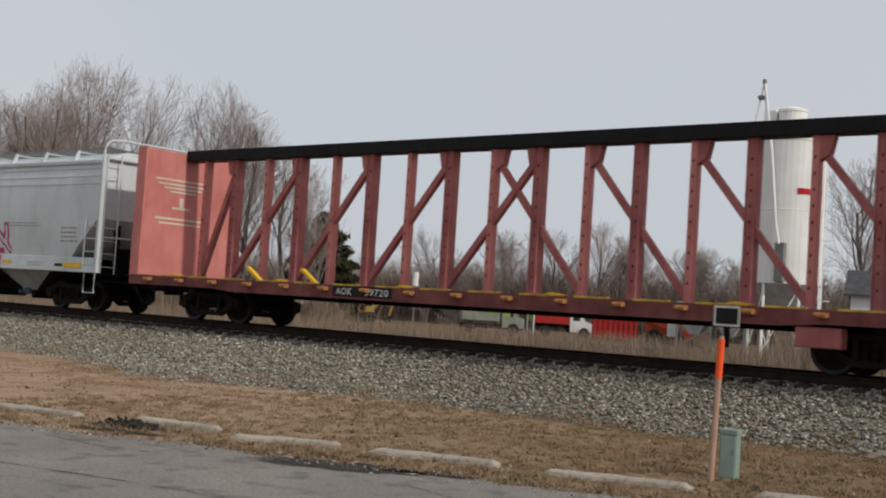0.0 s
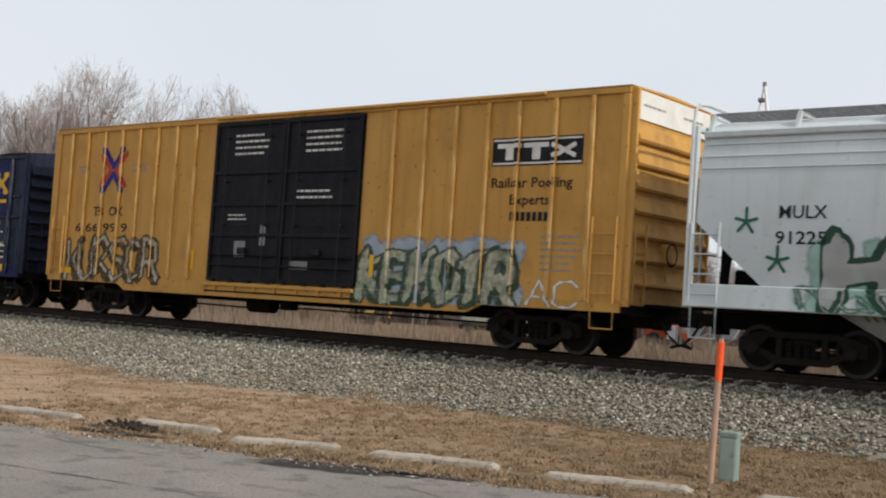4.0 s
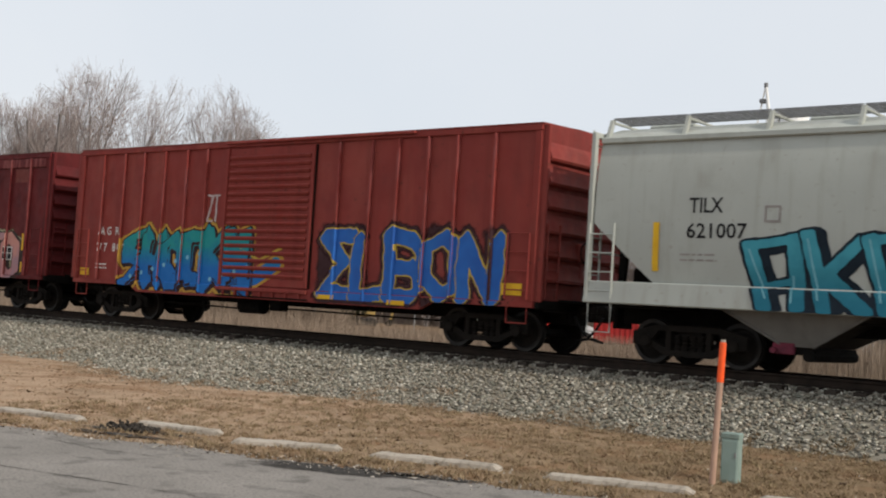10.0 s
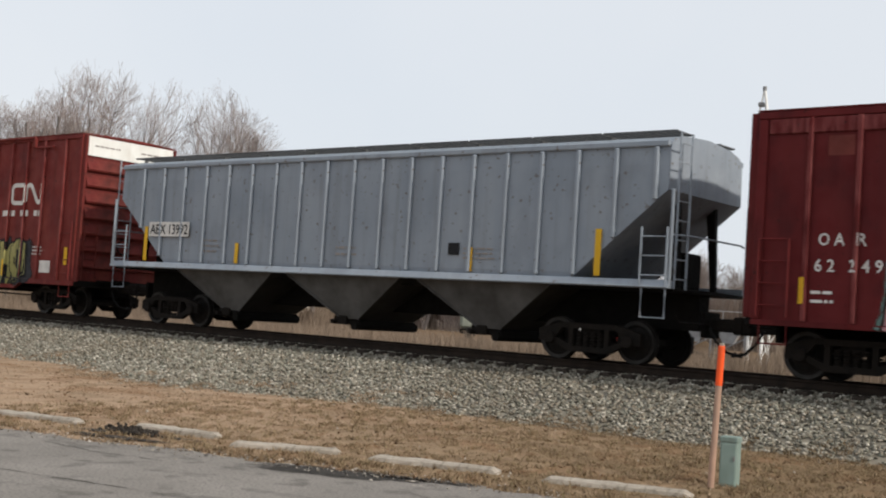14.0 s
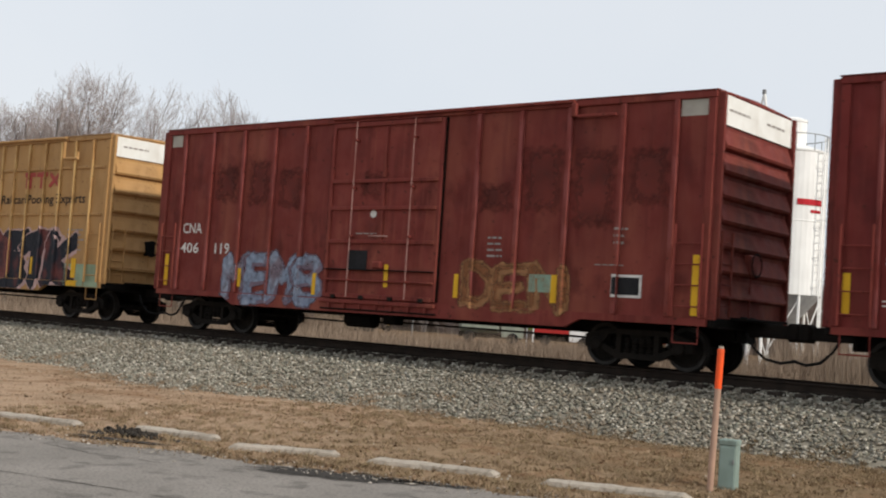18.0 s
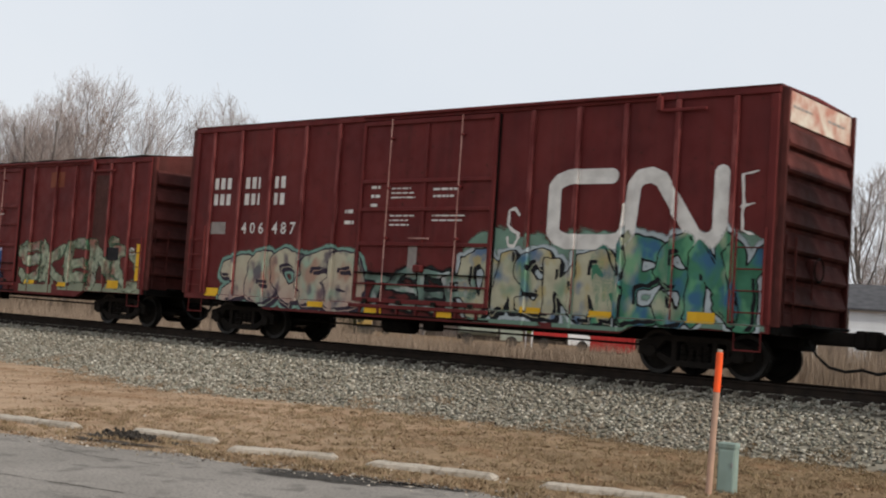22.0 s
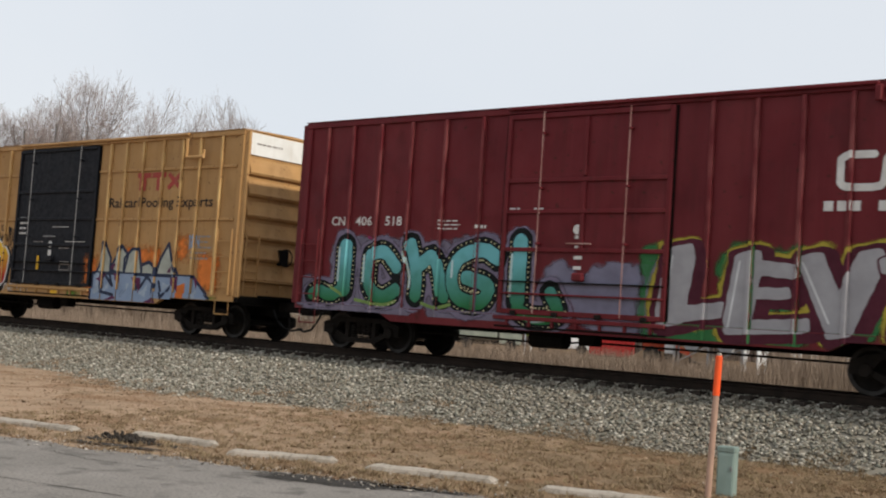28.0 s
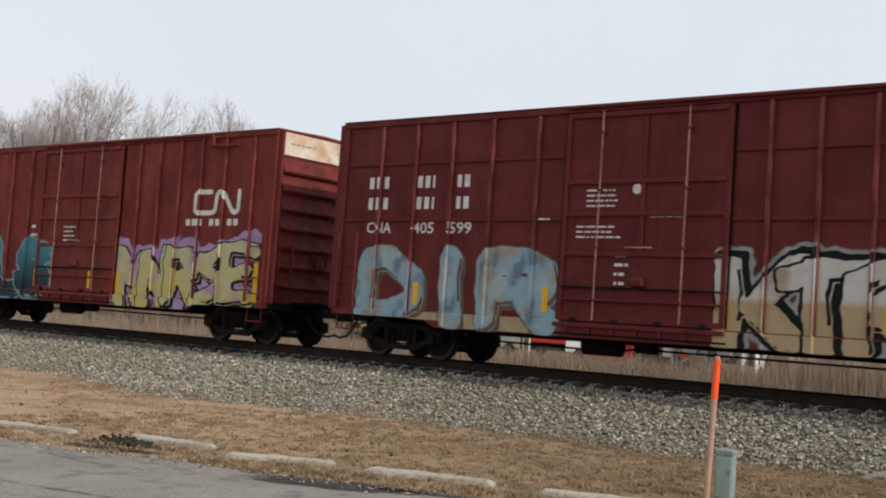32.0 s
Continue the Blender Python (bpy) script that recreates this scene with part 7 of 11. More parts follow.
    spray("kUrSoR", -18.2, -14.0, 0.95, 2.15, car, wall, paintmat("bone_spray", (0.46, 0.42, 0.33)), paintmat("soft_black_line", (0.05, 0.045, 0.04)), None, None, fat=0.13, edge=0.05, wild=0.16, seed=8, spikes=0.9, drop=(-0.10, -0.05), busy=(paintmat("tan_scuff", (0.40, 0.25, 0.10)),), label="black and bone graffiti", faded=True)
    yellow_tabs(car, wall, [(12.6, 1.35, 0.13, 0.5), (6.4, 1.35, 0.13, 0.5), (18.1, 1.1, 0.4, 0.16)])


def navy_box():
    L = 15.57
    spec = dict(X=81.01, chalk=(0.13, 0.14, 0.15), L=L, H=4.57, paint=M_BLUE, sill=(0.72, 1.02), truck=1.6, gap=(1.6, 1.37), ribs=[0.75, 1.92, 3.04, 4.11, 5.10, 5.9] + [10.48, 11.58, 12.80, 13.92, 15.0],
                doors=[(6.37, 9.61)], door_style="csx", peak=0.22, bulge=0.025, ridges=8, stringers=(2.68, 3.30), roof=M_UNDER, rod=M_GALV, rib_w=0.06,
                label="dirty navy blue boxcar with yellow letter blocks and graffiti")
    car, wall = boxcar(spec)
    fresh = paintmat("fresh_navy", (0.010, 0.016, 0.085))
    decal("repaint_panel", [rect(-4.05, -3.1, 2.72, 4.38), rect(-2.98, -1.98, 2.72, 4.38), rect(-1.86, -0.82, 2.72, 4.38), rect(-14.93, -12.88, 1.3, 2.72), rect(-15.45, -0.12, 0.92, 1.27)], fresh, car, wall, 1)
    for x, shape in ((-3.86, ["98 79 39 07 03 31 71 92"]), (-2.78, ["98 79 39 08 16 84 92 71 31 02"]), (-1.66, ["09 91", "01 99", "09 29", "79 99", "01 21", "71 91"])):
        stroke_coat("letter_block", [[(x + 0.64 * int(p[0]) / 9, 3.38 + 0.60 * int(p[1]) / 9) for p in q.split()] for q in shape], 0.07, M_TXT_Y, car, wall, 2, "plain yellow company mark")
        decal("letter_underline", [rect(x - 0.05, x + 0.66, 3.12, 3.23)], M_TXT_Y, car, wall, 2)
    marks(car, wall, [("1 3 7", 14.84, 1.92, 0.30, M_TXT_Y, 0.70), ("6 7 7", 13.70, 1.92, 0.30, M_TXT_Y, 0.76)])
    marks(car, wall, [("C S", 14.76, 2.35, 0.30, M_TXT_Y, 0.48), ("X T", 13.58, 2.35, 0.30, M_TXT_Y, 0.52)])
    decal("small_print", bars(-11.3, -10.8, 3.0, 3.35, 3, 2) + bars(-8.9, -8.4, 3.3, 3.45, 1, 3) + bars(-7.9, -7.3, 3.3, 3.45, 1, 4), M_TXT_Y, car, wall, 2)
    decal("small_print", bars(-10.4, -10.0, 2.4, 2.9, 4, 5) + bars(-7.6, -7.1, 2.0, 2.2, 2, 6) + bars(-1.7, -1.1, 2.45, 2.55, 1, 8) + bars(-1.6, -0.9, 2.2, 2.3, 1, 7), M_TXT_W, car, wall, 3)
    pinkw = paintmat("pale_pink_spray", (0.58, 0.50, 0.56), (0.50, 0.46, 0.54))
    spray("EDDZs", -6.5, -2.7, 1.10, 2.0, car, wall, pinkw, paintmat("deep_navy_line", (0.01, 0.012, 0.03)), None, paintmat("leaf_green_spray", (0.16, 0.34, 0.18)), fat=0.27, edge=0.035, wild=0.14, seed=12, spikes=0.8, lean=0.2, drop=(0.07, -0.05), busy=(paintmat("ash_lilac_patch", (0.40, 0.36, 0.44)),), label="pale pink graffiti with green clouds")
    spray("eDnP", -12.9, -9.6, 1.14, 2.0, car, wall, paintmat("cream_spray", (0.50, 0.48, 0.35)), paintmat("deep_navy_line", (0.01, 0.012, 0.03)), None, paintmat("mint_lime_spray", (0.30, 0.42, 0.22)), fat=0.27, edge=0.04, wild=0.16, seed=14, spikes=0.5, drop=(0.08, -0.04), busy=(paintmat("fresh_navy", (0.010, 0.016, 0.085)), paintmat("pale_lime_spray", (0.32, 0.42, 0.2))), label="cream and lime graffiti")
    spray("ENEB", -9.4, -6.4, 1.1, 1.6, car, wall, paintmat("lime_scribble", (0.38, 0.38, 0.06)), K_LINE, fat=0.06, edge=0.01, wild=0.2, seed=17)
    spray("K", -1.9, -1.0, 0.95, 1.9, car, wall, paintmat("mint_white_spray", (0.5, 0.6, 0.5)), paintmat("olive_line", (0.16, 0.22, 0.06)), fat=0.10, seed=19)
    decal("placard", [rect(-1.45, -0.85, 1.45, 1.85)], M_TXT_W, car, wall, 4)
    decal("placard", [rect(-1.40, -1.17, 1.50, 1.63), rect(-1.13, -0.90, 1.50, 1.63), rect(-1.40, -1.17, 1.67, 1.80), rect(-1.13, -0.90, 1.67, 1.80)], M_TXT_K, car, wall, 5)
    yellow_tabs(car, wall, [(14.45, 1.06, 0.45, 0.18), (12.5, 0.86, 0.5, 0.11), (10.25, 0.83, 0.55, 0.11), (8.1, 0.83, 0.5, 0.11), (5.8, 0.83, 0.5, 0.11), (3.1, 0.83, 0.5, 0.11), (1.15, 1.06, 0.55, 0.2)])


def louvre_box():
    L = 15.78
    spec = dict(X=42.79, L=L, H=4.60, paint=M_RED_BRIGHT, sill=(0.74, 1.02), truck=1.6, gap=(1.16, 1.62), ribs=[1.15, 2.15, 2.95, 3.8, 4.6, 5.6] + [10.3, 11.1, 12.0, 12.9, 13.75, 14.7],
                doors=[(6.39, 9.53)], door_style="louvre", ridges=6, rib_w=0.035, label="oxide red boxcar with louvred door and blue graffiti", peak=0.08, slide=1)
    car, wall = boxcar(spec)
    marks(car, wall, [("A G  R", 14.70, 2.25, 0.22, M_TXT_W, 0.86), ("7 7   8 0 2", 14.72, 1.80, 0.22, M_TXT_W, 1.2)])
    gold = paintmat("gold_line", (0.52, 0.36, 0.06))
    blue = paintmat("royal_blue_spray", (0.025, 0.10, 0.36), (0.03, 0.14, 0.46))
    haze("spray_shadow", "ELBON", -6.0, -0.95, 0.82, 2.42, 0.27, paintmat("smoky_black_spray", (0.05, 0.02, 0.022)), car, wall)
    spray("3LBoN", -6.0, -0.9, 0.90, 2.46, car, wall, blue, gold, None, None, fat=0.155, edge=0.03, wild=0.09, seed=21, spikes=0.3, inner=False, aura=paintmat("smoky_black_spray", (0.03, 0.016, 0.018)), busy=(paintmat("azure_patch", (0.03, 0.14, 0.42)),), label="royal blue graffiti letters with gold outline")
    teal_blue = paintmat("azure_to_teal_spray", (0.018, 0.14, 0.42), grad=(1.45, 2.0, (0.02, 0.25, 0.25)))
    spray("sHocKM", -13.5, -8.5, 0.86, 2.40, car, wall, teal_blue, paintmat("dark_brown_line", (0.035, 0.018, 0.02)), None, None, fat=0.27, edge=0.04, wild=0.16, seed=25, spikes=0.8, drop=(0.05, -0.05), aura=paintmat("mustard_spray", (0.5, 0.28, 0.05)), label="azure and teal graffiti with mustard halo")
    stroke_coat("graffiti_outline", [[(-8.9, 1.05), (-8.2, 1.25), (-7.45, 1.62)]], 0.24, paintmat("mustard_spray", (0.5, 0.28, 0.05)), car, wall, 1)
    stroke_coat("graffiti_letter", [[(-8.9, 1.05), (-8.2, 1.25), (-7.5, 1.60)]], 0.17, teal_blue, car, wall, 2)
    for k in range(11):
        q = (-13.2 + 0.47 * k, 1.15 + 0.75 * ((k * 0.381966 * 3) % 1))
        decal("paint_dot", [[(q[0] + 0.06 * math.cos(a * 0.5236), q[1] + 0.06 * math.sin(a * 0.5236)) for a in range(12)]], paintmat("pale_sky_spray", (0.2, 0.45, 0.6)), car, wall, 4)
    spray("V", -8.9, -7.2, 1.65, 2.0, car, wall, gold, gold, fat=0.12, edge=0.01, seed=4)
    spray("ZT", -10.2, -9.75, 2.6, 3.3, car, wall, paintmat("faded_white_spray", (0.5, 0.4, 0.38)), M_RED_BRIGHT, fat=0.14, edge=0.0, seed=6)
    decal("small_print", bars(-9.3, -8.7, 2.72, 2.84, 1, 1) + bars(-14.7, -14.3, 1.3, 1.5, 2, 2), M_TXT_W, car, wall, 2)
    yellow_tabs(car, wall, [(15.3, 1.12, 0.42, 0.2), (0.55, 1.14, 0.5, 0.24), (5.75, 0.84, 0.5, 0.1), (3.6, 0.80, 0.5, 0.1)])


GRID = "0123456789abcdefghijklmnopqrstuvwxyz"


def rounded(pts):
    """A soft curve through the turns of a stroke."""
    if len(pts) < 3:
        return pts
    out = []
    q = [pts[0]] + pts + [pts[-1]]
    for a, b, c, d in zip(q, q[1:], q[2:], q[3:]):
        for k in range(4):
            t = k / 4
            out.append(tuple(0.5 * (2 * b[i] + (c[i] - a[i]) * t + (2 * a[i] - 5 * b[i] + 4 * c[i] - d[i]) * t * t + (3 * b[i] - a[i] - 3 * c[i] + d[i]) * t ** 3) for i in (0, 1)))
    return out + [pts[-1]]


def on_grid(run, x0, x1, z0, z1, soft=True):
    pts = [(x0 + (x1 - x0) * GRID.index(p[0]) / 35, z0 + (z1 - z0) * GRID.index(p[1]) / 20) for p in run.split()]
    return rounded(pts) if soft else pts


def mural(strokes, x0, x1, z0, z1, car, wall, fill, line, edge=0.05, aura=None, reach=0.14, back=None, soft=True, label="", seed=1, inlay=None):
    """A piece painted letter by letter; each stroke is a path on a grid of 36 by 21 and its half width."""
    g = 0.03
    X, Z = np.meshgrid(np.arange(x0 - 0.5, min(x1 + 0.5, -0.02), g), np.arange(z0 - 0.25, z1 + 0.5, g), indexing="ij")
    letters = []
    for word in strokes:
        f = np.full(X.shape, 9.0)
        for run, half in word:
            f = np.minimum(f, seg_distance(X, Z, on_grid(run, x0, x1, z0, z1, soft), None if soft else 0.2) - half)
        letters.append(f + 0.008 * np.sin(X * 21 + seed) * np.sin(Z * 17 + seed))
    whole = np.minimum.reduce(letters)
    if aura:
        coat("graffiti_halo", X, Z, whole + 0.05 * np.sin(X * 4.3 + seed) * np.sin(Z * 5.1), edge + reach, aura, car, wall, 1.5, soft=0.12)
    if back:
        coat("graffiti_shadow", X, Z, np.minimum(moved(whole, 4, -2), moved(whole, 2, -1)), edge + 0.02, back, car, wall, 2)
    coat("graffiti_outline", X, Z, whole, edge, line, car, wall, 2.5)
    if inlay:
        # counters between the strokes, closed from both sides
        left, right = np.minimum.accumulate(whole, 0), np.minimum.accumulate(whole[::-1], 0)[::-1]
        low, high = np.minimum.accumulate(whole, 1), np.minimum.accumulate(whole[:, ::-1], 1)[:, ::-1]
        ob = coat("graffiti_inlay", X, Z, np.maximum.reduce([left, right, low, high, 0.02 - whole]), 0.0, inlay, car, wall, 3)
        if ob:
            ob["kind"] = "stuff"
    for k, f in enumerate(letters):
        for other in letters[k + 1:]:
            f = np.maximum(f, 0.03 - other)
        coat("graffiti_letter", X, Z, f, 0.0, fill, car, wall, 4, label)
    return X, Z, letters, whole


def dotted(strokes, x0, x1, z0, z1, off, step, size, mat, car, wall, layer):
    """Rows of small dots along both rims of the strokes."""
    out = []
    paths = [(on_grid(run, x0, x1, z0, z1), half) for word in strokes for run, half in word]
    for pts, half in paths:
        for way in (-1, 1):
            gone = 0.0
            for a, b in zip(pts, pts[1:]):
                d = math.dist(a, b) or 1e-6
                nx, nz = -(b[1] - a[1]) / d * way * (half + off), (b[0] - a[0]) / d * way * (half + off)
                while gone < d:
                    x, z = a[0] + (b[0] - a[0]) * gone / d + nx, a[1] + (b[1] - a[1]) * gone / d + nz
                    gone += step
                    near = min(min(math.dist((x, z), p) for p in q) - h for q, h in paths)
                    if near > off * 0.4:
                        out.append([(x + size * math.cos(k * 1.0472), z + size * math.sin(k * 1.0472)) for k in range(6)])
                gone -= d
    return decal("graffiti_dots", out, mat, car, wall, layer)


def haze(name, word, x0, x1, z0, z1, reach, mat, car, wall):
    """A soft-edged wash of colour round the letters of a word."""
    gx, gz = np.arange(x0 - 0.3, min(x1 + 0.3, -0.05), 0.035), np.arange(max(z0 - 0.1, 0.74), z1 + 0.7, 0.035)
    X, Z = np.meshgrid(gx, gz, indexing="ij")
    fld = np.full(X.shape, 9.0)
    for q in spray_points(word, x0, x1, z0, z1):
        fld = np.minimum(fld, seg_distance(X, Z, q))
    fld += 0.07 * np.sin(X * 5.1) * np.sin(Z * 6.3 + X) + 0.03 * np.sin(X * 17) * np.sin(Z * 15)
    return coat(name, X, Z, fld, reach + 0.06, mat, car, wall, 1, soft=0.2)


def smudge(name, x0, x1, z0, z1, mat, car, wall):
    """An uneven worn patch that fades out into the paint round it."""
    X, Z = np.meshgrid(np.arange(x0 - 0.2, x1 + 0.2, 0.05), np.arange(z0 - 0.2, z1 + 0.2, 0.05), indexing="ij")
    dx, dz = np.abs(X - (x0 + x1) / 2) - (x1 - x0) / 2, np.abs(Z - (z0 + z1) / 2) - (z1 - z0) / 2
    return coat(name, X, Z, np.maximum(dx, dz), 0.15, mat, car, wall, 1, "", 0.4, 0.75)


def spray_points(word, x0, x1, z0, z1):
    cell, out = (x1 - x0) / len(word), []
    for i, ch in enumerate(word):
        for run in SKEL[ch].split("/"):
            out.append([(x0 + cell * (i + 0.12 + 0.76 * int(p[0]) / 4), z0 + 0.15 + (z1 - z0 - 0.3) * int(p[1]) / 6) for p in run.split()])
    return out


M_OXIDE = surface("deep_oxide_paint", (0.122, 0.0155, 0.016), (0.082, 0.011, 0.012), streak=0.4, streak_colour=(0.052, 0.012, 0.011), scale=0.8, rough=0.6, fade=((0.12, 0.022, 0.02), 0.4, (0.05, 0.008, 0.009), 0.55, (0.03, 0.012, 0.01)))


def oxide_box():
    L = 15.64
    spec = dict(X=25.39, L=L, H=4.62, paint=M_OXIDE, sill=(0.74, 1.0), truck=1.6, gap=(1.62, 1.6), ribs=[1.0, 2.05, 2.95, 3.85, 4.7, 5.5] + [10.4, 11.3, 12.15, 13.0, 13.85, 14.7],
                doors=[(6.28, 9.45)], door_style="panel", ridges=7, rib_w=0.04, peak=0.16, label="dark oxide boxcar with pink graffiti along its base")
    car, wall = boxcar(spec)
    for ua, ub in zip([0.16] + spec["ribs"], spec["ribs"] + [L - 0.16]):
        box("cap_strip", -ub + 0.03, -ua - 0.03, -HALF - 0.05, -HALF + 0.01, 4.22, 4.48, worn(M_OXIDE, (0.27, 0.085, 0.08)), car, 0.012)
    hatch = paintmat("orange_brown_patch", (0.17, 0.042, 0.034))
    decal("patch_panel", [rect(-14.4, -13.95, 3.82, 4.16), rect(-11.5, -10.95, 3.80, 4.16), rect(-5.2, -4.6, 3.78, 4.18), rect(-1.85, -1.1, 3.78, 4.18)], hatch, car, wall, 1)
    marks(car, wall, [("O A   R", 14.5, 2.30, 0.21, M_TXT_W, 0.82), ("6 2   2 4 9", 14.55, 1.86, 0.21, M_TXT_W, 1.15)])
    decal("small_print", bars(-9.2, -8.7, 3.0, 3.15, 1, 1) + bars(-8.2, -7.5, 2.6, 2.68, 1, 2) + bars(-14.6, -14.2, 1.3, 1.6, 2, 2), M_TXT_W, car, wall, 2)
    pink = paintmat("rose_spray", (0.42, 0.20, 0.20), grad=(1.0, 2.2, (0.52, 0.25, 0.20)))
    umber = paintmat("umber_line", (0.04, 0.028, 0.025))
    rose_word = [[("1i 00", 0.16), ("1i 4a", 0.13), ("4a 8j", 0.13), ("8j 90", 0.16)], [("cj c0", 0.17)], [("ej lj", 0.13), ("lj e1", 0.13), ("e1 m1", 0.14)], [("mj sj", 0.13), ("pj p0", 0.16)], [("vj yf y5 v1 t5 tf vj", 0.15)]]
    mural(rose_word, -6.25, -1.35, 0.86, 2.22, car, wall, blended(pink, (paintmat("dusty_rose_patch", (0.33, 0.15, 0.16)), paintmat("mauve_grey_patch", (0.30, 0.19, 0.22)))), umber, edge=0.045, aura=paintmat("olive_grey_spray", (0.30, 0.28, 0.17)), reach=0.10, back=umber, soft=False, label="rose pink block graffiti", seed=31)
    spray("SCY", -1.6, -0.95, 0.95, 1.9, car, wall, paintmat("beige_scribble", (0.4, 0.3, 0.22)), M_RED_DARK, fat=0.08, edge=0.0, seed=33, faded=True)
    hawk = [[("1i 00", 0.13), ("1i 4a", 0.11), ("4a 8j", 0.11), ("8j 81", 0.13)], [("a1 ej", 0.12), ("ej h1", 0.12), ("b7 g7", 0.08)], [("ij k0", 0.12), ("k0 mc", 0.10), ("mc o0", 0.10), ("o0 qj", 0.12)], [("sj s0", 0.13), ("s9 yj", 0.11), ("t9 z0", 0.12)]]
    mural(hawk, -13.2, -9.5, 0.86, 2.02, car, wall, blended(paintmat("mauve_spray", (0.42, 0.22, 0.24), grad=(0.9, 2.1, (0.43, 0.32, 0.25))), (paintmat("grape_patch", (0.22, 0.12, 0.17)), paintmat("sand_patch", (0.42, 0.33, 0.24)))), umber, edge=0.04, aura=paintmat("sea_teal_bit", (0.14, 0.22, 0.20)), reach=0.08, back=paintmat("lavender_grey_drop", (0.26, 0.17, 0.21)), soft=False, inlay=paintmat("charcoal_teal_inlay", (0.03, 0.04, 0.045)), label="mauve and sand block graffiti", seed=35)
    swirls("graffiti_swirl", -13.0, -9.7, 2.0, 2.4, 7, 0.03, paintmat("moss_tan_swirl", (0.22, 0.17, 0.09)), car, wall, 39)
    rings = []
    for cx in (-8.3, -7.0):
        rings += stroke_polys([(cx + 0.32 * math.cos(a * 0.5), 1.75 + 0.28 * math.sin(a * 0.5)) for a in range(0, 8)], 0.08)
    decal("graffiti_fill", rings, paintmat("aqua_spray", (0.20, 0.40, 0.40)), car, wall, 3)
    spray("NMS", -9.4, -6.4, 0.98, 1.5, car, wall, paintmat("dull_mauve", (0.22, 0.12, 0.11)), K_LINE, paintmat("tan_spray", (0.36, 0.24, 0.12)), None, fat=0.2, seed=37, wild=0.15, faded=True)
    decal("spray_cloud", bars(-14.4, -0.95, 0.76, 0.98, 1, 9), paintmat("lavender_grey", (0.30, 0.20, 0.24)), car, wall, 1)
    decal("placard", [rect(-2.2, -1.7, 1.45, 1.85)], M_TXT_W, car, wall, 5)
    decal("placard", [rect(-2.16, -1.97, 1.48, 1.64), rect(-1.93, -1.74, 1.48, 1.64), rect(-2.16, -1.97, 1.67, 1.82), rect(-1.93, -1.74, 1.67, 1.82)], M_TXT_K, car, wall, 6)
    yellow_tabs(car, wall, [(1.15, 1.75, 0.13, 0.5), (1.15, 1.1, 0.1, 0.3), (14.75, 1.3, 0.12, 0.45), (6.0, 1.3, 0.12, 0.4), (3.6, 1.25, 0.12, 0.45)])


# dark end paint: dirt, with the next car's shadow mixed into the tone
M_END_SHADE_GRIME = surface("sooty_end_paint", (0.12, 0.032, 0.027), (0.035, 0.013, 0.012), streak=0.45, streak_colour=(0.05, 0.02, 0.016), scale=0.9, rough=0.8)
M_ROD = surface("faded_rod_paint", (0.33, 0.20, 0.18), (0.16, 0.06, 0.05), scale=1.2, rough=0.7)
CN_RIBS = [0.80, 1.85, 2.75, 3.60, 4.45, 5.30] + [10.5, 11.5, 12.45, 13.35, 14.2, 15.0]


def cn_spec(X, gap, paint, label, H=5.20, **kw):
    d = dict(X=X, L=15.72, H=H, paint=paint, sill=(0.70, 1.0), truck=1.65, gap=gap, ribs=CN_RIBS, doors=[(6.05, 9.85)], door_style="cn", ridges=7, rib_w=0.04, band=M_WHITE, label=label, rod=M_ROD)
    d.update(kw)
    return d


def web_blocks(car, wall, u0, u1, z, h=0.17, mat=None):
    n = 9
    w = (u0 - u1) / n
    decal("name_bar", [rect(-u0 + w * i, -u0 + w * (i + 0.72), z, z + h) for i in range(n) if i not in (3, 6)], mat or M_TXT_W, car, wall, 2)


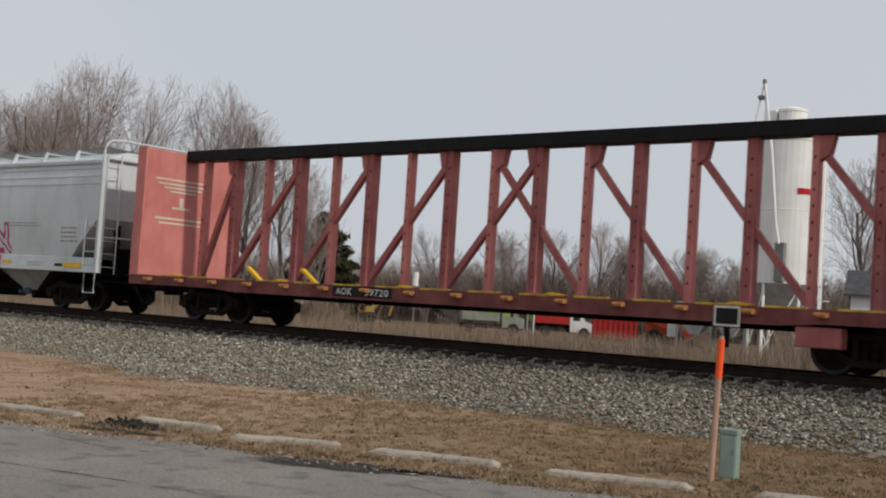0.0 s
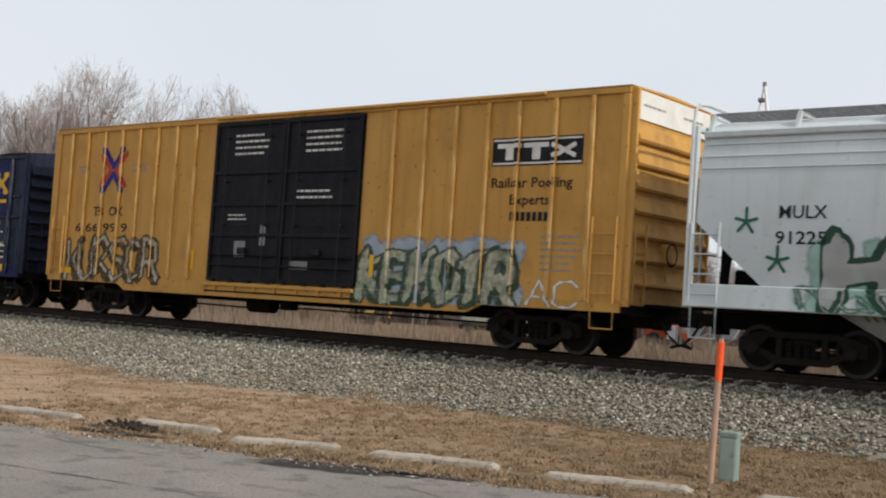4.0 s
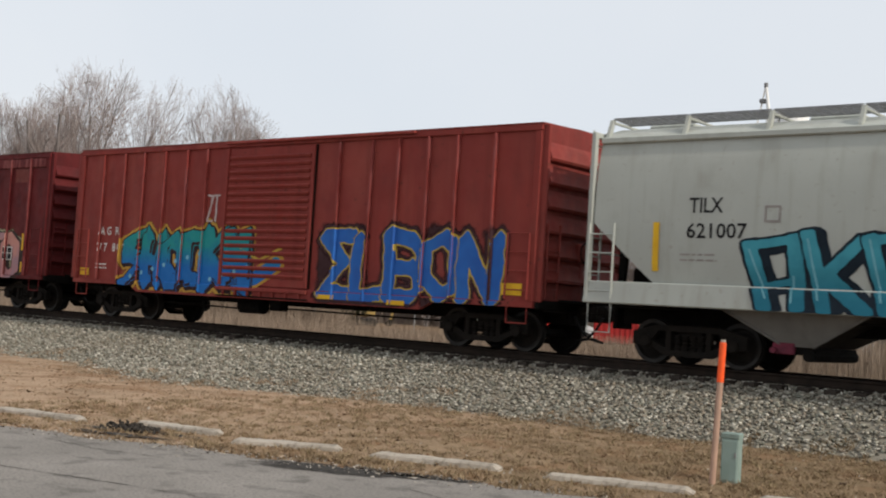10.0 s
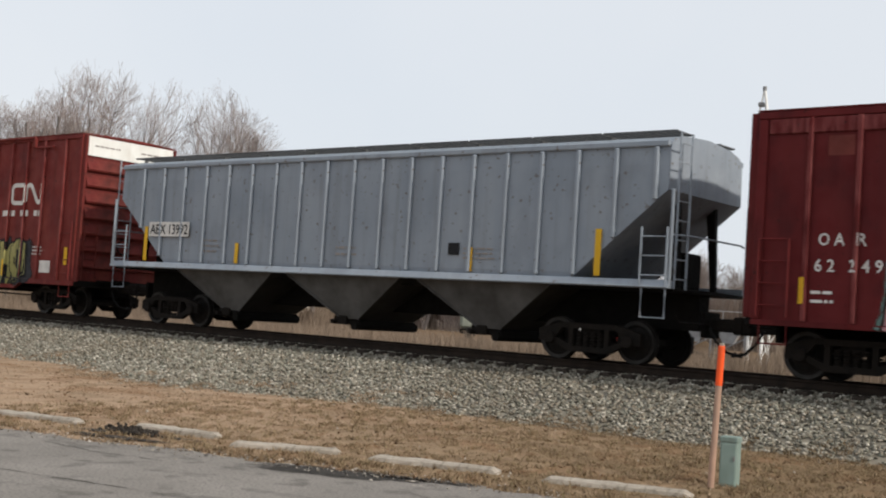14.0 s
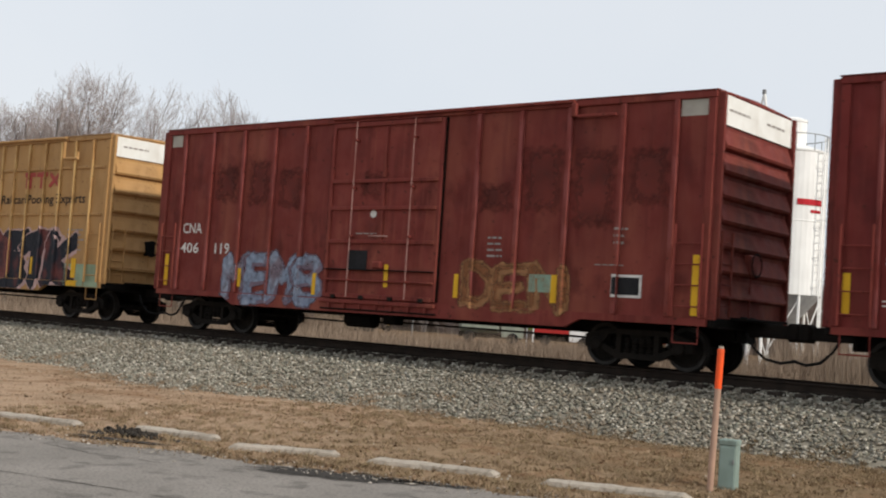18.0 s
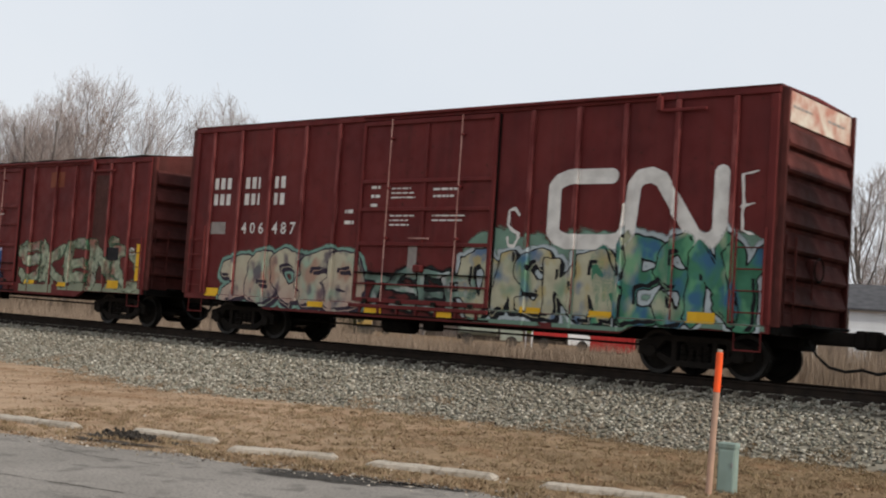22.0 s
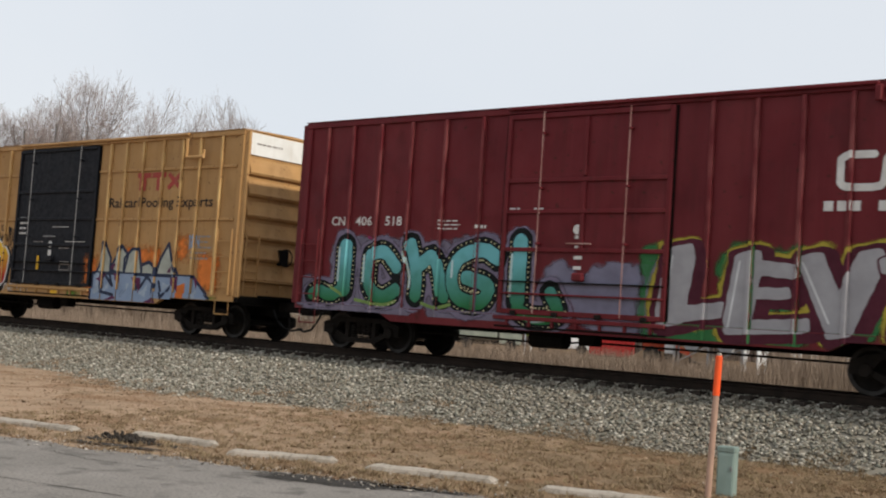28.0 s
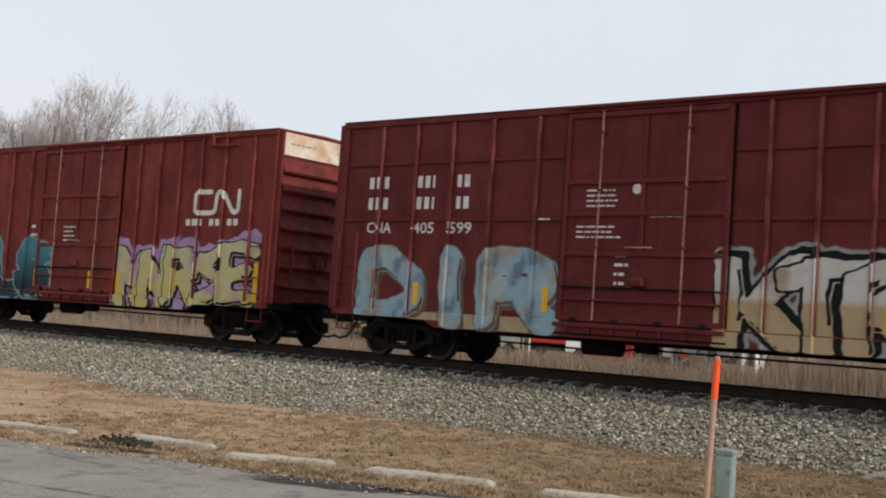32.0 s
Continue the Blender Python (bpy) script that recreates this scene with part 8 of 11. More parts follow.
def cn_579():
    # heavier end darkening paints the shade low on this car's end
    car, wall = boxcar(cn_spec(-10.68, (1.78, 2.26), M_RED_OLD, "brown-red high-cube boxcar with white emblem and graffiti", soot=0.3))
    ribbon_logo(car, wall, 3.55, 1.88, 3.18, 3.84, M_TXT_W)
    web_blocks(car, wall, 3.95, 1.78, 2.85)
    marks(car, wall, [("4 0   6 5   7 9", 14.8, 2.50, 0.24, M_TXT_W, 2.2)])
    marks(car, wall, [("CN", 14.75, 2.88, 0.22, M_TXT_W, 0.42)])
    decal("stencil_box", [rect(-12.2, -11.9, 2.48, 2.52), rect(-12.2, -11.9, 2.72, 2.76), rect(-12.2, -12.16, 2.48, 2.76), rect(-11.94, -11.9, 2.48, 2.76)], M_TXT_W, car, wall, 2)
    decal("small_print", bars(-10.7, -10.0, 2.2, 2.45, 3, 1) + bars(-14.9, -13.6, 1.35, 1.5, 2, 2) + bars(-2.2, -1.6, 1.7, 2.0, 3, 4) + bars(-9.9, -9.6, 2.7, 3.2, 3, 5), M_TXT_W, car, wall, 2)
    decal("paper_notice", [rect(-1.75, -1.2, 1.2, 1.55)], M_TXT_W, car, wall, 3)
    haze("spray_shadow", "RKEMO", -5.5, -2.3, 0.85, 2.1, 0.22, paintmat("smoke_black_spray", (0.05, 0.05, 0.055)), car, wall)
    spray("PkEMo", -5.55, -2.65, 0.88, 2.12, car, wall, paintmat("chartreuse_spray", (0.22, 0.21, 0.07), grad=(1.0, 2.0, (0.36, 0.33, 0.13))), K_LINE, None, None, fat=0.24, edge=0.045, wild=0.13, seed=41, spikes=0.6, drop=(0.10, -0.05), busy=(paintmat("dark_olive_spray", (0.07, 0.07, 0.03)), paintmat("pale_olive_spray", (0.33, 0.32, 0.16))), label="chartreuse graffiti with black outline")
    box_i = (-13.1, -6.35, 0.78, 2.02)
    arrows = [[("0h 8i", 0.13), ("6h 41", 0.13)], [("9h 90", 0.12), ("9h dh", 0.11), ("dh da", 0.10), ("da 99", 0.09)], [("gg e0", 0.11), ("fj ij", 0.09)], [("je l4 ng", 0.11)], [("ph o1", 0.12), ("o9 tg", 0.09), ("o9 u2", 0.10)], [("zg vh v9 yb y3 v2", 0.10)]]
    mural(arrows, *box_i, car, wall, paintmat("ash_spray", (0.13, 0.115, 0.11), grad=(0.9, 1.8, (0.225, 0.20, 0.19))), paintmat("pale_ash_line", (0.33, 0.29, 0.28)), edge=0.025, aura=paintmat("smoke_black_spray", (0.05, 0.05, 0.055)), reach=0.06, soft=False, inlay=paintmat("wine_ash_patch", (0.06, 0.03, 0.032)), label="ash grey arrow graffiti", seed=43)
    stroke_coat("cyan_spot", [[(-9.05, 1.66), (-8.7, 1.74)]], 0.10, paintmat("cyan_spot_spray", (0.08, 0.30, 0.40)), car, wall, 5, "small cyan spot")
    spray("SMC", -14.85, -14.3, 1.98, 2.22, car, wall, paintmat("chalk_tag", (0.36, 0.30, 0.29)), M_RED_OLD, fat=0.11, edge=0, seed=46, wild=0.25)
    yellow_tabs(car, wall, [(15.5, 1.2, 0.14, 0.7), (10.0, 1.1, 0.12, 0.5), (5.7, 1.05, 0.12, 0.5), (3.6, 1.05, 0.12, 0.5), (0.45, 1.45, 0.16, 0.5), (7.6, 0.80, 0.45, 0.11), (13.0, 1.3, 0.1, 0.45)])


M_RED_RUST = surface("rusted_orange_red_paint", (0.198, 0.043, 0.034), (0.132, 0.026, 0.022), streak=0.5, streak_colour=(0.09, 0.02, 0.016), scale=0.9, rough=0.7, fade=((0.27, 0.083, 0.054), 0.65, (0.092, 0.019, 0.016), 0.7, (0.05, 0.02, 0.014)))


def cna_119():
    car, wall = boxcar(cn_spec(-28.68, (2.26, 2.49), M_RED_RUST, "rusty brown-red boxcar with faded patches and pale blue graffiti", doors=[(6.27, 9.6)], H=5.14,
                               ribs=[0.78, 1.91, 3.12, 4.28, 5.36] + [10.48, 11.55, 12.67, 13.85, 14.95], rib_w=0.05))
    dark = surface("scorched_patch", (0.085, 0.022, 0.018), (0.17, 0.038, 0.03), scale=1.6, rough=0.8, bump=0, vary=0)
    for a, b, c, d in ((-13.6, -12.9, 3.3, 4.1), (-12.4, -11.75, 3.2, 4.2), (-11.3, -10.6, 3.1, 4.0), (-8.6, -7.9, 3.3, 3.8), (-4.1, -3.3, 3.0, 4.2), (-2.95, -2.1, 2.7, 4.1), (-1.7, -0.95, 3.1, 4.1), (-5.2, -4.5, 3.0, 3.5)):
        smudge("faded_patch", a, b, c, d, dark, car, wall)
    marks(car, wall, [("CNA", 14.85, 2.45, 0.26, M_TXT_W, 0.75), ("406", 14.9, 1.95, 0.26, M_TXT_W, 0.72), ("119", 13.55, 1.95, 0.26, M_TXT_W, 0.55)])
    decal("small_print", bars(-8.7, -7.9, 2.45, 2.53, 1, 1) + bars(-2.4, -1.6, 1.9, 1.97, 1, 3) + bars(-5.0, -4.6, 2.0, 2.5, 4, 2) + bars(-2.0, -1.7, 2.3, 2.7, 3, 4), M_TXT_G, car, wall, 2)
    decal("warning_dot", [[(-8.2 + 0.09 * math.cos(a * 0.5236), 2.92 + 0.09 * math.sin(a * 0.5236)) for a in range(12)]], M_TXT_W, car, wall, 3)
    decal("dark_notice", [rect(-8.9, -8.3, 1.65, 2.1)], M_TXT_K, car, wall, 3)
    spray("MEMS", -13.1, -9.8, 0.75, 2.0, car, wall, paintmat("powder_blue_spray", (0.20, 0.24, 0.33), grad=(0.8, 1.5, (0.26, 0.32, 0.42))), paintmat("washed_blue_line", (0.19, 0.14, 0.18)), None, None, fat=0.22, edge=0.025, wild=0.10, seed=51, busy=(paintmat("pale_sky_patch", (0.34, 0.38, 0.46)), paintmat("rusty_blue_patch", (0.18, 0.12, 0.14))), label="faded powder blue graffiti with drips", faded=True)
    spray("DEN", -5.6, -3.0, 0.95, 1.9, car, wall, paintmat("ochre_spray", (0.26, 0.11, 0.05)), paintmat("light_ochre_line", (0.33, 0.17, 0.08)), None, None, fat=0.15, wild=0.1, seed=53, faded=True)
    decal("placard", [rect(-2.0, -1.35, 1.32, 1.75)], M_TXT_W, car, wall, 3)
    decal("placard", [rect(-1.95, -1.40, 1.37, 1.70)], M_TXT_K, car, wall, 4)
    decal("patch_paint", [rect(-3.9, -3.3, 1.35, 1.7)], paintmat("mint_patch", (0.25, 0.36, 0.28)), car, wall, 3)
    decal("end_corner_patch", [rect(-0.72, -0.1, 4.7, 5.0), rect(-15.6, -15.15, 4.7, 5.0)], paintmat("putty_patch", (0.45, 0.42, 0.36)), car, wall, 1)
    yellow_tabs(car, wall, [(15.4, 1.1, 0.14, 0.8), (12.55, 1.15, 0.12, 0.45), (9.95, 1.05, 0.12, 0.5), (7.7, 1.3, 0.12, 0.5), (5.75, 1.15, 0.12, 0.5), (3.3, 1.15, 0.14, 0.55), (0.22, 1.05, 0.2, 1.1)])


def tan_box(X, gap, seed):
    spec = dict(X=X, L=15.74, soot=0.05, brake=M_UNDER, chalk=(0.66, 0.46, 0.20), H=5.18, paint=M_TAN, sill=(0.74, 1.05), truck=1.65, gap=gap, door_paint=M_BLACKDOOR, rod=M_GALV, ribs=[0.80, 1.65, 2.35, 3.15, 4.0, 4.75, 5.45] + [10.5, 11.3, 12.1, 12.9, 13.65, 14.35, 15.02],
                doors=[(5.98, 9.95)], door_style="tall", band=M_WHITE, ridges=6, rib_w=0.04, stringers=(2.95, 4.28), label="faded yellow boxcar with black door and graffiti", slide=1)
    car, wall = boxcar(spec)
    block_logo(car, wall, 4.22, 2.33, 3.72, 4.20, M_TXT_R)
    marks(car, wall, [("Railcar Pooling Experts", 5.40, 3.28, 0.26, M_TXT_K, 4.35), ("F B  O X", 14.2, 2.62, 0.22, M_TXT_K, 1.1)])
    if seed == 2:
        marks(car, wall, [("5 0 5  5 4 7", 14.25, 2.22, 0.24, M_TXT_K, 1.3)])
    # end stop of the upper door track
    bar("track_stop", [(-2.1, -HALF - 0.12, 5.03), (-2.1, -HALF - 0.12, 4.54), (-1.42, -HALF - 0.12, 4.54), (-1.42, -HALF - 0.12, 4.72)], 0.045, M_TAN, car)
    if seed == 1:
        marks(car, wall, [("5  0 5  5 3", 14.8, 2.22, 0.24, M_TXT_K, 1.7)])
    marks(car, wall, [("next", 14.95, 3.80, 0.19, M_TXT_K, 0.42), ("load", 14.95, 3.54, 0.19, M_TXT_K, 0.42), ("any", 12.72, 3.80, 0.19, M_TXT_K, 0.36), ("road", 12.78, 3.54, 0.19, M_TXT_K, 0.44)])
    cross_logo(car, wall, 14.14, 12.86, 3.30, 4.22)
    decal("small_print", bars(-1.7, -0.95, 1.9, 2.6, 5, 3), M_TXT_G, car, wall, 1)
    decal("small_print", bars(-9.7, -9.3, 2.5, 3.1, 4, 4) + bars(-8.0, -7.1, 2.72, 2.78, 1, 5) + bars(-7.3, -6.3, 2.3, 2.36, 1, 6), M_TXT_W, car, wall, 2)
    return car, wall


def tan_box_a():
    car, wall = tan_box(-46.91, (2.49, 2.34), 1)
    black = paintmat("jet_black_spray", (0.018, 0.019, 0.022))
    bone = paintmat("bone_white_spray", (0.56, 0.57, 0.54))
    box_d = (-13.6, -8.1, 0.80, 2.34)
    doser = [[("2h 5i 8g 9b 86 63 32 04", 0.20), ("2h 3e 2a 25", 0.13)], [("9i ab b5 d2 f5 fb eh", 0.16)], [("kf ih fh eb h9 k7 j3 h2 e3", 0.15)],
             [("oc mc lf nh qg", 0.12), ("nc l8 m4 p3 r4", 0.13)], [("sh s9 r2", 0.14), ("sh vi yf wb ta", 0.15), ("ta w7 y2", 0.16)]]
    mural(doser, *box_d, car, wall, black, bone, edge=0.035, aura=black, reach=0.07, inlay=paintmat("bone_grey_spray", (0.48, 0.48, 0.47)), label="jet black graffiti with white counters", seed=61)
    sky = paintmat("cyan_squiggle_spray", (0.05, 0.22, 0.36))
    stroke_coat("graffiti_squiggle", [on_grid(r, *box_d) for r in ("14 25 23 34", "83 95 84 97", "8g 7f 8d", "c4 d6 c2 e3", "jh ig kf jd", "k5 l6 k3 m4", "eb fc ea", "pg og pe", "xd yb xa z9", "61 73 52 72")], 0.022, sky, car, wall, 5, "thin cyan squiggles")
    decal("grey_patch", [rect(-11.85, -11.35, 1.38, 1.74)], paintmat("plain_grey_patch", (0.26, 0.25, 0.25)), car, wall, 6)
    spray("OUiT", -7.7, -6.85, 2.2, 2.44, car, wall, bone, black, fat=0.14, edge=0.02, wild=0.15, seed=64)
    spray("UEZnk", -7.8, -6.8, 1.9, 2.14, car, wall, bone, black, fat=0.14, edge=0.02, wild=0.15, seed=66)
    rose = paintmat("rose_white_line", (0.50, 0.34, 0.32))
    spray("Go", -7.3, -4.9, 0.78, 2.45, car, wall, paintmat("brick_rose_spray", (0.19, 0.065, 0.058)), rose, None, None, fat=0.26, edge=0.045, wild=0.10, seed=63, spikes=0.6, inner=False, busy=(paintmat("slate_black_spray", (0.022, 0.024, 0.032)),), label="brick graffiti with rose outline")
    spray("EtK", -5.1, -1.5, 0.78, 2.45, car, wall, paintmat("slate_black_spray", (0.022, 0.024, 0.032)), rose, None, None, fat=0.25, edge=0.045, wild=0.10, seed=65, spikes=1.0, lean=0.12, inner=False, drop=(0.10, -0.03), busy=(paintmat("brick_patch", (0.15, 0.045, 0.04)),), label="slate black graffiti with rose outline")
    decal("spray_cloud", [rect(-15.6, -14.0, 0.95, 1.6), rect(-1.9, -0.1, 0.85, 1.55)], paintmat("sea_green_wash", (0.30, 0.38, 0.26)), car, wall, 1)
    yellow_tabs(car, wall, [(1.35, 1.15, 0.22, 0.55), (1.35, 0.88, 0.5, 0.2), (14.8, 0.95, 0.4, 0.15), (3.5, 1.2, 0.12, 0.5), (6.1, 1.2, 0.12, 0.5)])


def tan_box_b():
    car, wall = tan_box(-135.12, (2.27, 2.30), 2)
    box_k = (-15.2, -10.45, 0.78, 2.28)
    kilo = [[("4i 1d 12", 0.17), ("4i 7i 9d 6b 3b", 0.14), ("5b 97 b1", 0.18)], [("fi bh 9d d9 f5 e1 b1", 0.17)], [("ki hg fd j9 m6 m2 i1", 0.18)], [("ni lc o8 r2", 0.15)], [("vj zf zb y5 v2 s3 r8 sd vj", 0.17)]]
    mural(kilo, *box_k, car, wall, paintmat("crimson_to_yellow_spray", (0.42, 0.02, 0.035), grad=(1.22, 2.02, (0.70, 0.46, 0.04))), paintmat("chalk_white_line", (0.70, 0.68, 0.66)), edge=0.055, back=K_LINE, inlay=K_LINE, label="crimson, orange and yellow graffiti with white outline", seed=71)
    web = [[(-10.35, 2.75), (-10.2 + 0.75 * math.cos(a), 2.0 + 0.95 * math.sin(a))] for a in (-1.5, -1.0, -0.5, 0.0, 0.4)] + [[(-10.35 + r * math.cos(a), 2.45 + r * 1.25 * math.sin(a)) for a in (-1.9, -1.5, -1.1, -0.7, -0.3, 0.1)] for r in (0.25, 0.42, 0.6)]
    stroke_coat("graffiti_web", web, 0.017, K_LINE, car, wall, 2, "thin black cobweb lines")
    swirls("graffiti_bat", -14.9, -12.9, 2.35, 2.8, 4, 0.035, K_LINE, car, wall, 77)
    spray("VWMNW", -12.6, -10.2, 2.3, 2.8, car, wall, K_LINE, K_LINE, fat=0.035, edge=0.0, wild=0.25, seed=72)
    box_u = (-5.9, -0.5, 0.64, 2.32)
    smudge("spray_cloud", -6.25, -5.75, 0.95, 1.9, paintmat("orange_spray", (0.70, 0.20, 0.04)), car, wall)
    smudge("spray_cloud", -4.6, -3.0, 1.75, 2.2, paintmat("orange_spray", (0.70, 0.20, 0.04)), car, wall)
    navy, wine = paintmat("navy_line", (0.03, 0.04, 0.075)), paintmat("wine_ink_patch", (0.12, 0.03, 0.08))
    tops = ["1a 2d 3k 5f 5a", "5b 6e 8j ag 9a", "9a 9f bi di eb ea", "ea ed ge ic ia", "ia jf lk mf oa"]
    edges = [on_grid(q + " " + q[:2], *box_u, False) for q in tops] + [on_grid(r, *box_u, False) for r in ("0a sa", "sa u7 z0", "0a 00", "3a 34 73", "96 93 c8 ba", "d8 d3 h2 i7 fa", "j8 k3 n8 ma", "o8 p1", "r8 r3 v2", "5a 66 49", "ga e6 ga")]
    stroke_coat("graffiti_outline", edges, 0.045, navy, car, wall, 2)
    steel = paintmat("steel_blue_spray", (0.25, 0.32, 0.43), (0.20, 0.27, 0.39))
    decal("graffiti_letter", [on_grid("00 n0 na 0a", *box_u, False), on_grid("n0 z0 u7 sa na", *box_u, False)], steel, car, wall, 1.5, "steel blue lower half of graffiti")
    for q in tops:
        decal("graffiti_letter", [on_grid(q, *box_u, False)], paintmat("pale_sage_top_spray", (0.42, 0.44, 0.38)), car, wall, 1.5, "pale sage spike of graffiti")
    decal("graffiti_slash", [on_grid(r, *box_u, False) for r in ("18 4a 37", "6a 87 8a", "c9 e4 e9", "m9 o5 oa", "sa t6 t9", "41 73 82", "f1 i3 j1", "5c 7e 6b", "lb md mb")], wine, car, wall, 3, "wine red slashes")
    decal("graffiti_slash", [on_grid(r, *box_u, False) for r in ("o7 q8 q2 o1", "k0 m2 n0")], paintmat("orange_slash_spray", (0.62, 0.17, 0.04)), car, wall, 3, "orange slashes")
    decal("graffiti_slash", [on_grid(r, *box_u, False) for r in ("13 34 2a 1a", "44 55 57 46", "a4 b7 a7", "e4 g3 g7", "k5 m7 k8", "r4 t3 t6")], paintmat("ice_patch", (0.36, 0.43, 0.52)), car, wall, 2.6, "lighter blue planes")
    spray("NEMs", -10.3, -9.0, 0.82, 1.06, car, wall, paintmat("grey_scribble", (0.5, 0.48, 0.44)), M_TAN, fat=0.09, edge=0, wild=0.25, seed=75)
    fire = paintmat("orange_spray", (0.70, 0.20, 0.04))
    smudge("spray_cloud", -1.45, -0.62, 1.15, 2.05, fire, car, wall)
    smudge("spray_cloud", -2.3, -1.9, 1.9, 2.5, fire, car, wall)
    smudge("spray_cloud", -1.2, -0.7, 0.95, 1.12, paintmat("apple_green_spray", (0.16, 0.32, 0.05)), car, wall)
    smudge("spray_cloud", -7.0, -6.5, 0.8, 0.95, paintmat("apple_green_spray", (0.16, 0.32, 0.05)), car, wall)
    spray("kn", -1.85, -1.45, 2.2, 2.55, car, wall, paintmat("steel_blue_tag", (0.26, 0.34, 0.46)), M_TAN, fat=0.11, edge=0, wild=0.2, seed=76)
    decal("small_print", bars(-8.9, -8.3, 2.28, 2.36, 1, 8) + bars(-7.6, -7.0, 2.1, 2.2, 1, 9) + bars(-7.5, -7.0, 1.72, 1.8, 1, 10), M_TXT_G, car, wall, 2)
    decal("warning_dot", [[(-8.05 + 0.1 * math.cos(a * 0.5236), 2.24 + 0.1 * math.sin(a * 0.5236)) for a in range(12)]], M_TXT_W, car, wall, 3)
    decal("paper_notice", [rect(-8.13, -7.97, 1.88, 2.08)], M_TXT_W, car, wall, 3)
    decal("notice_frame", [rect(-7.5, -7.0, 1.50, 1.53), rect(-7.5, -7.0, 1.66, 1.69), rect(-7.5, -7.47, 1.5, 1.69), rect(-7.03, -7.0, 1.5, 1.69)], M_TXT_G, car, wall, 3)
    yellow_tabs(car, wall, [(7.6, 0.83, 0.4, 0.1), (8.6, 1.5, 0.12, 0.4)])


def cn_487():
    car, wall = boxcar(cn_spec(-65.01, (2.34, 1.77), M_RED_DARK, "dark maroon boxcar with huge white emblem and crowded graffiti", ribs=[0.80, 1.95, 3.05, 4.10, 5.2] + [10.6, 11.7, 12.85, 13.95, 15.0], end_paint=M_END_SHADE_GRIME, band=surface("rusty_cream_band", (0.55, 0.50, 0.42), (0.35, 0.12, 0.08), scale=2.5), rib_w=0.05))
    ribbon_logo(car, wall, 4.75, 0.88, 2.27, 3.84, M_TXT_W)
    for z in (3.62, 3.22):
        for u, w in ((14.9, (0.5, 0.56, 0.52)), (13.75, (0.54, 0.5, 0.22)), (12.7, (0.42, 0.54))):
            blocks(car, wall, w, u, z, 0.28, M_TXT_W, 0.62)
    marks(car, wall, [("4 0 6", 13.8, 2.52, 0.28, M_TXT_W, 0.80), ("4 8 7", 12.7, 2.52, 0.28, M_TXT_W, 0.80)])
    decal("patch_paint", [rect(-14.95, -14.4, 2.5, 2.8)], M_TXT_G, car, wall, 1)
    decal("small_print", bars(-9.5, -9.2, 3.1, 3.7, 3, 1) + bars(-8.9, -8.2, 3.3, 3.6, 3, 2) + bars(-8.9, -8.2, 2.7, 3.0, 3, 3) + bars(-7.7, -7.0, 3.3, 3.6, 2, 4) + bars(-7.7, -6.8, 2.8, 3.0, 2, 5) + bars(-10.3, -10.0, 2.7, 3.2, 2, 6), M_TXT_W, car, wall, 2)
    decal("paper_notice", [rect(-8.3, -8.05, 1.6, 2.3)], M_TXT_G, car, wall, 3)
    ivory = paintmat("ivory_spray", (0.44, 0.42, 0.30))
    green = paintmat("emerald_spray", (0.06, 0.20, 0.12))
    blue = paintmat("cobalt_spray", (0.04, 0.11, 0.24))
    haze("spray_cloud", "OMENS", -6.6, -0.1, 0.8, 2.4, 0.40, paintmat("mixed_green_wash", (0.16, 0.26, 0.20)), car, wall)
    spray("oASkR", -6.7, -3.2, 0.88, 2.25, car, wall, ivory, K_LINE, None, None, fat=0.25, edge=0.03, wild=0.16, seed=81, spikes=0.6, drop=(0.05, -0.05), aura=paintmat("ice_halo", (0.42, 0.48, 0.5)), busy=(green, blue, paintmat("mustard_ivory_patch", (0.38, 0.3, 0.12))), label="ivory graffiti with black outline")
    spray("NESnY", -3.5, -0.12, 0.88, 2.45, car, wall, green, K_LINE, None, None, fat=0.26, edge=0.03, wild=0.17, seed=83, spikes=0.8, aura=paintmat("ice_halo", (0.42, 0.48, 0.5)), busy=(ivory, blue, paintmat("jade_bright_patch", (0.12, 0.32, 0.17))), label="green and cobalt graffiti")
    spray("sGoEB", -14.3, -9.7, 0.82, 2.12, car, wall, paintmat("buff_rose_spray", (0.40, 0.29, 0.24), grad=(0.9, 1.8, (0.44, 0.41, 0.30))), paintmat("plum_line", (0.04, 0.03, 0.045)), None, None, fat=0.25, edge=0.035, wild=0.16, seed=85, spikes=0.5, drop=(0.05, -0.05), aura=paintmat("mint_teal_cloud", (0.18, 0.30, 0.25)), busy=(paintmat("mint_patch_b", (0.24, 0.36, 0.28)), paintmat("clay_patch", (0.34, 0.18, 0.13)), paintmat("plum_patch", (0.07, 0.05, 0.08))), label="buff and mint graffiti", chisel=False)
    spray("TSEP", -9.5, -6.4, 0.85, 1.7, car, wall, paintmat("jade_spray", (0.20, 0.30, 0.25)), K_LINE, None, paintmat("black_green_wash", (0.015, 0.022, 0.02)), fat=0.12, edge=0.05, wild=0.2, seed=87, busy=(K_LINE, W_LINE))
    spray("E", -0.65, -0.3, 2.6, 3.7, car, wall, M_TXT_W, M_TXT_W, fat=0.07, edge=0, seed=88, wild=0.2)
    spray("S", -5.75, -5.4, 2.3, 3.1, car, wall, M_TXT_W, M_TXT_W, fat=0.09, edge=0, seed=89, wild=0.2)
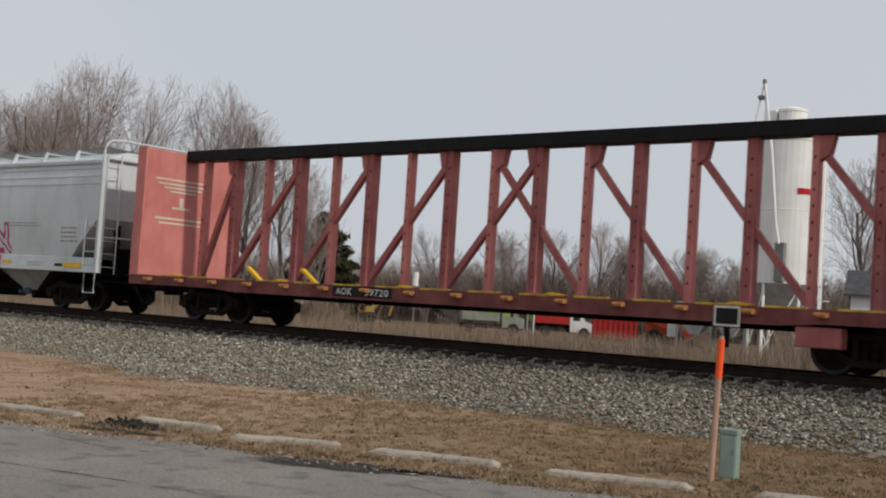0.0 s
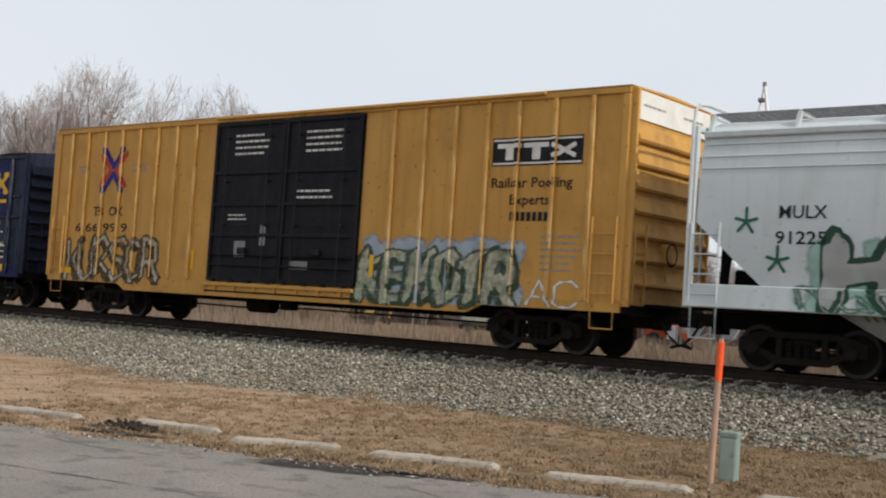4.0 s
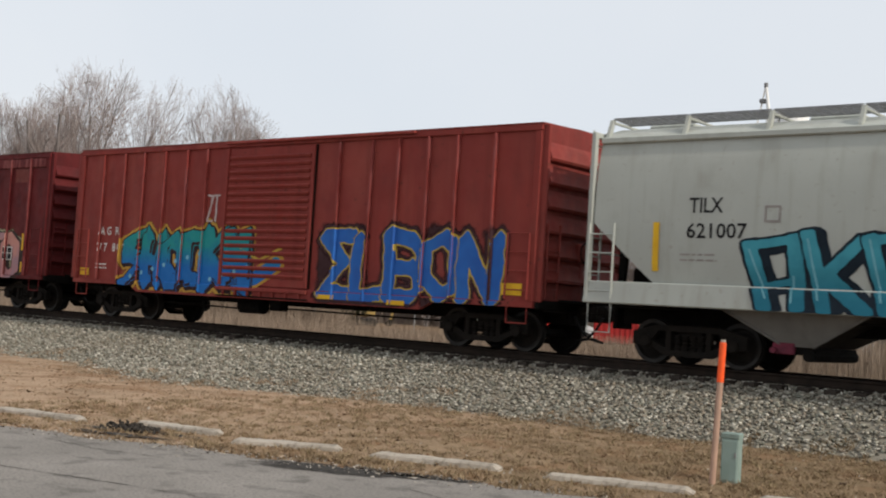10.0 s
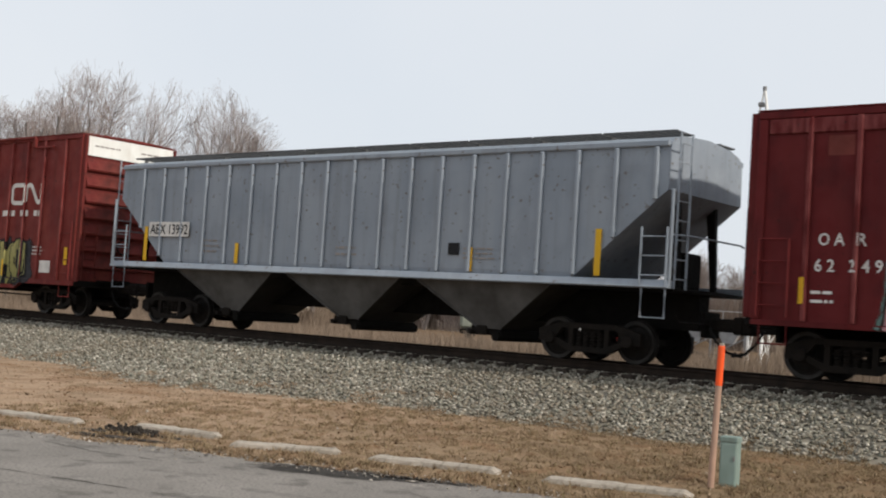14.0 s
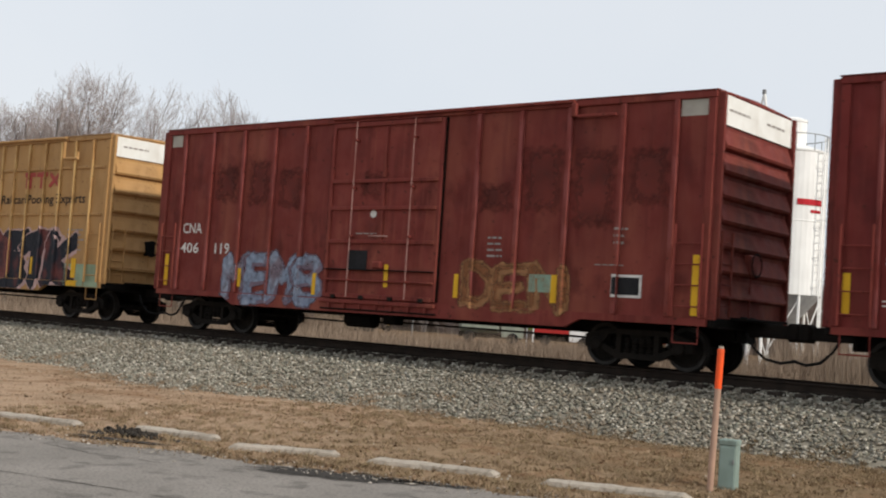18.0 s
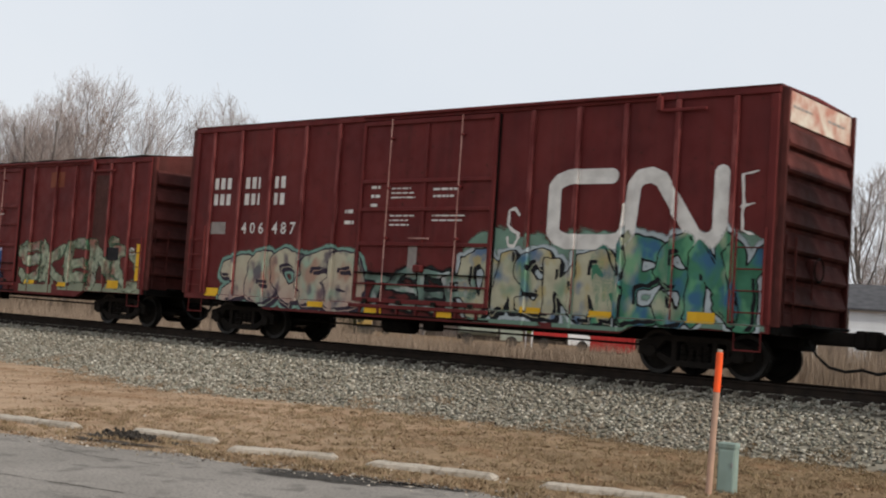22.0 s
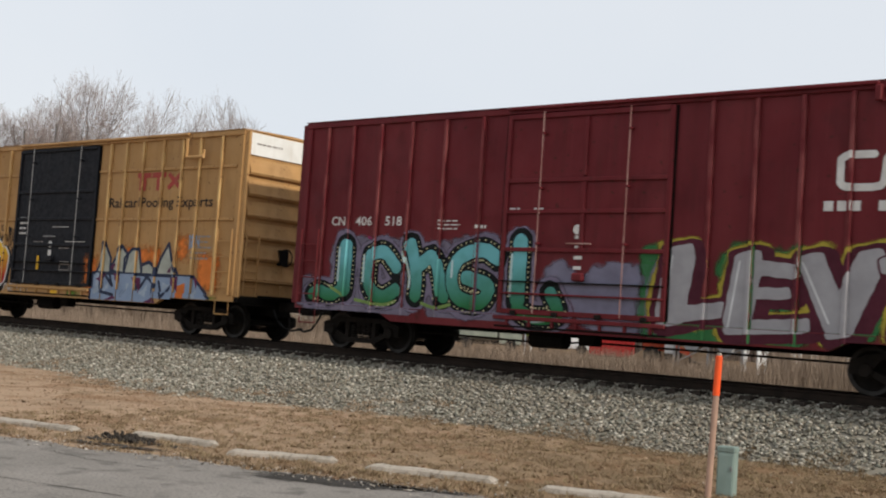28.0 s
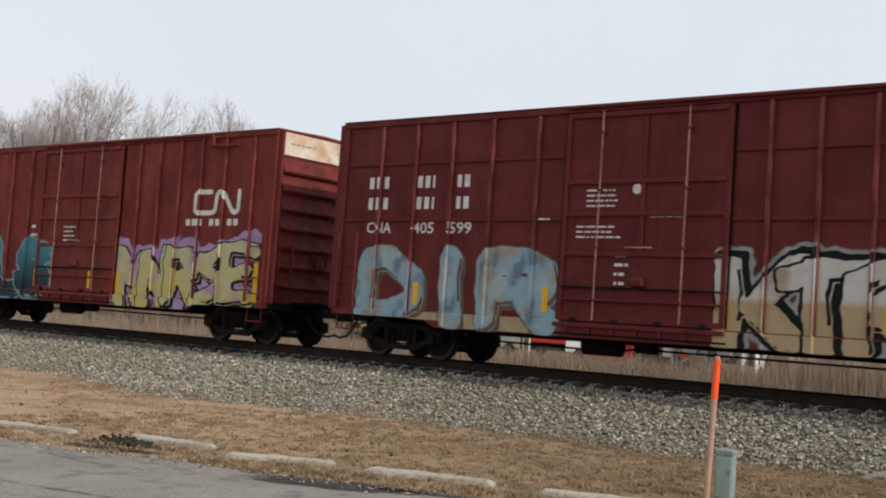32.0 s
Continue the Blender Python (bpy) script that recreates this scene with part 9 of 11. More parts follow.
    yellow_tabs(car, wall, [(14.7, 0.95, 0.45, 0.2), (11.0, 0.84, 0.5, 0.12), (9.2, 0.78, 0.5, 0.12), (7.2, 0.78, 0.45, 0.12), (5.0, 0.98, 0.45, 0.12), (3.4, 0.98, 0.5, 0.12), (1.3, 0.98, 0.55, 0.2)])


def cn_3821():
    car, wall = boxcar(cn_spec(-82.51, (1.77, 1.48), M_RED_DARK, "weathered oxide boxcar with blue and sage graffiti", H=4.55, band=None, end_paint=M_END_SHADE_GRIME, peak=0.22, bulge=0.03, roof=M_UNDER, doors=[(6.18, 9.9)], ribs=[0.8, 1.78, 2.65, 3.45, 4.4, 5.5] + [10.6, 11.47, 12.55, 13.35, 13.99, 14.9], ridges=6))
    decal("patch_panel", [rect(-12.4, -11.7, 3.75, 4.2), rect(-4.75, -4.05, 3.8, 4.25)], paintmat("rust_orange_patch", (0.20, 0.058, 0.032)), car, wall, 1)
    decal("door_patch", [rect(-2.5, -1.85, 1.2, 4.1)], paintmat("umber_patch", (0.07, 0.025, 0.02)), car, wall, 1)
    marks(car, wall, [("CN", 14.65, 3.05, 0.24, M_TXT_W, 0.42)])
    marks(car, wall, [("3 8", 13.75, 2.62, 0.24, M_TXT_W, 0.45), ("2 1", 12.85, 2.62, 0.24, M_TXT_W, 0.4)])
    decal("small_print", bars(-10.3, -10.0, 3.1, 3.3, 1, 1) + bars(-8.9, -8.2, 3.0, 3.2, 2, 2) + bars(-7.7, -6.9, 3.0, 3.2, 2, 3) + bars(-11.3, -10.9, 2.6, 2.9, 3, 4), M_TXT_W, car, wall, 2)
    haze("spray_cloud", "PMINWL", -14.1, -7.0, 0.85, 2.5, 0.42, paintmat("midnight_wash", (0.014, 0.018, 0.035)), car, wall)
    spray("PMNNwl", -14.2, -7.2, 0.80, 2.58, car, wall, paintmat("denim_spray", (0.018, 0.075, 0.23), (0.03, 0.10, 0.28)), paintmat("lavender_line", (0.46, 0.44, 0.58)), None, None, fat=0.23, edge=0.03, wild=0.15, seed=91, spikes=1.0, lean=0.1, inner=False, drop=(-0.04, 0.05), busy=(paintmat("midnight_patch", (0.012, 0.02, 0.06)), paintmat("teal_blue_patch", (0.02, 0.12, 0.26))), label="denim blue graffiti with lavender outline")
    box_p = (-14.2, -7.2, 0.85, 2.62)
    stroke_coat("graffiti_squiggle", [on_grid(r, *box_p, False) for r in ("1h 26 31", "3i 4c 4k", "6k 7b 62", "8j 8a 93", "bk cc b1", "dj e8 d2", "fk gd f3", "ij ka i0", "lk m9 l2", "oi p7 o1", "rk s8 r2", "th v5 z7", "s4 w3 z4")], 0.018, paintmat("lavender_line", (0.46, 0.44, 0.58)), car, wall, 5, "thin lavender spikes")
    spray("SKENo", -5.9, -0.12, 0.94, 2.3, car, wall, paintmat("sage_spray", (0.36, 0.40, 0.29)), paintmat("forest_edge_line", (0.06, 0.13, 0.075)), None, None, fat=0.19, edge=0.02, wild=0.17, seed=93, spikes=0.3, busy=(paintmat("grey_sage_patch", (0.33, 0.32, 0.28)), paintmat("brick_sage_patch", (0.26, 0.07, 0.06)), paintmat("dark_sage_patch", (0.07, 0.10, 0.06))), label="washed sage graffiti", faded=True)
    decal("spray_cloud", [rect(-5.9, -4.6, 0.76, 0.98), rect(-3.9, -0.1, 0.86, 1.1), rect(-4.6, -4.2, 0.76, 1.3)], paintmat("sage_wash", (0.26, 0.28, 0.20)), car, wall, 1)
    decal("placard", [rect(-1.75, -1.2, 1.75, 2.1)], M_TXT_K, car, wall, 4)
    spray("C", -0.72, -0.5, 1.9, 2.1, car, wall, M_TXT_W, M_TXT_W, fat=0.15, edge=0, seed=94)
    yellow_tabs(car, wall, [(15.4, 1.2, 0.14, 0.7), (14.65, 0.9, 0.35, 0.2), (11.3, 1.25, 0.12, 0.5), (0.32, 1.2, 0.16, 1.0), (5.4, 0.98, 0.5, 0.12), (3.7, 0.96, 0.5, 0.12), (1.35, 0.98, 0.5, 0.22)])


def cna_415():
    car, wall = boxcar(cn_spec(-99.65, (1.48, 1.72), M_RED, "maroon boxcar with teal and black graffiti", H=4.56, band=None, peak=0.2, L=15.81))
    ribbon_logo(car, wall, 2.98, 1.32, 2.92, 3.58, M_TXT_W)
    web_blocks(car, wall, 3.2, 1.3, 2.62, 0.16)
    marks(car, wall, [("CNA", 14.88, 2.52, 0.26, M_TXT_W, 0.62), ("415", 14.02, 2.54, 0.26, M_TXT_W, 0.58), ("888", 13.15, 2.54, 0.26, M_TXT_W, 0.62)])
    decal("stencil_box", [rect(-12.2, -11.85, 2.42, 2.46), rect(-12.2, -11.85, 2.74, 2.78), rect(-12.2, -12.16, 2.42, 2.78), rect(-11.89, -11.85, 2.42, 2.78)], M_TXT_W, car, wall, 2)
    decal("small_print", bars(-11.5, -10.9, 2.45, 2.8, 4, 1) + bars(-10.4, -10.1, 2.5, 3.1, 2, 2) + bars(-9.0, -8.7, 3.0, 3.15, 1, 3) + bars(-8.4, -7.9, 1.5, 2.3, 4, 4) + bars(-9.2, -8.9, 1.5, 1.8, 2, 5) + bars(-14.9, -14.5, 1.35, 1.55, 2, 6) + bars(-13.8, -13.4, 1.35, 1.55, 2, 7), M_TXT_W, car, wall, 2)
    spray("FOUST", -13.35, -9.5, 0.74, 2.02, car, wall, paintmat("dark_slate_spray", (0.018, 0.026, 0.03), grad=(1.0, 1.9, (0.035, 0.06, 0.07))), paintmat("ice_teal_line", (0.30, 0.43, 0.44)), None, None, fat=0.23, edge=0.04, wild=0.10, seed=101, spikes=0.6, drop=(0.07, -0.03), busy=(paintmat("deep_slate_patch", (0.03, 0.045, 0.05)),), label="slate graffiti with ice teal outline")
    spray("KNEEB", -5.7, -3.0, 0.95, 2.1, car, wall, paintmat("faint_tan_scribble", (0.32, 0.13, 0.10)), M_RED, fat=0.04, edge=0, wild=0.2, seed=103, faded=True)
    decal("placard", [rect(-2.6, -2.1, 1.2, 1.65)], M_TXT_K, car, wall, 3)
    yellow_tabs(car, wall, [(14.3, 1.2, 0.13, 0.75), (12.7, 1.1, 0.12, 0.45), (10.2, 1.05, 0.12, 0.5), (5.8, 1.05, 0.13, 0.55), (3.5, 1.1, 0.12, 0.5), (0.9, 1.1, 0.14, 0.8)])


def cn_518():
    car, wall = boxcar(cn_spec(-117.18, (1.72, 2.27), M_RED, "maroon high-cube boxcar with teal and silver graffiti", band=surface("cream_band", (0.62, 0.52, 0.36), (0.5, 0.36, 0.2), scale=2)))
    ribbon_logo(car, wall, 3.0, 1.33, 3.38, 4.06, M_TXT_W)
    web_blocks(car, wall, 3.2, 1.12, 3.05)
    marks(car, wall, [("406", 14.0, 2.80, 0.20, M_TXT_W, 0.50), ("518", 13.1, 2.80, 0.20, M_TXT_W, 0.48)])
    marks(car, wall, [("CN", 14.75, 2.80, 0.2, M_TXT_W, 0.42)])
    decal("small_print", bars(-11.6, -10.9, 2.7, 2.95, 3, 1) + bars(-10.6, -10.3, 2.7, 2.9, 1, 2) + bars(-9.7, -9.4, 3.1, 3.2, 1, 3) + bars(-9.1, -8.8, 3.1, 3.2, 1, 4) + bars(-8.1, -7.9, 1.9, 2.7, 4, 5), M_TXT_W, car, wall, 2)
    decal("warning_dot", [[(-8.05 + 0.1 * math.cos(a * 0.5236), 2.72 + 0.1 * math.sin(a * 0.5236)) for a in range(12)]], M_TXT_W, car, wall, 3)
    haze("spray_cloud", "JENEL", -15.6, -8.3, 0.95, 2.3, 0.38, paintmat("dusty_mauve_spray", (0.17, 0.15, 0.20)), car, wall)
    haze("spray_cloud", "NE", -8.6, -6.2, 0.9, 1.9, 0.34, paintmat("lilac_ash_spray", (0.20, 0.19, 0.26)), car, wall)
    box_j = (-15.2, -8.4, 0.80, 2.46)
    jewel = [[("5i 5b 57", 0.20), ("57 35 16 05", 0.14)], [("9g 98 b5 d7", 0.15), ("9g bh dd", 0.14)], [("fj gb g6", 0.15), ("gd ig jd k6", 0.15)], [("rg pi mg lb m6 p5 q9 nb", 0.15)], [("uk ub u6", 0.17), ("u4 w2 z3 y8", 0.13)]]
    ink = paintmat("ink_line", (0.008, 0.010, 0.010))
    mural(jewel, *box_j, car, wall, paintmat("green_to_aqua_spray", (0.025, 0.15, 0.05), grad=(1.1, 2.1, (0.15, 0.43, 0.46))), ink, edge=0.125, aura=paintmat("dusk_violet_halo", (0.20, 0.17, 0.24)), reach=0.12, label="aqua and green graffiti with dotted black outline", seed=111)
    stroke_coat("graffiti_highlight", [on_grid(r, *box_j) for r in ("4i 4c 49", "8g 89", "eh fb f8", "lf lb", "th tb t7", "v2 w1 z2")], 0.028, paintmat("pale_aqua", (0.5, 0.66, 0.66)), car, wall, 5)
    stroke_coat("graffiti_shadow", [on_grid(r, *box_j) for r in ("74 b3 d4", "h4 j3 l4", "37 46 55")], 0.035, paintmat("lime_patch", (0.20, 0.30, 0.09)), car, wall, 5)
    dotted(jewel, *box_j, 0.062, 0.10, 0.02, paintmat("straw_dot_spray", (0.62, 0.58, 0.34)), car, wall, 5.5)
    swirls("graffiti_swirl", -14.6, -12.6, 2.1, 2.7, 3, 0.035, paintmat("magenta_swirl", (0.24, 0.03, 0.10)), car, wall, 78)
    haze("spray_cloud", "LEVA", -6.5, -0.3, 0.75, 2.3, 0.30, paintmat("grass_green_spray", (0.035, 0.15, 0.05)), car, wall)
    box_l = (-6.3, -0.55, 0.78, 2.32)
    silver = [[("3j 25", 0.24), ("25 97", 0.17)], [("bi a4", 0.22), ("bh gg", 0.15), ("bb fb", 0.12), ("a3 h4", 0.15)], [("ii l4 oj", 0.20)], [("qi vi", 0.16), ("th s3", 0.22)], [("wi w4 z4 zi wi", 0.18)]]
    mural(silver, *box_l, car, wall, paintmat("silver_spray", (0.36, 0.35, 0.36), (0.29, 0.28, 0.29)), paintmat("wine_line", (0.085, 0.018, 0.03)), edge=0.10, aura=paintmat("amber_halo", (0.42, 0.34, 0.05)), reach=0.10, back=paintmat("wine_line", (0.085, 0.018, 0.03)), soft=False, label="silver block graffiti with wine outline", seed=113)
    stroke_coat("graffiti_highlight", [on_grid(r, *box_l, False) for r in ("2j 14", "ai 93", "hi k5", "ri r4")], 0.018, W_LINE, car, wall, 5)
    spray("XN", -0.75, -0.2, 3.2, 4.0, car, wall, paintmat("violet_scribble", (0.26, 0.26, 0.52)), M_RED, fat=0.14, edge=0, seed=115, wild=0.2)


def cn_599():
    # ends take the lighter maroon; the sunlight on them is put into the paint
    car, wall = boxcar(cn_spec(-153.11, (2.30, 2.22), M_RED_DARK, "dark maroon boxcar with white emblem, blue and cream graffiti", band=None, end_paint=M_RED, soot=0.14, stringers=(2.98, 4.22), L=15.81, doors=[(6.2, 9.72)], ribs=[0.8, 1.75, 2.7, 3.65, 4.6, 5.5] + [10.4, 11.55, 12.6, 13.6, 14.6]))
    ribbon_logo(car, wall, 2.9, 1.05, 3.52, 4.20, M_TXT_W)
    web_blocks(car, wall, 2.95, 1.02, 3.10)
    for z in (3.68, 3.22):
        for u, w in ((14.95, (0.5, 0.56, 0.52)), (13.55, (0.54, 0.5, 0.22)), (12.45, (0.42, 0.54))):
            blocks(car, wall, w, u, z, 0.26, M_TXT_W, 0.62)
    marks(car, wall, [("CNA", 14.95, 2.70, 0.24, M_TXT_W, 0.72), ("405", 13.6, 2.70, 0.24, M_TXT_W, 0.58), ("599", 12.6, 2.70, 0.24, M_TXT_W, 0.60)])
    decal("small_print", bars(-9.2, -8.4, 3.2, 3.6, 4, 1) + bars(-9.4, -8.4, 2.6, 2.9, 3, 2) + bars(-7.8, -6.9, 3.0, 3.1, 2, 3) + bars(-8.5, -8.2, 1.7, 2.4, 4, 4) + bars(-10.3, -10.0, 2.95, 3.05, 1, 5), M_TXT_W, car, wall, 2)
    decal("warning_dot", [[(-8.1 + 0.1 * math.cos(a * 0.5236), 3.55 + 0.1 * math.sin(a * 0.5236)) for a in range(12)]], M_TXT_W, car, wall, 3)
    spray("DIR", -15.0, -9.9, 0.62, 2.40, car, wall, paintmat("sky_steel_spray", (0.22, 0.33, 0.40), (0.27, 0.38, 0.43)), paintmat("khaki_line", (0.13, 0.09, 0.06)), None, None, fat=0.23, edge=0.03, wild=0.06, seed=121, drop=(0.05, -0.06), busy=(paintmat("khaki_patch", (0.33, 0.25, 0.16)), paintmat("pale_steel_patch", (0.33, 0.40, 0.42)), paintmat("deep_steel_patch", (0.09, 0.15, 0.2))), label="steel blue graffiti with khaki base", chisel=False)
    decal("spray_cloud", [rect(-15.1, -10.0, 0.72, 1.02)], paintmat("khaki_spray", (0.42, 0.32, 0.20)), car, wall, 1)
    spray("ktrGC", -6.2, -0.6, 0.66, 2.36, car, wall, paintmat("sand_to_white_spray", (0.42, 0.31, 0.18), grad=(1.50, 1.62, (0.54, 0.53, 0.49))), paintmat("ink_line", (0.008, 0.010, 0.010)), None, None, fat=0.22, edge=0.06, wild=0.09, seed=123, spikes=0.4, drop=(0.07, 0.07), aura=paintmat("ash_rim", (0.30, 0.29, 0.28)), busy=(paintmat("dark_sand_patch", (0.30, 0.21, 0.12)),), label="white and sand graffiti with black outline")
    yellow_tabs(car, wall, [(10.05, 1.15, 0.14, 0.5), (13.4, 1.15, 0.14, 0.5), (6.2, 1.05, 0.14, 0.55), (3.35, 1.1, 0.14, 0.5), (0.4, 1.0, 0.16, 1.1)])


def cn_last():
    car, wall = boxcar(cn_spec(-171.14, (2.22, 2.2), M_RED_OLD, "brown-red high-cube boxcar with yellow and violet graffiti", band=surface("rust_streaked_band", (0.62, 0.58, 0.50), (0.45, 0.25, 0.14), scale=2)))
    ribbon_logo(car, wall, 3.0, 1.22, 3.12, 3.78, M_TXT_W)
    web_blocks(car, wall, 3.25, 1.2, 2.86)
    spray("MNRsE", -5.9, -0.6, 0.70, 2.35, car, wall, paintmat("lemon_spray", (0.50, 0.44, 0.15), grad=(1.2, 2.2, (0.48, 0.45, 0.28))), K_LINE, None, paintmat("lilac_spray", (0.42, 0.28, 0.48)), fat=0.22, edge=0.04, wild=0.16, seed=131, spikes=0.8, drop=(0.06, -0.04), busy=(paintmat("orchid_patch", (0.36, 0.22, 0.42)), paintmat("pale_lemon_patch", (0.5, 0.48, 0.3))), label="lemon graffiti on a lilac cloud")
    spray("MLS", -13.5, -9.3, 0.75, 2.4, car, wall, paintmat("teal_black_spray", (0.02, 0.04, 0.05), grad=(1.2, 2.2, (0.06, 0.2, 0.24))), paintmat("pale_teal_line", (0.2, 0.36, 0.38)), None, None, fat=0.22, wild=0.1, seed=133, spikes=0.5, label="teal and black graffiti")
    decal("small_print", bars(-8.6, -8.0, 2.4, 2.9, 4, 1) + bars(-10.3, -10.0, 2.5, 3.0, 2, 2), M_TXT_W, car, wall, 2)
    yellow_tabs(car, wall, [(0.45, 1.0, 0.16, 1.0), (5.95, 1.1, 0.13, 0.5), (7.2, 1.1, 0.13, 0.5), (9.9, 1.1, 0.13, 0.5)])


# ---- covered hoppers ----
GRATES = {}
# the lean is made up so that the sill catches more sky
LEAN = 0.055      # how far a hopper's side sill leans inwards


def grating(length, width, mat):
    """An open steel grating: bearing bars held by cross rods, shared by alike boards."""
    key = (round(length, 2), mat.name)
    if key not in GRATES:
        v, f = [], []

        def slab(x0, x1, y0, y1, z0, z1):
            k = len(v)
            v.extend((x, y, z) for x in (x0, x1) for y in (y0, y1) for z in (z0, z1))
            f.extend(tuple(k + i for i in q) for q in ((0, 1, 3, 2), (4, 6, 7, 5), (0, 4, 5, 1), (2, 3, 7, 6), (1, 5, 7, 3), (0, 2, 6, 4)))
        for k in range(8):
            y = -width / 2 + width * k / 7
            edge = k in (0, 7)
            t, h = (0.010, 0.020) if edge else (0.005, 0.009)
            slab(-length / 2, length / 2, y - t, y + t, -h, h)
        n = int(length / 0.17)
        for k in range(n + 1):
            x = -length / 2 + 0.012 + (length - 0.024) * k / n
            t = 0.012 if k in (0, n) else 0.006
            slab(x - t, x + t, -width / 2 + 0.01, width / 2 - 0.01, -0.009, 0.009)
        me = bpy.data.meshes.new("running_board")
        me.from_pydata(v, [], f)
        me.materials.append(mat)
        GRATES[key] = me
    return GRATES[key]


def hopper(X, L, paint, label, gap, bays, ribbed=False, walkway=M_GRATE, beads=True, z_sill=(1.08, 1.50), top=4.32, chute=None, walk_up=0.47, cutz=3.0, run=1.5, hoop=False, gate=None):
    car = thing("covered_hopper", X, TRACK_Y, RAIL_Z, label, "hopper car", "freight cars of the train")
    TRAIN.append((car, X))
    z0, z1 = z_sill
    if ribbed:
        prof = [(z1 - 0.02, 1.50), (z1 + 0.1, 1.52), (top - 0.5, 1.52), (top - 0.15, 1.50), (top, 1.36), (top + 0.10, 0.95), (top + 0.16, 0.0)]
    else:
        prof = [(z1 - 0.05, 1.50), (z1 + 0.35, 1.56), (2.5, 1.585), (3.2, 1.57), (3.7, 1.53), (4.0, 1.47), (top - 0.14, 1.42), (top - 0.05, 1.40), (top + 0.05, 1.25), (top + 0.20, 0.8), (top + 0.24, 0.0)]
    # side sheets with slanting lower corners, closed by slope sheets
    inset = 0.14 if not ribbed else 0.18
    bm = bmesh.new()
    stations = [0.0] + [run * k / 4 for k in (1, 2, 3, 4)]
    xlist = [-inset - s for s in stations] + [-L + inset + s for s in reversed(stations)]
    floor = [cutz - (cutz - z1) * min(s / run, 1) for s in stations] + [cutz - (cutz - z1) * min(s / run, 1) for s in reversed(stations)]

    def width(z):
        for (za, wa), (zb, wb) in zip(prof, prof[1:]):
            if za <= z <= zb:
                return wa + (wb - wa) * (z - za) / (zb - za)
        return prof[0][1]
    rings = []
    for x, fl in zip(xlist, floor):
        ring = []
        zz = [max(z, fl) for z, _ in prof]
        for s in (-1, 1):
            seq = [(s * width(z), z) for z in zz]
            ring += seq if s < 0 else seq[::-1]
        rings.append([bm.verts.new((x, y, z + (1e-4 * i if i < 3 else 0))) for i, (y, z) in enumerate(ring)])
    n = len(rings[0])
    for a, b in zip(rings, rings[1:]):
        for i in range(n):
            bm.faces.new((a[i], a[(i + 1) % n], b[(i + 1) % n], b[i]))
    bm.faces.new(rings[0][::-1])
    bm.faces.new(rings[-1])
    bmesh.ops.recalc_face_normals(bm, faces=bm.faces)
    body = part("body", bm, paint, car)
    if not ribbed:
        body.data.shade_smooth()
        body.data.set_sharp_from_angle(angle=radians(24))
    for s in (-1, 1):
        solid("side_sill", [(s * 1.46, z0), (s * 1.64, z0), (s * 1.655, z0 + 0.02), (s * (1.655 - LEAN), z1 - 0.015), (s * (1.64 - LEAN), z1), (s * 1.46, z1)], "x", -L + 0.02, -0.02, paint, car)
        box("roof_rail", -L + inset, -inset, *sorted((s * (1.36 if not ribbed else 1.44), s * (1.50 if not ribbed else 1.57))), top - 0.17, top - 0.05, paint, car, 0.02)
    if ribbed:
        xr = -inset - 0.25
        while xr > -L + inset + 0.2:
            fl = max(z1, cutz - (cutz - z1) * min((min(-xr, L + xr) - inset) / run, 1)) + 0.02
            box("side_post", xr - 0.045, xr + 0.045, -1.60, -1.515, fl, top - 0.18, paint, car, 0.02)
            xr -= 0.86
    # shear plate, end posts, ladders and roof walk
    for x, way in ((0.0, 1), (-L, -1)):
        x0, x1 = sorted((x - way * 0.10, x))
        for s in (-1, 1):
            w = 0.0 if not ribbed else 0.05
            box("end_post", x0 + (w if way > 0 else 0), x1 - (w if way < 0 else 0), *sorted((s * (1.50 + w), s * 1.62)), z0, top + 0.05 if not ribbed else 3.3, paint, car, 0.015)
        if not ribbed:
            box("end_tie", x0, x1, -1.55, 1.55, top - 0.06, top + 0.05, paint, car, 0.015)
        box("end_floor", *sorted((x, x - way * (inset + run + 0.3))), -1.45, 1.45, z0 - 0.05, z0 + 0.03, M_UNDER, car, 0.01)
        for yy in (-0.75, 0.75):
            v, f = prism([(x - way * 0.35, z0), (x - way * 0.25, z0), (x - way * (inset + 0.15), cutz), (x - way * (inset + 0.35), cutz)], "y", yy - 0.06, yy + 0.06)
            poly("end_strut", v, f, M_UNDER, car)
        xa, xb = sorted((x - way * 0.08, x - way * 0.62))
        grab_ladder(car, xa, xb, -1.63, z0 + 0.05, 2.6, 0.36, paint)
        grab_ladder(car, -1.5, -1.05, x + way * 0.03, z0, top + 0.1, 0.36, paint, "end_ladder", "end")
        if hoop:
            bar("end_hoop", [(x, -1.62, z0), (x, -1.62, top + 0.1), (x, -1.58, top + 0.32), (x, -1.42, top + 0.46), (x, -1.1, top + 0.50), (x, 1.1, top + 0.50), (x, 1.42, top + 0.46), (x, 1.58, top + 0.32), (x, 1.62, top)], 0.035, paint, car, "white pipe hoop over the end", sides=8)
        bar("handrail", [(x - way * 0.05, -1.5, 1.0 + z0), (x + way * 0.12, -1.0, 1.0 + z0), (x + way * 0.12, 1.0, 1.0 + z0), (x - way * 0.05, 1.5, 1.0 + z0)], 0.02, paint, car)
        bar("sill_step", [(x - way * 0.1, -1.58, z0), (x - way * 0.1, -1.58, z0 - 0.55), (x - way * 0.6, -1.58, z0 - 0.55), (x - way * 0.6, -1.58, z0)], 0.02, paint, car)
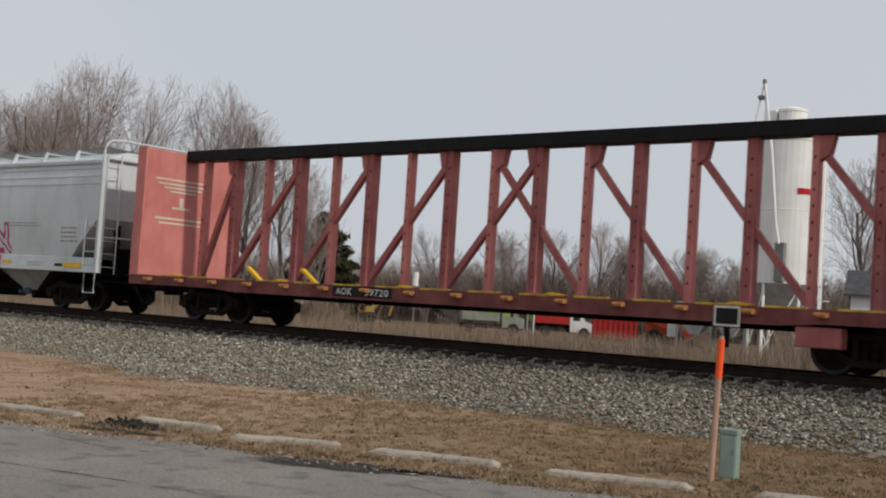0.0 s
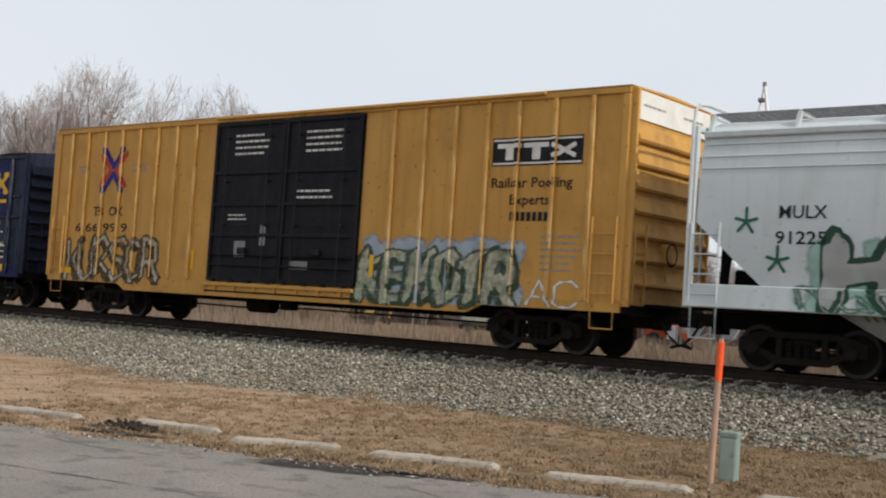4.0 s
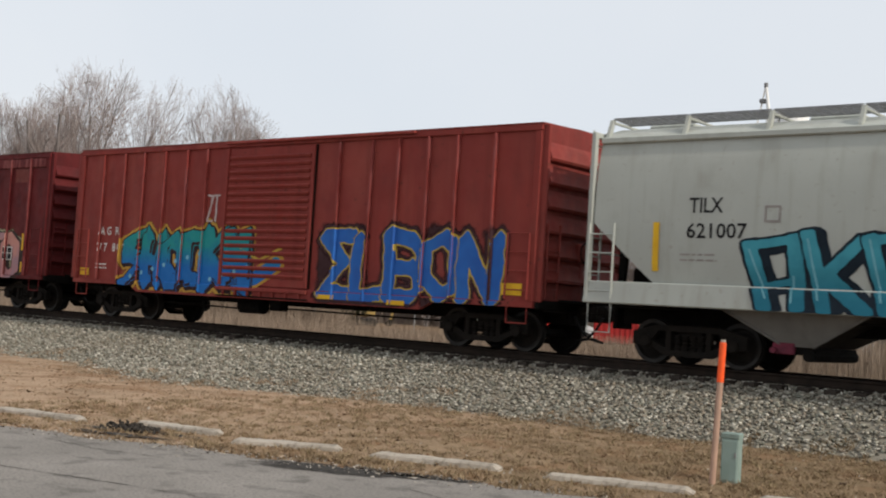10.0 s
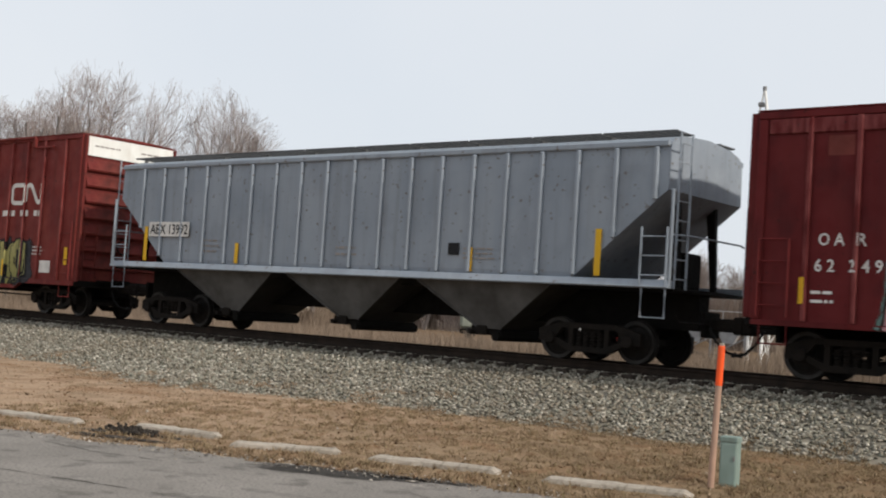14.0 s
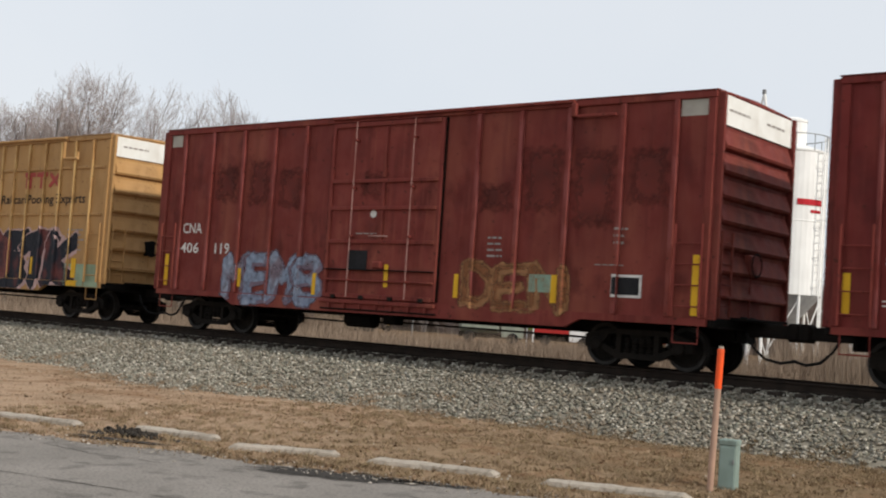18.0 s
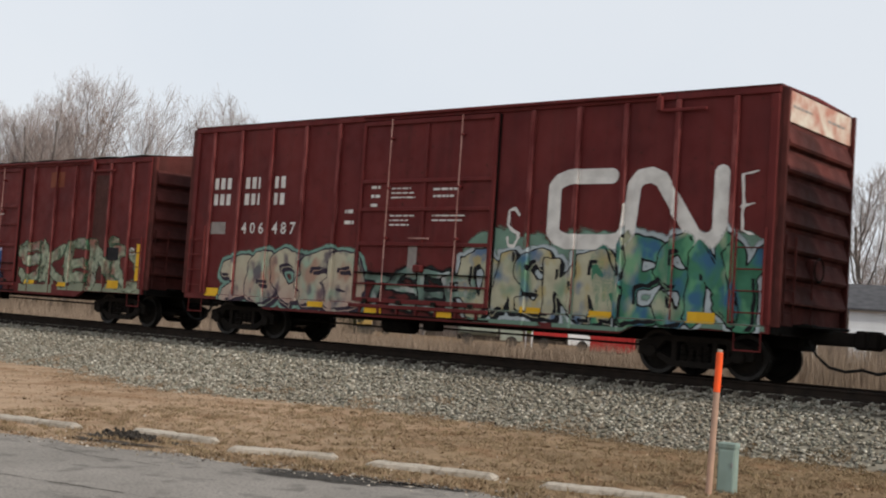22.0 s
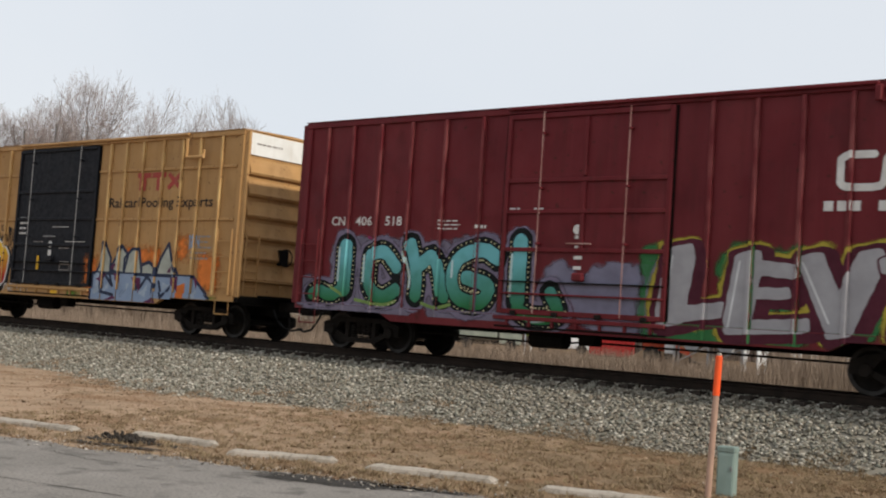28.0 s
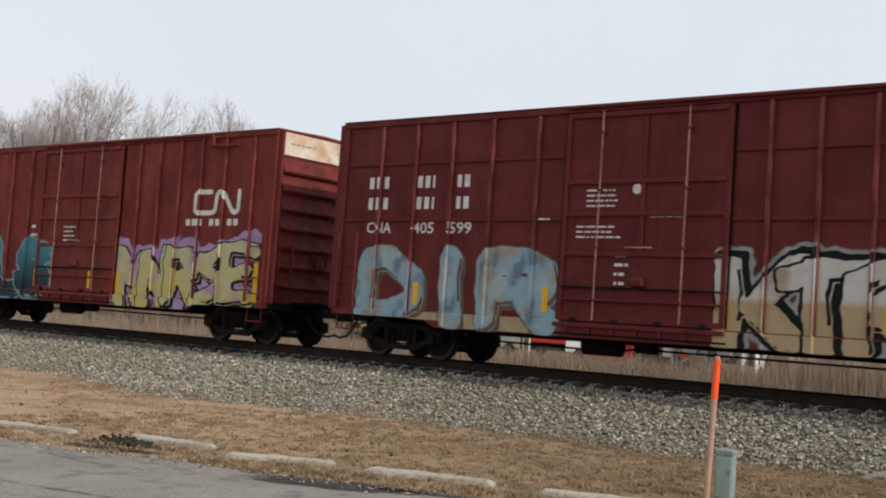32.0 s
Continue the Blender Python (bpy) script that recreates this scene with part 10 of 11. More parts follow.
        box("brake_gear", *sorted((x - way * 0.35, x - way * 0.75)), -0.4, 0.3, z0 + 0.05, z0 + 0.75, M_UNDER, car, 0.04)
    if beads and not ribbed:
        for zb, yb in ((top - 0.30, 1.475), (top - 0.52, 1.515), (top - 0.74, 1.545)):
            box("side_bead", -L + inset + 0.05, -inset - 0.05, -yb - 0.012, -yb + 0.02, zb - 0.012, zb + 0.012, paint, car, 0.005)
    wz = top + (0.20 if ribbed else walk_up)
    seg = 1.55
    k = int((L - 0.4) / seg)
    for i in range(k):
        xa, xb = -0.2 - (L - 0.4) * (i + 1) / k + 0.02, -0.2 - (L - 0.4) * i / k - 0.02
        for yy in (-1.20, 0.60):
            p = finish("running_board", grating(xb - xa, 0.60, walkway), None, car)
            p.location = ((xa + xb) / 2, yy + 0.30, wz - 0.025)
            if not ribbed:
                p.rotation_euler = (-0.045 if yy < 0 else 0.045, 0, 0)
        if not ribbed:
            box("board_bracket", xa - 0.04, xa + 0.01, -1.22, 1.22, wz - 0.10, wz - 0.052, paint, car, 0.01)
            solid("board_leg", [(-1.40, top - 0.06), (-1.28, top - 0.03), (-1.16, wz - 0.03), (-1.25, wz - 0.03)], "x", xa - 0.05, xa + 0.02, paint, car)
            if i % 2:
                box("hatch_cover", xa + 0.3, xb - 0.3, -0.35, 0.35, top + 0.2, top + 0.36, paint, car, 0.04)
        else:
            box("board_leg", xa - 0.05, xa + 0.02, -0.9, -0.8, top + 0.05, wz - 0.03, walkway, car, 0.01)
    # discharge bays
    chute = chute or surface("dusty_chute_paint", (0.19, 0.185, 0.17), (0.13, 0.125, 0.115), streak=0.4, streak_colour=(0.09, 0.08, 0.07), scale=1.2, rough=0.8)
    # slope sheets face down, so their shade is put into this dirt tone
    dirt_shade = surface("grimy_slope_sheet", (0.022, 0.02, 0.018), (0.04, 0.035, 0.03), rough=0.9, scale=1.5, spec=0.1)
    zu = z1 - 0.07
    for (xa, xb) in bays:
        c, wide, half, by, zl = (xa + xb) / 2, (xb - xa) / 2 - 0.03, 0.27, 0.98, 0.50
        up = [(c - wide, -1.42, zu), (c + wide, -1.42, zu), (c + wide, 1.42, zu), (c - wide, 1.42, zu)]
        lo = [(c - half, -by, zl), (c + half, -by, zl), (c + half, by, zl), (c - half, by, zl)]
        h = poly("discharge_hopper", up + lo, [(0, 1, 5, 4), (2, 3, 7, 6), (4, 5, 6, 7)], chute, car)
        poly("slope_sheet", [up[1], up[2], lo[2], lo[1]], [(0, 1, 2, 3)], dirt_shade, h, "grimy slope sheet")
        poly("slope_sheet", [up[3], up[0], lo[0], lo[3]], [(0, 1, 2, 3)], dirt_shade, h, "grimy slope sheet")
        bar("sheet_flange", [(up[0][0], up[0][1] - 0.02, zu), (lo[0][0], lo[0][1] - 0.02, zl)], 0.022, chute, h, sides=5)
        bar("sheet_flange", [(up[1][0], up[1][1] - 0.02, zu), (lo[1][0], lo[1][1] - 0.02, zl)], 0.022, chute, h, sides=5)
        box("outlet_gate", c - half - 0.03, c + half + 0.03, -by + 0.04, by + 0.04, 0.36, zl - 0.004, M_UNDER, h, 0.02)
        bar("outlet_tube", [(c + half - 0.06, -by - 0.08, 0.35), (c + half - 0.06, by + 0.12, 0.35)], 0.10, M_UNDER, h, sides=10)
        box("gate_frame", c - 0.46, c - 0.06, -by - 0.05, -by + 0.036, 0.36, 0.56, gate or M_IRON, h, 0.015)
        bar("gate_capstan", [(c - 0.40, -by - 0.18, 0.42), (c - 0.40, -by - 0.04, 0.42)], 0.055, gate or M_IRON, h, sides=8)
    bar("brake_rod", [(-L + 3.0, -1.05, z0 - 0.12), (-3.0, -1.05, z0 - 0.12)], 0.02, M_IRON, car)
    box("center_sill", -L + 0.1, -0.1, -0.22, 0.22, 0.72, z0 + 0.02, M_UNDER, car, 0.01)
    for x in (-2.0, -L + 2.0):
        truck(car, x, X)
    coupler(car, 0.0, 1, gap[0] / 2)
    coupler(car, -L, -1, gap[1] / 2)

    def depth(x, z):
        if z < z1:
            return -1.655 + LEAN * (z - z0) / (z1 - z0)
        return -width(z) - (0.0 if not ribbed else 0.02)
    zc = sorted({z for z, _ in prof if z > z1} | {z1, 1.9, 2.2})
    return car, ([], zc, depth, lambda x: z0)


def mulx_hopper():
    car, wall = hopper(122.95, 20.0, M_GREY, "pale grey covered hopper with black, green and pink graffiti", (1.45, 1.36), [(-17.9, -13.95), (-13.95, -10.0), (-10.0, -6.05), (-6.05, -2.1)], walk_up=0.31, walkway=M_GALV, cutz=2.6, run=1.25, hoop=True, gate=surface("faded_blue_gate_paint", (0.08, 0.14, 0.21), (0.05, 0.06, 0.07), scale=4, rough=0.7), chute=surface("pale_chute_paint", (0.30, 0.31, 0.30), (0.20, 0.20, 0.19), streak=0.5, streak_colour=(0.12, 0.11, 0.095), scale=1.2, rough=0.75))
    marks(car, wall, [("MULX", 18.30, 2.68, 0.22, M_TXT_K, 0.85), ("91225", 18.35, 2.24, 0.22, M_TXT_K, 0.9)])
    pine = paintmat("pine_green_spray", (0.03, 0.14, 0.09))
    haze("spray_cloud", "HAND", -17.6, -12.9, 1.2, 2.2, 0.30, paintmat("mint_mist_spray", (0.30, 0.46, 0.40)), car, wall)
    spray("HAND", -17.3, -13.1, 1.12, 2.35, car, wall, paintmat("green_grey_spray", (0.30, 0.31, 0.30), grad=(1.3, 2.2, (0.34, 0.35, 0.34))), paintmat("pine_black_line", (0.03, 0.07, 0.05)), None, None, fat=0.19, edge=0.06, wild=0.14, seed=141, spikes=1.0, drop=(-0.09, 0.04), busy=(paintmat("hopper_pale_patch", (0.38, 0.41, 0.40)),), label="grey graffiti with pine green edges")
    spray("NYYN", -18.0, -12.7, 1.10, 1.50, car, wall, paintmat("mint_grey_spray", (0.42, 0.48, 0.45)), pine, None, None, fat=0.16, edge=0.03, wild=0.2, seed=142, spikes=0.9, faded=True)
    for cx, cz in ((-18.9, 2.62), (-18.3, 1.95)):
        decal("graffiti_fill", sum((stroke_polys([(cx, cz), (cx + 0.2 * math.cos(a), cz + 0.24 * math.sin(a))], 0.028) for a in (0.2, 1.57, 2.9, 3.9, 5.4)), []), pine, car, wall, 3)
    haze("spray_shadow", "WKED", -12.2, -8.5, 1.5, 2.35, 0.34, paintmat("smoke_spray", (0.05, 0.05, 0.055)), car, wall)
    box_w = (-12.5, -8.35, 1.16, 2.40)
    wide_d = [[("1f 50", 0.13), ("50 8c", 0.12), ("8c a0", 0.12), ("a0 dh", 0.13)], [("ki ei", 0.11), ("ei eb", 0.11), ("eb ja", 0.11), ("ja j3", 0.11), ("j3 d1", 0.12)], [("mj l1", 0.14), ("mi rk", 0.11), ("lb qb", 0.10), ("l1 r1", 0.12)], [("tk t1", 0.14), ("tk yh", 0.13), ("yh y5", 0.14), ("y5 t1", 0.13)]]
    mural(wide_d, *box_w, car, wall, paintmat("ink_spray", (0.02, 0.018, 0.022)), paintmat("haze_line", (0.50, 0.48, 0.50)), edge=0.03, aura=paintmat("smoke_spray", (0.05, 0.05, 0.055)), reach=0.15, back=paintmat("crimson_edge_spray", (0.30, 0.03, 0.07)), soft=False, label="black block graffiti with white and crimson edges", seed=143)
    stroke_coat("graffiti_squiggle", [on_grid(r, *box_w, False) for r in ("0c 2e 1g 0c", "xc zb", "x2 z4 x6 x2", "1b 16", "gb i8")], 0.02, paintmat("haze_line", (0.50, 0.48, 0.50)), car, wall, 5)
    for k, (cx, cz) in enumerate(((-12.75, 2.15), (-8.1, 2.2), (-8.05, 1.72))):
        ring = [(cx + 0.13 * math.cos(a * 1.0472 + k), cz + 0.15 * math.sin(a * 1.0472 + k)) for a in range(7)]
        stroke_coat("graffiti_bubble", [ring, [(cx, cz), (cx + 0.01, cz)]], 0.045, paintmat("smoke_spray", (0.05, 0.05, 0.055)), car, wall, 3)
    pk = paintmat("hot_pink_spray", (0.52, 0.07, 0.18))
    spray("oZEn", -8.0, -4.7, 1.60, 2.34, car, wall, M_GREY, pk, None, None, fat=0.10, edge=0.075, wild=0.14, seed=145, spikes=0.3, busy=(pk,), inner=False, label="hot pink graffiti", chisel=False)
    decal("graffiti_fill", [rect(a, a + 0.56, 1.1, 1.48) for a in (-7.75, -7.17, -6.59, -6.01, -5.43)] + [rect(a, a + 0.54, 1.54, 1.70) for a in (-7.75, -7.16, -6.0, -5.42)], pk, car, wall, 2)
    decal("small_print", bars(-4.9, -2.4, 2.35, 2.5, 2, 1) + bars(-1.9, -1.0, 1.9, 2.4, 4, 2) + bars(-3.4, -2.5, 1.2, 1.35, 2, 4), M_TXT_G, car, wall, 1)
    decal("dark_notice", [rect(-2.0, -1.6, 1.22, 1.3)], M_TXT_K, car, wall, 2)
    rg = random.Random(31)
    sheet = ([], [], lambda x, z: -1.42 + (1.43 - z) * 0.473)
    for xa, xb in ((-13.2, -11.0), (-9.2, -7.0)):
        tag = []
        for row in (1.22, 0.98):
            x = xa + (1.3 - row) * 0.9
            while x < xb - (1.3 - row) * 1.2:
                w = rg.uniform(0.10, 0.2)
                tag.append([(x + w * rg.random(), row + rg.uniform(-0.10, 0.10)) for k in range(4)])
                x += w + rg.uniform(0.03, 0.12)
        stroke_coat("graffiti_tag", tag, 0.022, K_LINE, car, sheet, 3, "black scrawl on the chute")["kind"] = "stuff"
    moss = [[(-17.0 + 0.16 * k, 1.28), (-16.8 + 0.15 * k, 1.0)] for k in range(12)]
    stroke_coat("graffiti_tag", moss, 0.02, paintmat("pine_green_spray", (0.03, 0.14, 0.09)), car, sheet, 3, "green dashes on the chute")["kind"] = "stuff"
    yellow_tabs(car, wall, [(1.1, 1.2, 0.9, 0.13), (4.5, 1.25, 0.5, 0.08)])


def tilx_hopper():
    car, wall = hopper(64.07, 20.1, M_GREYB, "warm grey covered hopper with teal and black graffiti", (1.37, 1.16), [(-18.0, -14.05), (-14.05, -10.1), (-10.1, -6.1), (-6.1, -2.2)], beads=False, walkway=M_GALV, walk_up=0.36, cutz=2.6, run=1.3, gate=surface("crimson_gate_paint", (0.20, 0.035, 0.06), (0.10, 0.03, 0.045), scale=4, rough=0.7))
    marks(car, wall, [("TILX", 17.95, 2.80, 0.27, M_TXT_K, 0.66), ("621007", 17.98, 2.34, 0.27, M_TXT_K, 1.17)])
    box_a = (-16.75, -12.65, 1.12, 2.40)
    zigzag = [[("0h 30", 0.115), ("0h 7j", 0.09), ("7j 81", 0.115), ("26 88", 0.07)], [("9k c0", 0.115), ("ca hj", 0.10), ("c9 i0", 0.11)], [("ij l0", 0.115), ("ij pk", 0.09), ("pk q1", 0.115), ("k8 q9", 0.07)], [("rj u0", 0.115), ("ua yk", 0.10), ("u9 z0", 0.11)]]
    mural(zigzag, *box_a, car, wall, paintmat("turquoise_spray", (0.02, 0.14, 0.20), grad=(1.3, 2.1, (0.06, 0.30, 0.37))), paintmat("black_blue_line", (0.012, 0.02, 0.03)), edge=0.05, back=paintmat("black_blue_line", (0.012, 0.02, 0.03)), soft=False, label="turquoise graffiti with dark outline", seed=151)
    stroke_coat("graffiti_highlight", [on_grid(r, *box_a, False) for r in ("0g 33", "9j b3", "ij k3", "rj t3", "79 72")], 0.016, paintmat("ice_turquoise_line", (0.20, 0.45, 0.52)), car, wall, 5)
    swirls("graffiti_outline", -7.5, -3.2, 1.35, 2.75, 44, 0.042, paintmat("smoke_black_spray", (0.035, 0.035, 0.04)), car, wall, 153)
    spray("MiTT", -7.0, -4.0, 1.32, 2.45, car, wall, paintmat("grey_lavender_spray", (0.36, 0.37, 0.37)), K_LINE, None, None, fat=0.13, edge=0.065, wild=0.26, seed=153, spikes=1.0, lean=0.25, drop=(0.08, -0.06), label="black and grey graffiti with curling ends")
    spray("SwUlS", -8.1, -3.3, 1.09, 1.58, car, wall, paintmat("pale_lilac_spray", (0.42, 0.43, 0.52)), paintmat("ink_violet_line", (0.03, 0.03, 0.06)), None, None, fat=0.18, edge=0.045, wild=0.2, seed=155, spikes=1.0, lean=0.3)
    swirls("graffiti_outline", -3.1, -1.9, 1.65, 2.1, 8, 0.016, K_LINE, car, wall, 157)
    decal("small_print", bars(-3.8, -2.9, 3.0, 3.3, 3, 1) + bars(-3.8, -2.5, 2.2, 2.65, 4, 2) + bars(-18.1, -17.2, 1.9, 2.1, 2, 3) + bars(-2.9, -1.5, 1.2, 1.35, 2, 4), M_TXT_G, car, wall, 1)
    decal("stencil_box", [rect(-16.5, -16.2, 2.62, 2.66), rect(-16.5, -16.2, 2.88, 2.92), rect(-16.5, -16.46, 2.62, 2.92), rect(-16.24, -16.2, 2.62, 2.92)], M_TXT_G, car, wall, 2)
    decal("red_line", [rect(-10.4, -7.8, 1.80, 1.82), rect(-10.2, -7.8, 1.72, 1.735)], M_TXT_R, car, wall, 1)
    decal("paper_notice", [rect(-12.0, -11.75, 1.72, 1.88)], M_TXT_W, car, wall, 2)
    yellow_tabs(car, wall, [(18.6, 1.72, 0.13, 0.9), (10.9, 1.6, 0.14, 0.5), (7.9, 1.6, 0.16, 0.5), (1.4, 1.6, 0.16, 1.1)])


def aex_hopper():
    car, wall = hopper(8.15, 17.05, M_GREYC, "blue-grey ribbed covered hopper, plain and weathered", (1.6, 1.78), [(-14.6, -10.7), (-10.5, -6.6), (-6.4, -2.6)], ribbed=True, top=4.28, z_sill=(1.47, 1.62), cutz=3.3, run=2.0, chute=surface("grimy_chute_paint", (0.10, 0.097, 0.093), (0.05, 0.047, 0.044), scale=1.5, rough=0.8))
    decal("lettering_patch", [rect(-15.5, -13.85, 2.30, 2.68)], M_TXT_W, car, wall, 12)
    marks2 = written("AEX", -15.45, 2.36, 0.26, 0.66) + written("13992", -14.65, 2.36, 0.26, 0.75)
    decal("lettering", marks2, M_TXT_K, car, wall, 13)
    decal("small_print", bars(-13.4, -12.6, 1.9, 2.3, 3, 1) + bars(-4.9, -4.0, 1.9, 2.2, 3, 2) + bars(-8.6, -7.8, 1.9, 2.2, 2, 3), M_TXT_G, car, wall, 1)
    decal("placard", [rect(-5.3, -5.0, 2.0, 2.25)], M_TXT_K, car, wall, 2)
    yellow_tabs(car, wall, [(15.65, 1.66, 0.14, 0.9), (12.0, 1.66, 0.13, 0.5), (1.6, 1.66, 0.14, 0.9), (4.7, 1.66, 0.13, 0.5)])


# ---- centre-beam flat car ----
M_SILL = surface("grimy_sill_paint", (0.21, 0.075, 0.07), (0.11, 0.04, 0.037), streak=0.4, streak_colour=(0.05, 0.025, 0.02), scale=1.5, rough=0.7)


M_RATCHET = surface("rusty_ochre_winch", (0.42, 0.21, 0.07), (0.24, 0.09, 0.05), scale=9, rough=0.7)
M_STRIPE = surface("worn_yellow_edge", (0.60, 0.42, 0.06), (0.30, 0.16, 0.05), scale=4, rough=0.7)


def centerbeam():
    X, L = 146.9, 22.5
    car = thing("centerbeam_flatcar", X, TRACK_Y, RAIL_Z, "empty red centre-beam flat car with a black top chord", "flat car", "freight cars of the train")
    TRAIN.append((car, X))
    box("deck", -L, 0, -1.40, 1.40, 1.02, 1.10, M_DECK, car, 0.01)
    for s in (-1, 1):
        y0, y1 = sorted((s * 1.40, s * 1.56))
        solid("side_sill", [(0, 1.10), (0, 0.86), (-3.4, 0.85), (-4.2, 0.79), (-L + 4.2, 0.79), (-L + 3.4, 0.85), (-L, 0.86), (-L, 1.10)], "y", y0, y1, M_SILL, car)
    box("center_sill", -L + 0.1, -0.1, -0.35, 0.35, 0.70, 1.01, M_UNDER, car, 0.01)
    for i in range(1, 9):
        x = -L * i / 9
        box("cross_bearer", x - 0.06, x + 0.06, -1.4, 1.4, 0.74, 0.99, M_UNDER, car, 0.01)
    for x, way in ((0.0, 1), (-L, -1)):
        x0, x1 = sorted((x, x - way * 0.35))
        b = box("bulkhead", x0, x1, -1.50, 1.50, 1.10, 4.52, M_PINK, car, 0.02, "faded pink steel bulkhead")
        c = b.location
        for s in (-1, 1):
            box("bulkhead_post", x0 - c.x - 0.02, x1 - c.x + 0.02, *sorted((s * 1.50, s * 1.56)), 1.10 - c.z, 4.56 - c.z, M_PINK, b, 0.01)
        face = -way * 0.18
        v, f = [], []
        for k, (y, w, z, h) in enumerate([(-1.2, 1.9, 3.72, .05), (-1.1, 1.6, 3.60, .05), (-0.9, 1.3, 3.50, .05), (-0.7, 0.9, 3.40, .05), (-1.15, 1.8, 2.65, .06), (-1.0, 1.4, 2.53, .05), (-0.35, .12, 3.0, .28), (-0.6, .6, 2.95, .06)]):
            s = len(v)
            v += [(face - way * 0.004, y, z - c.z), (face - way * 0.004, y + w, z - c.z), (face - way * 0.004, y + w, z + h - c.z), (face - way * 0.004, y, z + h - c.z)]
            f.append((s, s + 1, s + 2, s + 3))
        poly("bulkhead_print", v, f, M_BEIGE_TXT, b)
    box("top_chord", -L + 0.35, -0.35, -0.22, 0.22, 4.31, 4.60, M_CHORD, car, 0.01, "black top chord")
    # posts come in pairs of a broad and a narrow one, braced between
    posts = [-L + 1.08 + 1.226 * i for i in range(17)]
    for i, x in enumerate(posts):
        w = 0.09 if i % 2 else 0.07
        # narrow posts use the lighter pink, with their sunlit flanges put into the colour
        p = box("upright", x - w, x + w, -0.11, 0.11, 1.10, 4.31, M_BEAM if i % 2 else M_PINK, car, 0.01)
        if i % 2:
            for sx in (-1, 1):
                box("flange", sx * w - 0.012, sx * w + 0.012, -0.14, 0.14, -1.60, 1.60, M_BEAM, p, 0.004)
        n_hole = 9
        v, f = [], []
        for k in range(n_hole):
            z = -1.2 + k * 0.3
            s = len(v)
            v += [(dx, -0.114, z + dz) for dx, dz in ((-0.02, -0.03), (0.02, -0.03), (0.02, 0.03), (-0.02, 0.03))]
            f.append((s, s + 1, s + 2, s + 3))
        holes = poly("strap_hole", v, f, M_DECK, p)
        holes["kind"] = "stuff"
    mid = 8
    for i, left in [(0, 1), (2, 1), (4, 1), (6, 1), (8, 1), (8, 0), (10, 0), (12, 0), (14, 0)]:
        if left:
            a, b = (posts[max(i - 1, 0)], 1.15), (posts[i + 1], 4.15)
        else:
            a, b = (posts[i], 4.15), (posts[min(i + 2, 16)], 1.15)
        o = stroke_polys([a, b], 0.07, True)[0]
        solid("brace", o, "y", -0.05 - 0.02 * left, 0.05 + 0.02 * left, M_BEAM, car)
        g = b if left else a
        s = -1 if left else 1
        solid("gusset", [(g[0], 4.30), (g[0] + s * 0.34, 4.30), (g[0] + s * 0.26, 3.95), (g[0], 3.80)], "y", -0.10, 0.10, M_BEAM, car)
    # winches, straps and stencils along the sill
    for i in range(17):
        x = -L + 0.9 + i * 1.30
        w = box("winch", x - 0.11, x + 0.11, -1.66, -1.56, 0.95, 1.05, M_RATCHET, car, 0.03)
        v, f = tube([(-0.10, -0.07, 0), (0.10, -0.07, 0)], 0.045, 10)
        poly("winch_drum", v, f, M_RATCHET, w)
        box("sill_stripe", x + 0.25, x + 1.0, -1.57, -1.46, 1.085, 1.125, M_STRIPE, car, 0.004)
        if i % 3 == 1:
            v, f = prism([(x - 0.5, 1.12), (x - 0.1, 1.10), (x + 0.05, 1.13), (x - 0.35, 1.17)], "y", -1.52, -1.42)
            poly("loose_strap", v, f, M_WINCH, car)
    for x, d in ((-L + 5.1, 0.0), (-L + 7.0, 0.0)):
        v, f = prism([(x - 0.55, 1.40), (x - 0.48, 1.44), (x, 1.12), (x - 0.08, 1.10)], "y", -1.5, -1.38)
        poly("loose_strap", v, f, M_WINCH, car)
    flat = ([], [], lambda x, z: -1.56)
    decal("number_plate_patch", [rect(-L + 7.65, -L + 9.45, 0.84, 1.09)], M_TXT_K, car, flat, 1)
    marks(car, flat, [("AOK", L - 7.75, 0.89, 0.15, M_TXT_W, 0.5), ("39720", L - 8.65, 0.89, 0.15, M_TXT_W, 0.7)])
    decal("placard", [rect(-L + 17.15, -L + 17.65, 0.72, 1.08)], M_TXT_W, car, ([], [], lambda x, z: -1.62), 1)
    decal("placard", [rect(-L + 17.19, -L + 17.61, 0.76, 1.04)], M_TXT_K, car, ([], [], lambda x, z: -1.62), 2)
    box("placard_bracket", -L + 17.35, -L + 17.45, -1.62, -1.57, 0.35, 1.05, M_UNDER, car, 0.005)
    box("tool_box", -L + 18.6, -L + 19.4, -1.50, -1.20, 0.45, 0.80, M_BEAM, car, 0.02)
    for x in (-2.6, -L + 2.75):
        truck(car, x, X)
    coupler(car, 0.0, 1, 0.75)
    coupler(car, -L, -1, 0.72)


BUILD = [centerbeam, mulx_hopper, ttx_box60, navy_box, tilx_hopper, louvre_box, oxide_box, aex_hopper, cn_579, cna_119, tan_box_a, cn_487, cn_3821, cna_415, cn_518, tan_box_b, cn_599, cn_last]
for make in BUILD:
    make()


# ---- motion ----
def shift(t):
    """How far the train has run, in metres, 16 s being zero."""
    q = (t - 16) / 16
    return 19.5 * (0.48189761 * (t - 16) - 0.02624495 * q ** 2 + 0.02771028 * q ** 3 - 0.01029081 * q ** 4 - 0.01721103 * q ** 5)


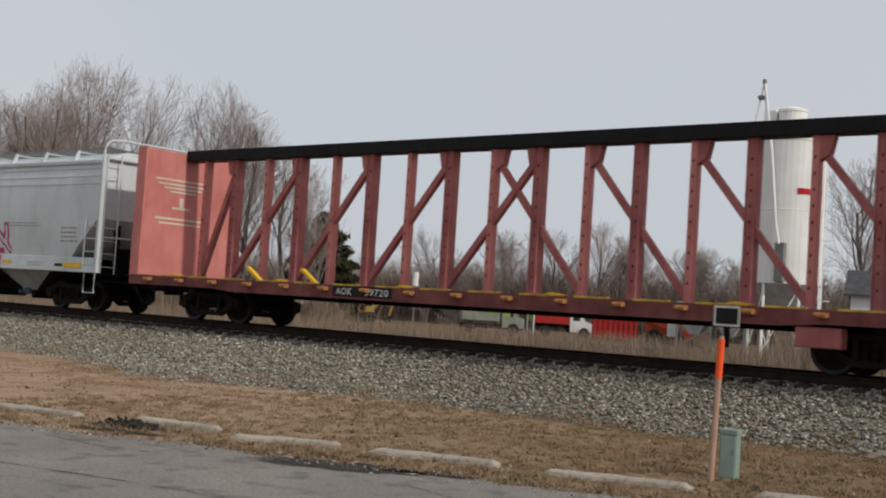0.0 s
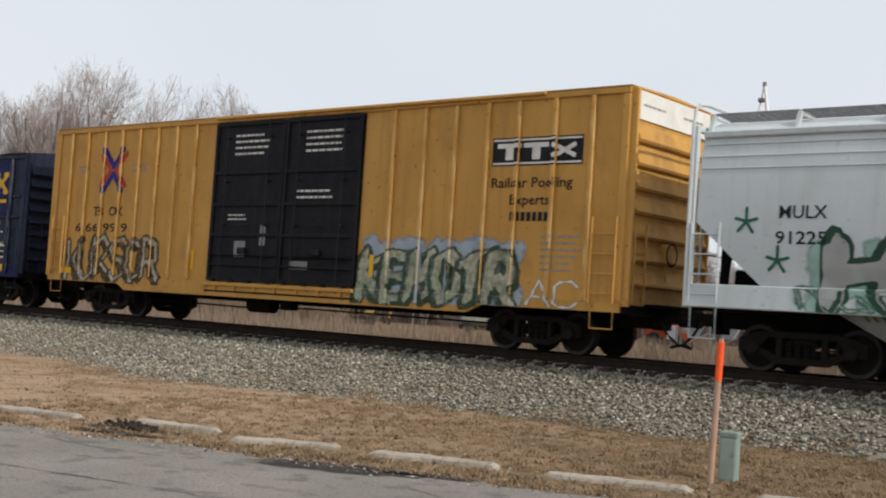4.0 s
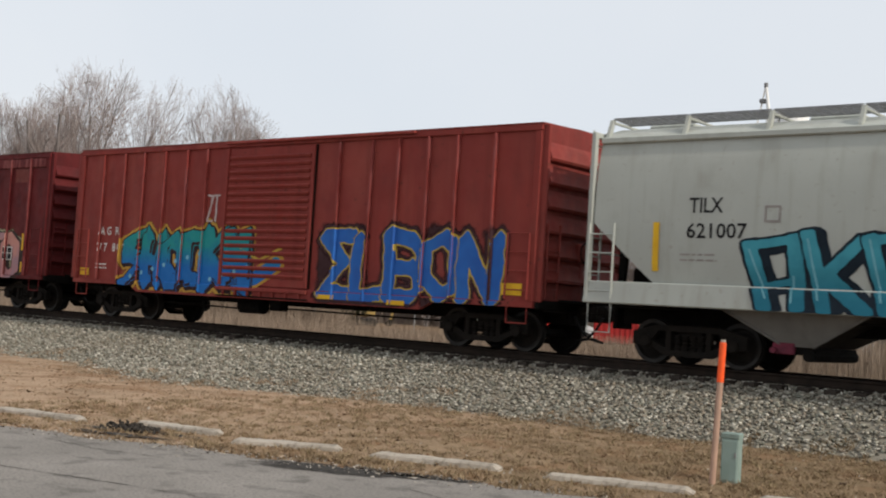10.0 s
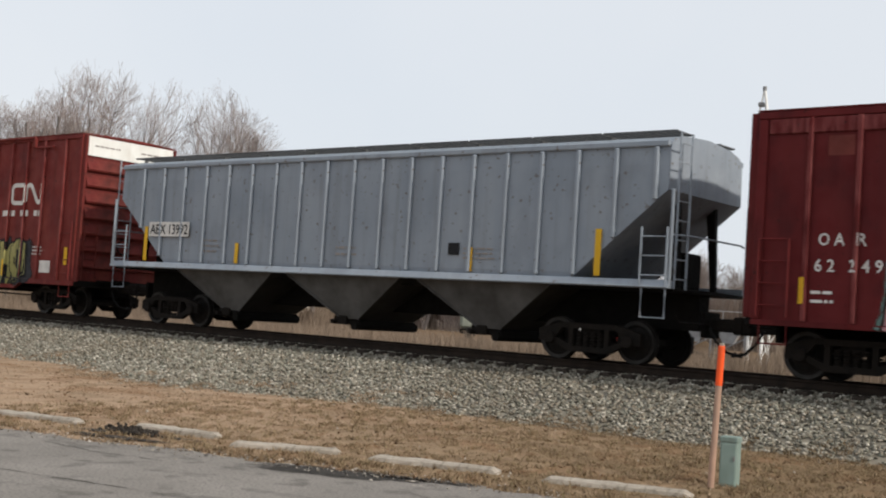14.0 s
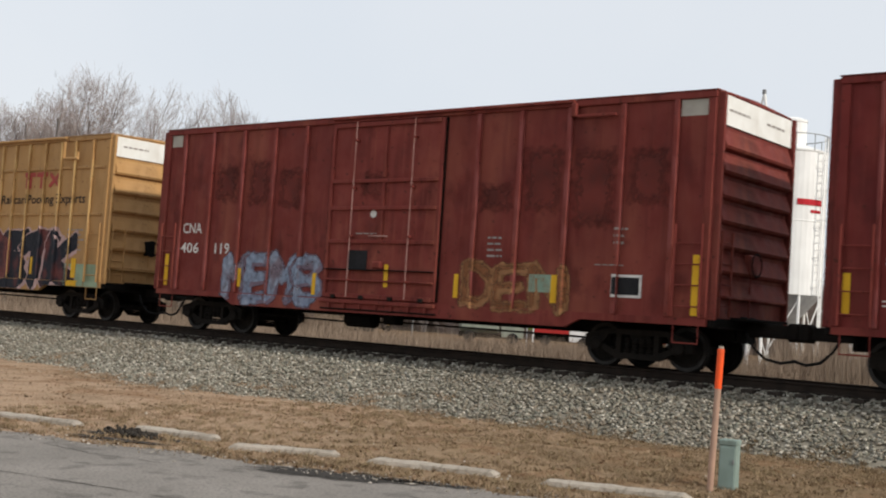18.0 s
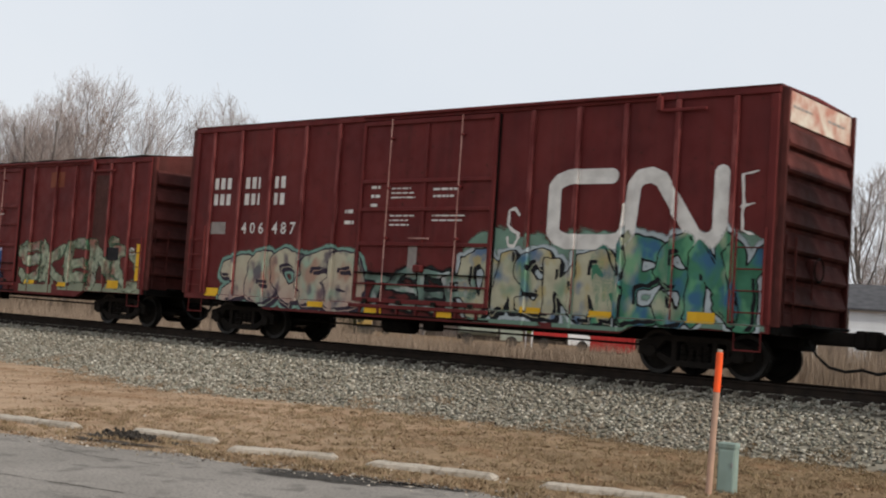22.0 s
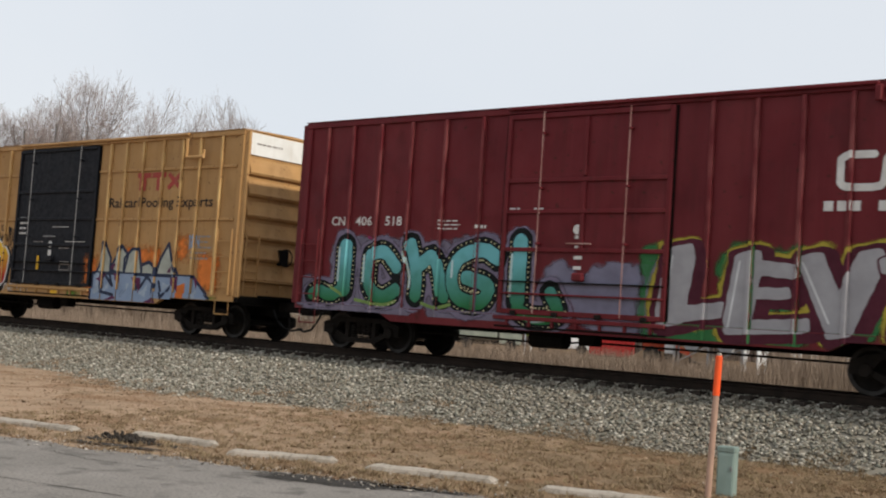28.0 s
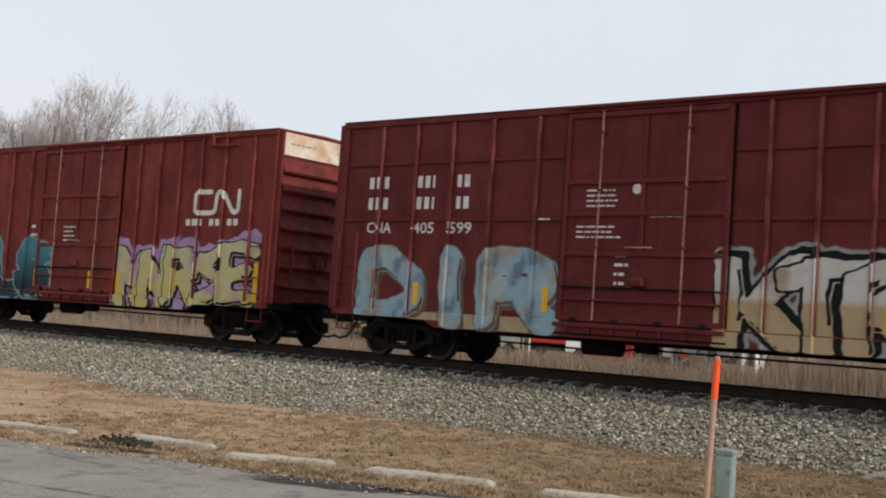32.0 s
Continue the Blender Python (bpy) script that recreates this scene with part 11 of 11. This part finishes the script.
def motions():
    for car, x in TRAIN:
        walk(car, [(t, pose(x + shift(t), TRACK_Y, RAIL_Z)) for t in range(0, 33)])
    for w, x, loc in WHEELSETS:
        # wheels roll while they pass
        rows = []
        a = [t / 15 for t in range(0, int(T_END * 15) + 1) if -42 < x + shift(t / 15) < 4]
        if not a:
            rows = [(0, Matrix.Translation(loc)), (T_END, Matrix.Translation(loc))]
        else:
            times = sorted({0.0, T_END} | set(a))
            for t in times:
                tt = min(max(t, a[0]), a[-1])
                rows.append((t, Matrix.Translation(loc) @ Matrix.Rotation((shift(tt) - shift(a[0])) / 0.424, 4, "Y")))
        walk(w, rows)


motions()
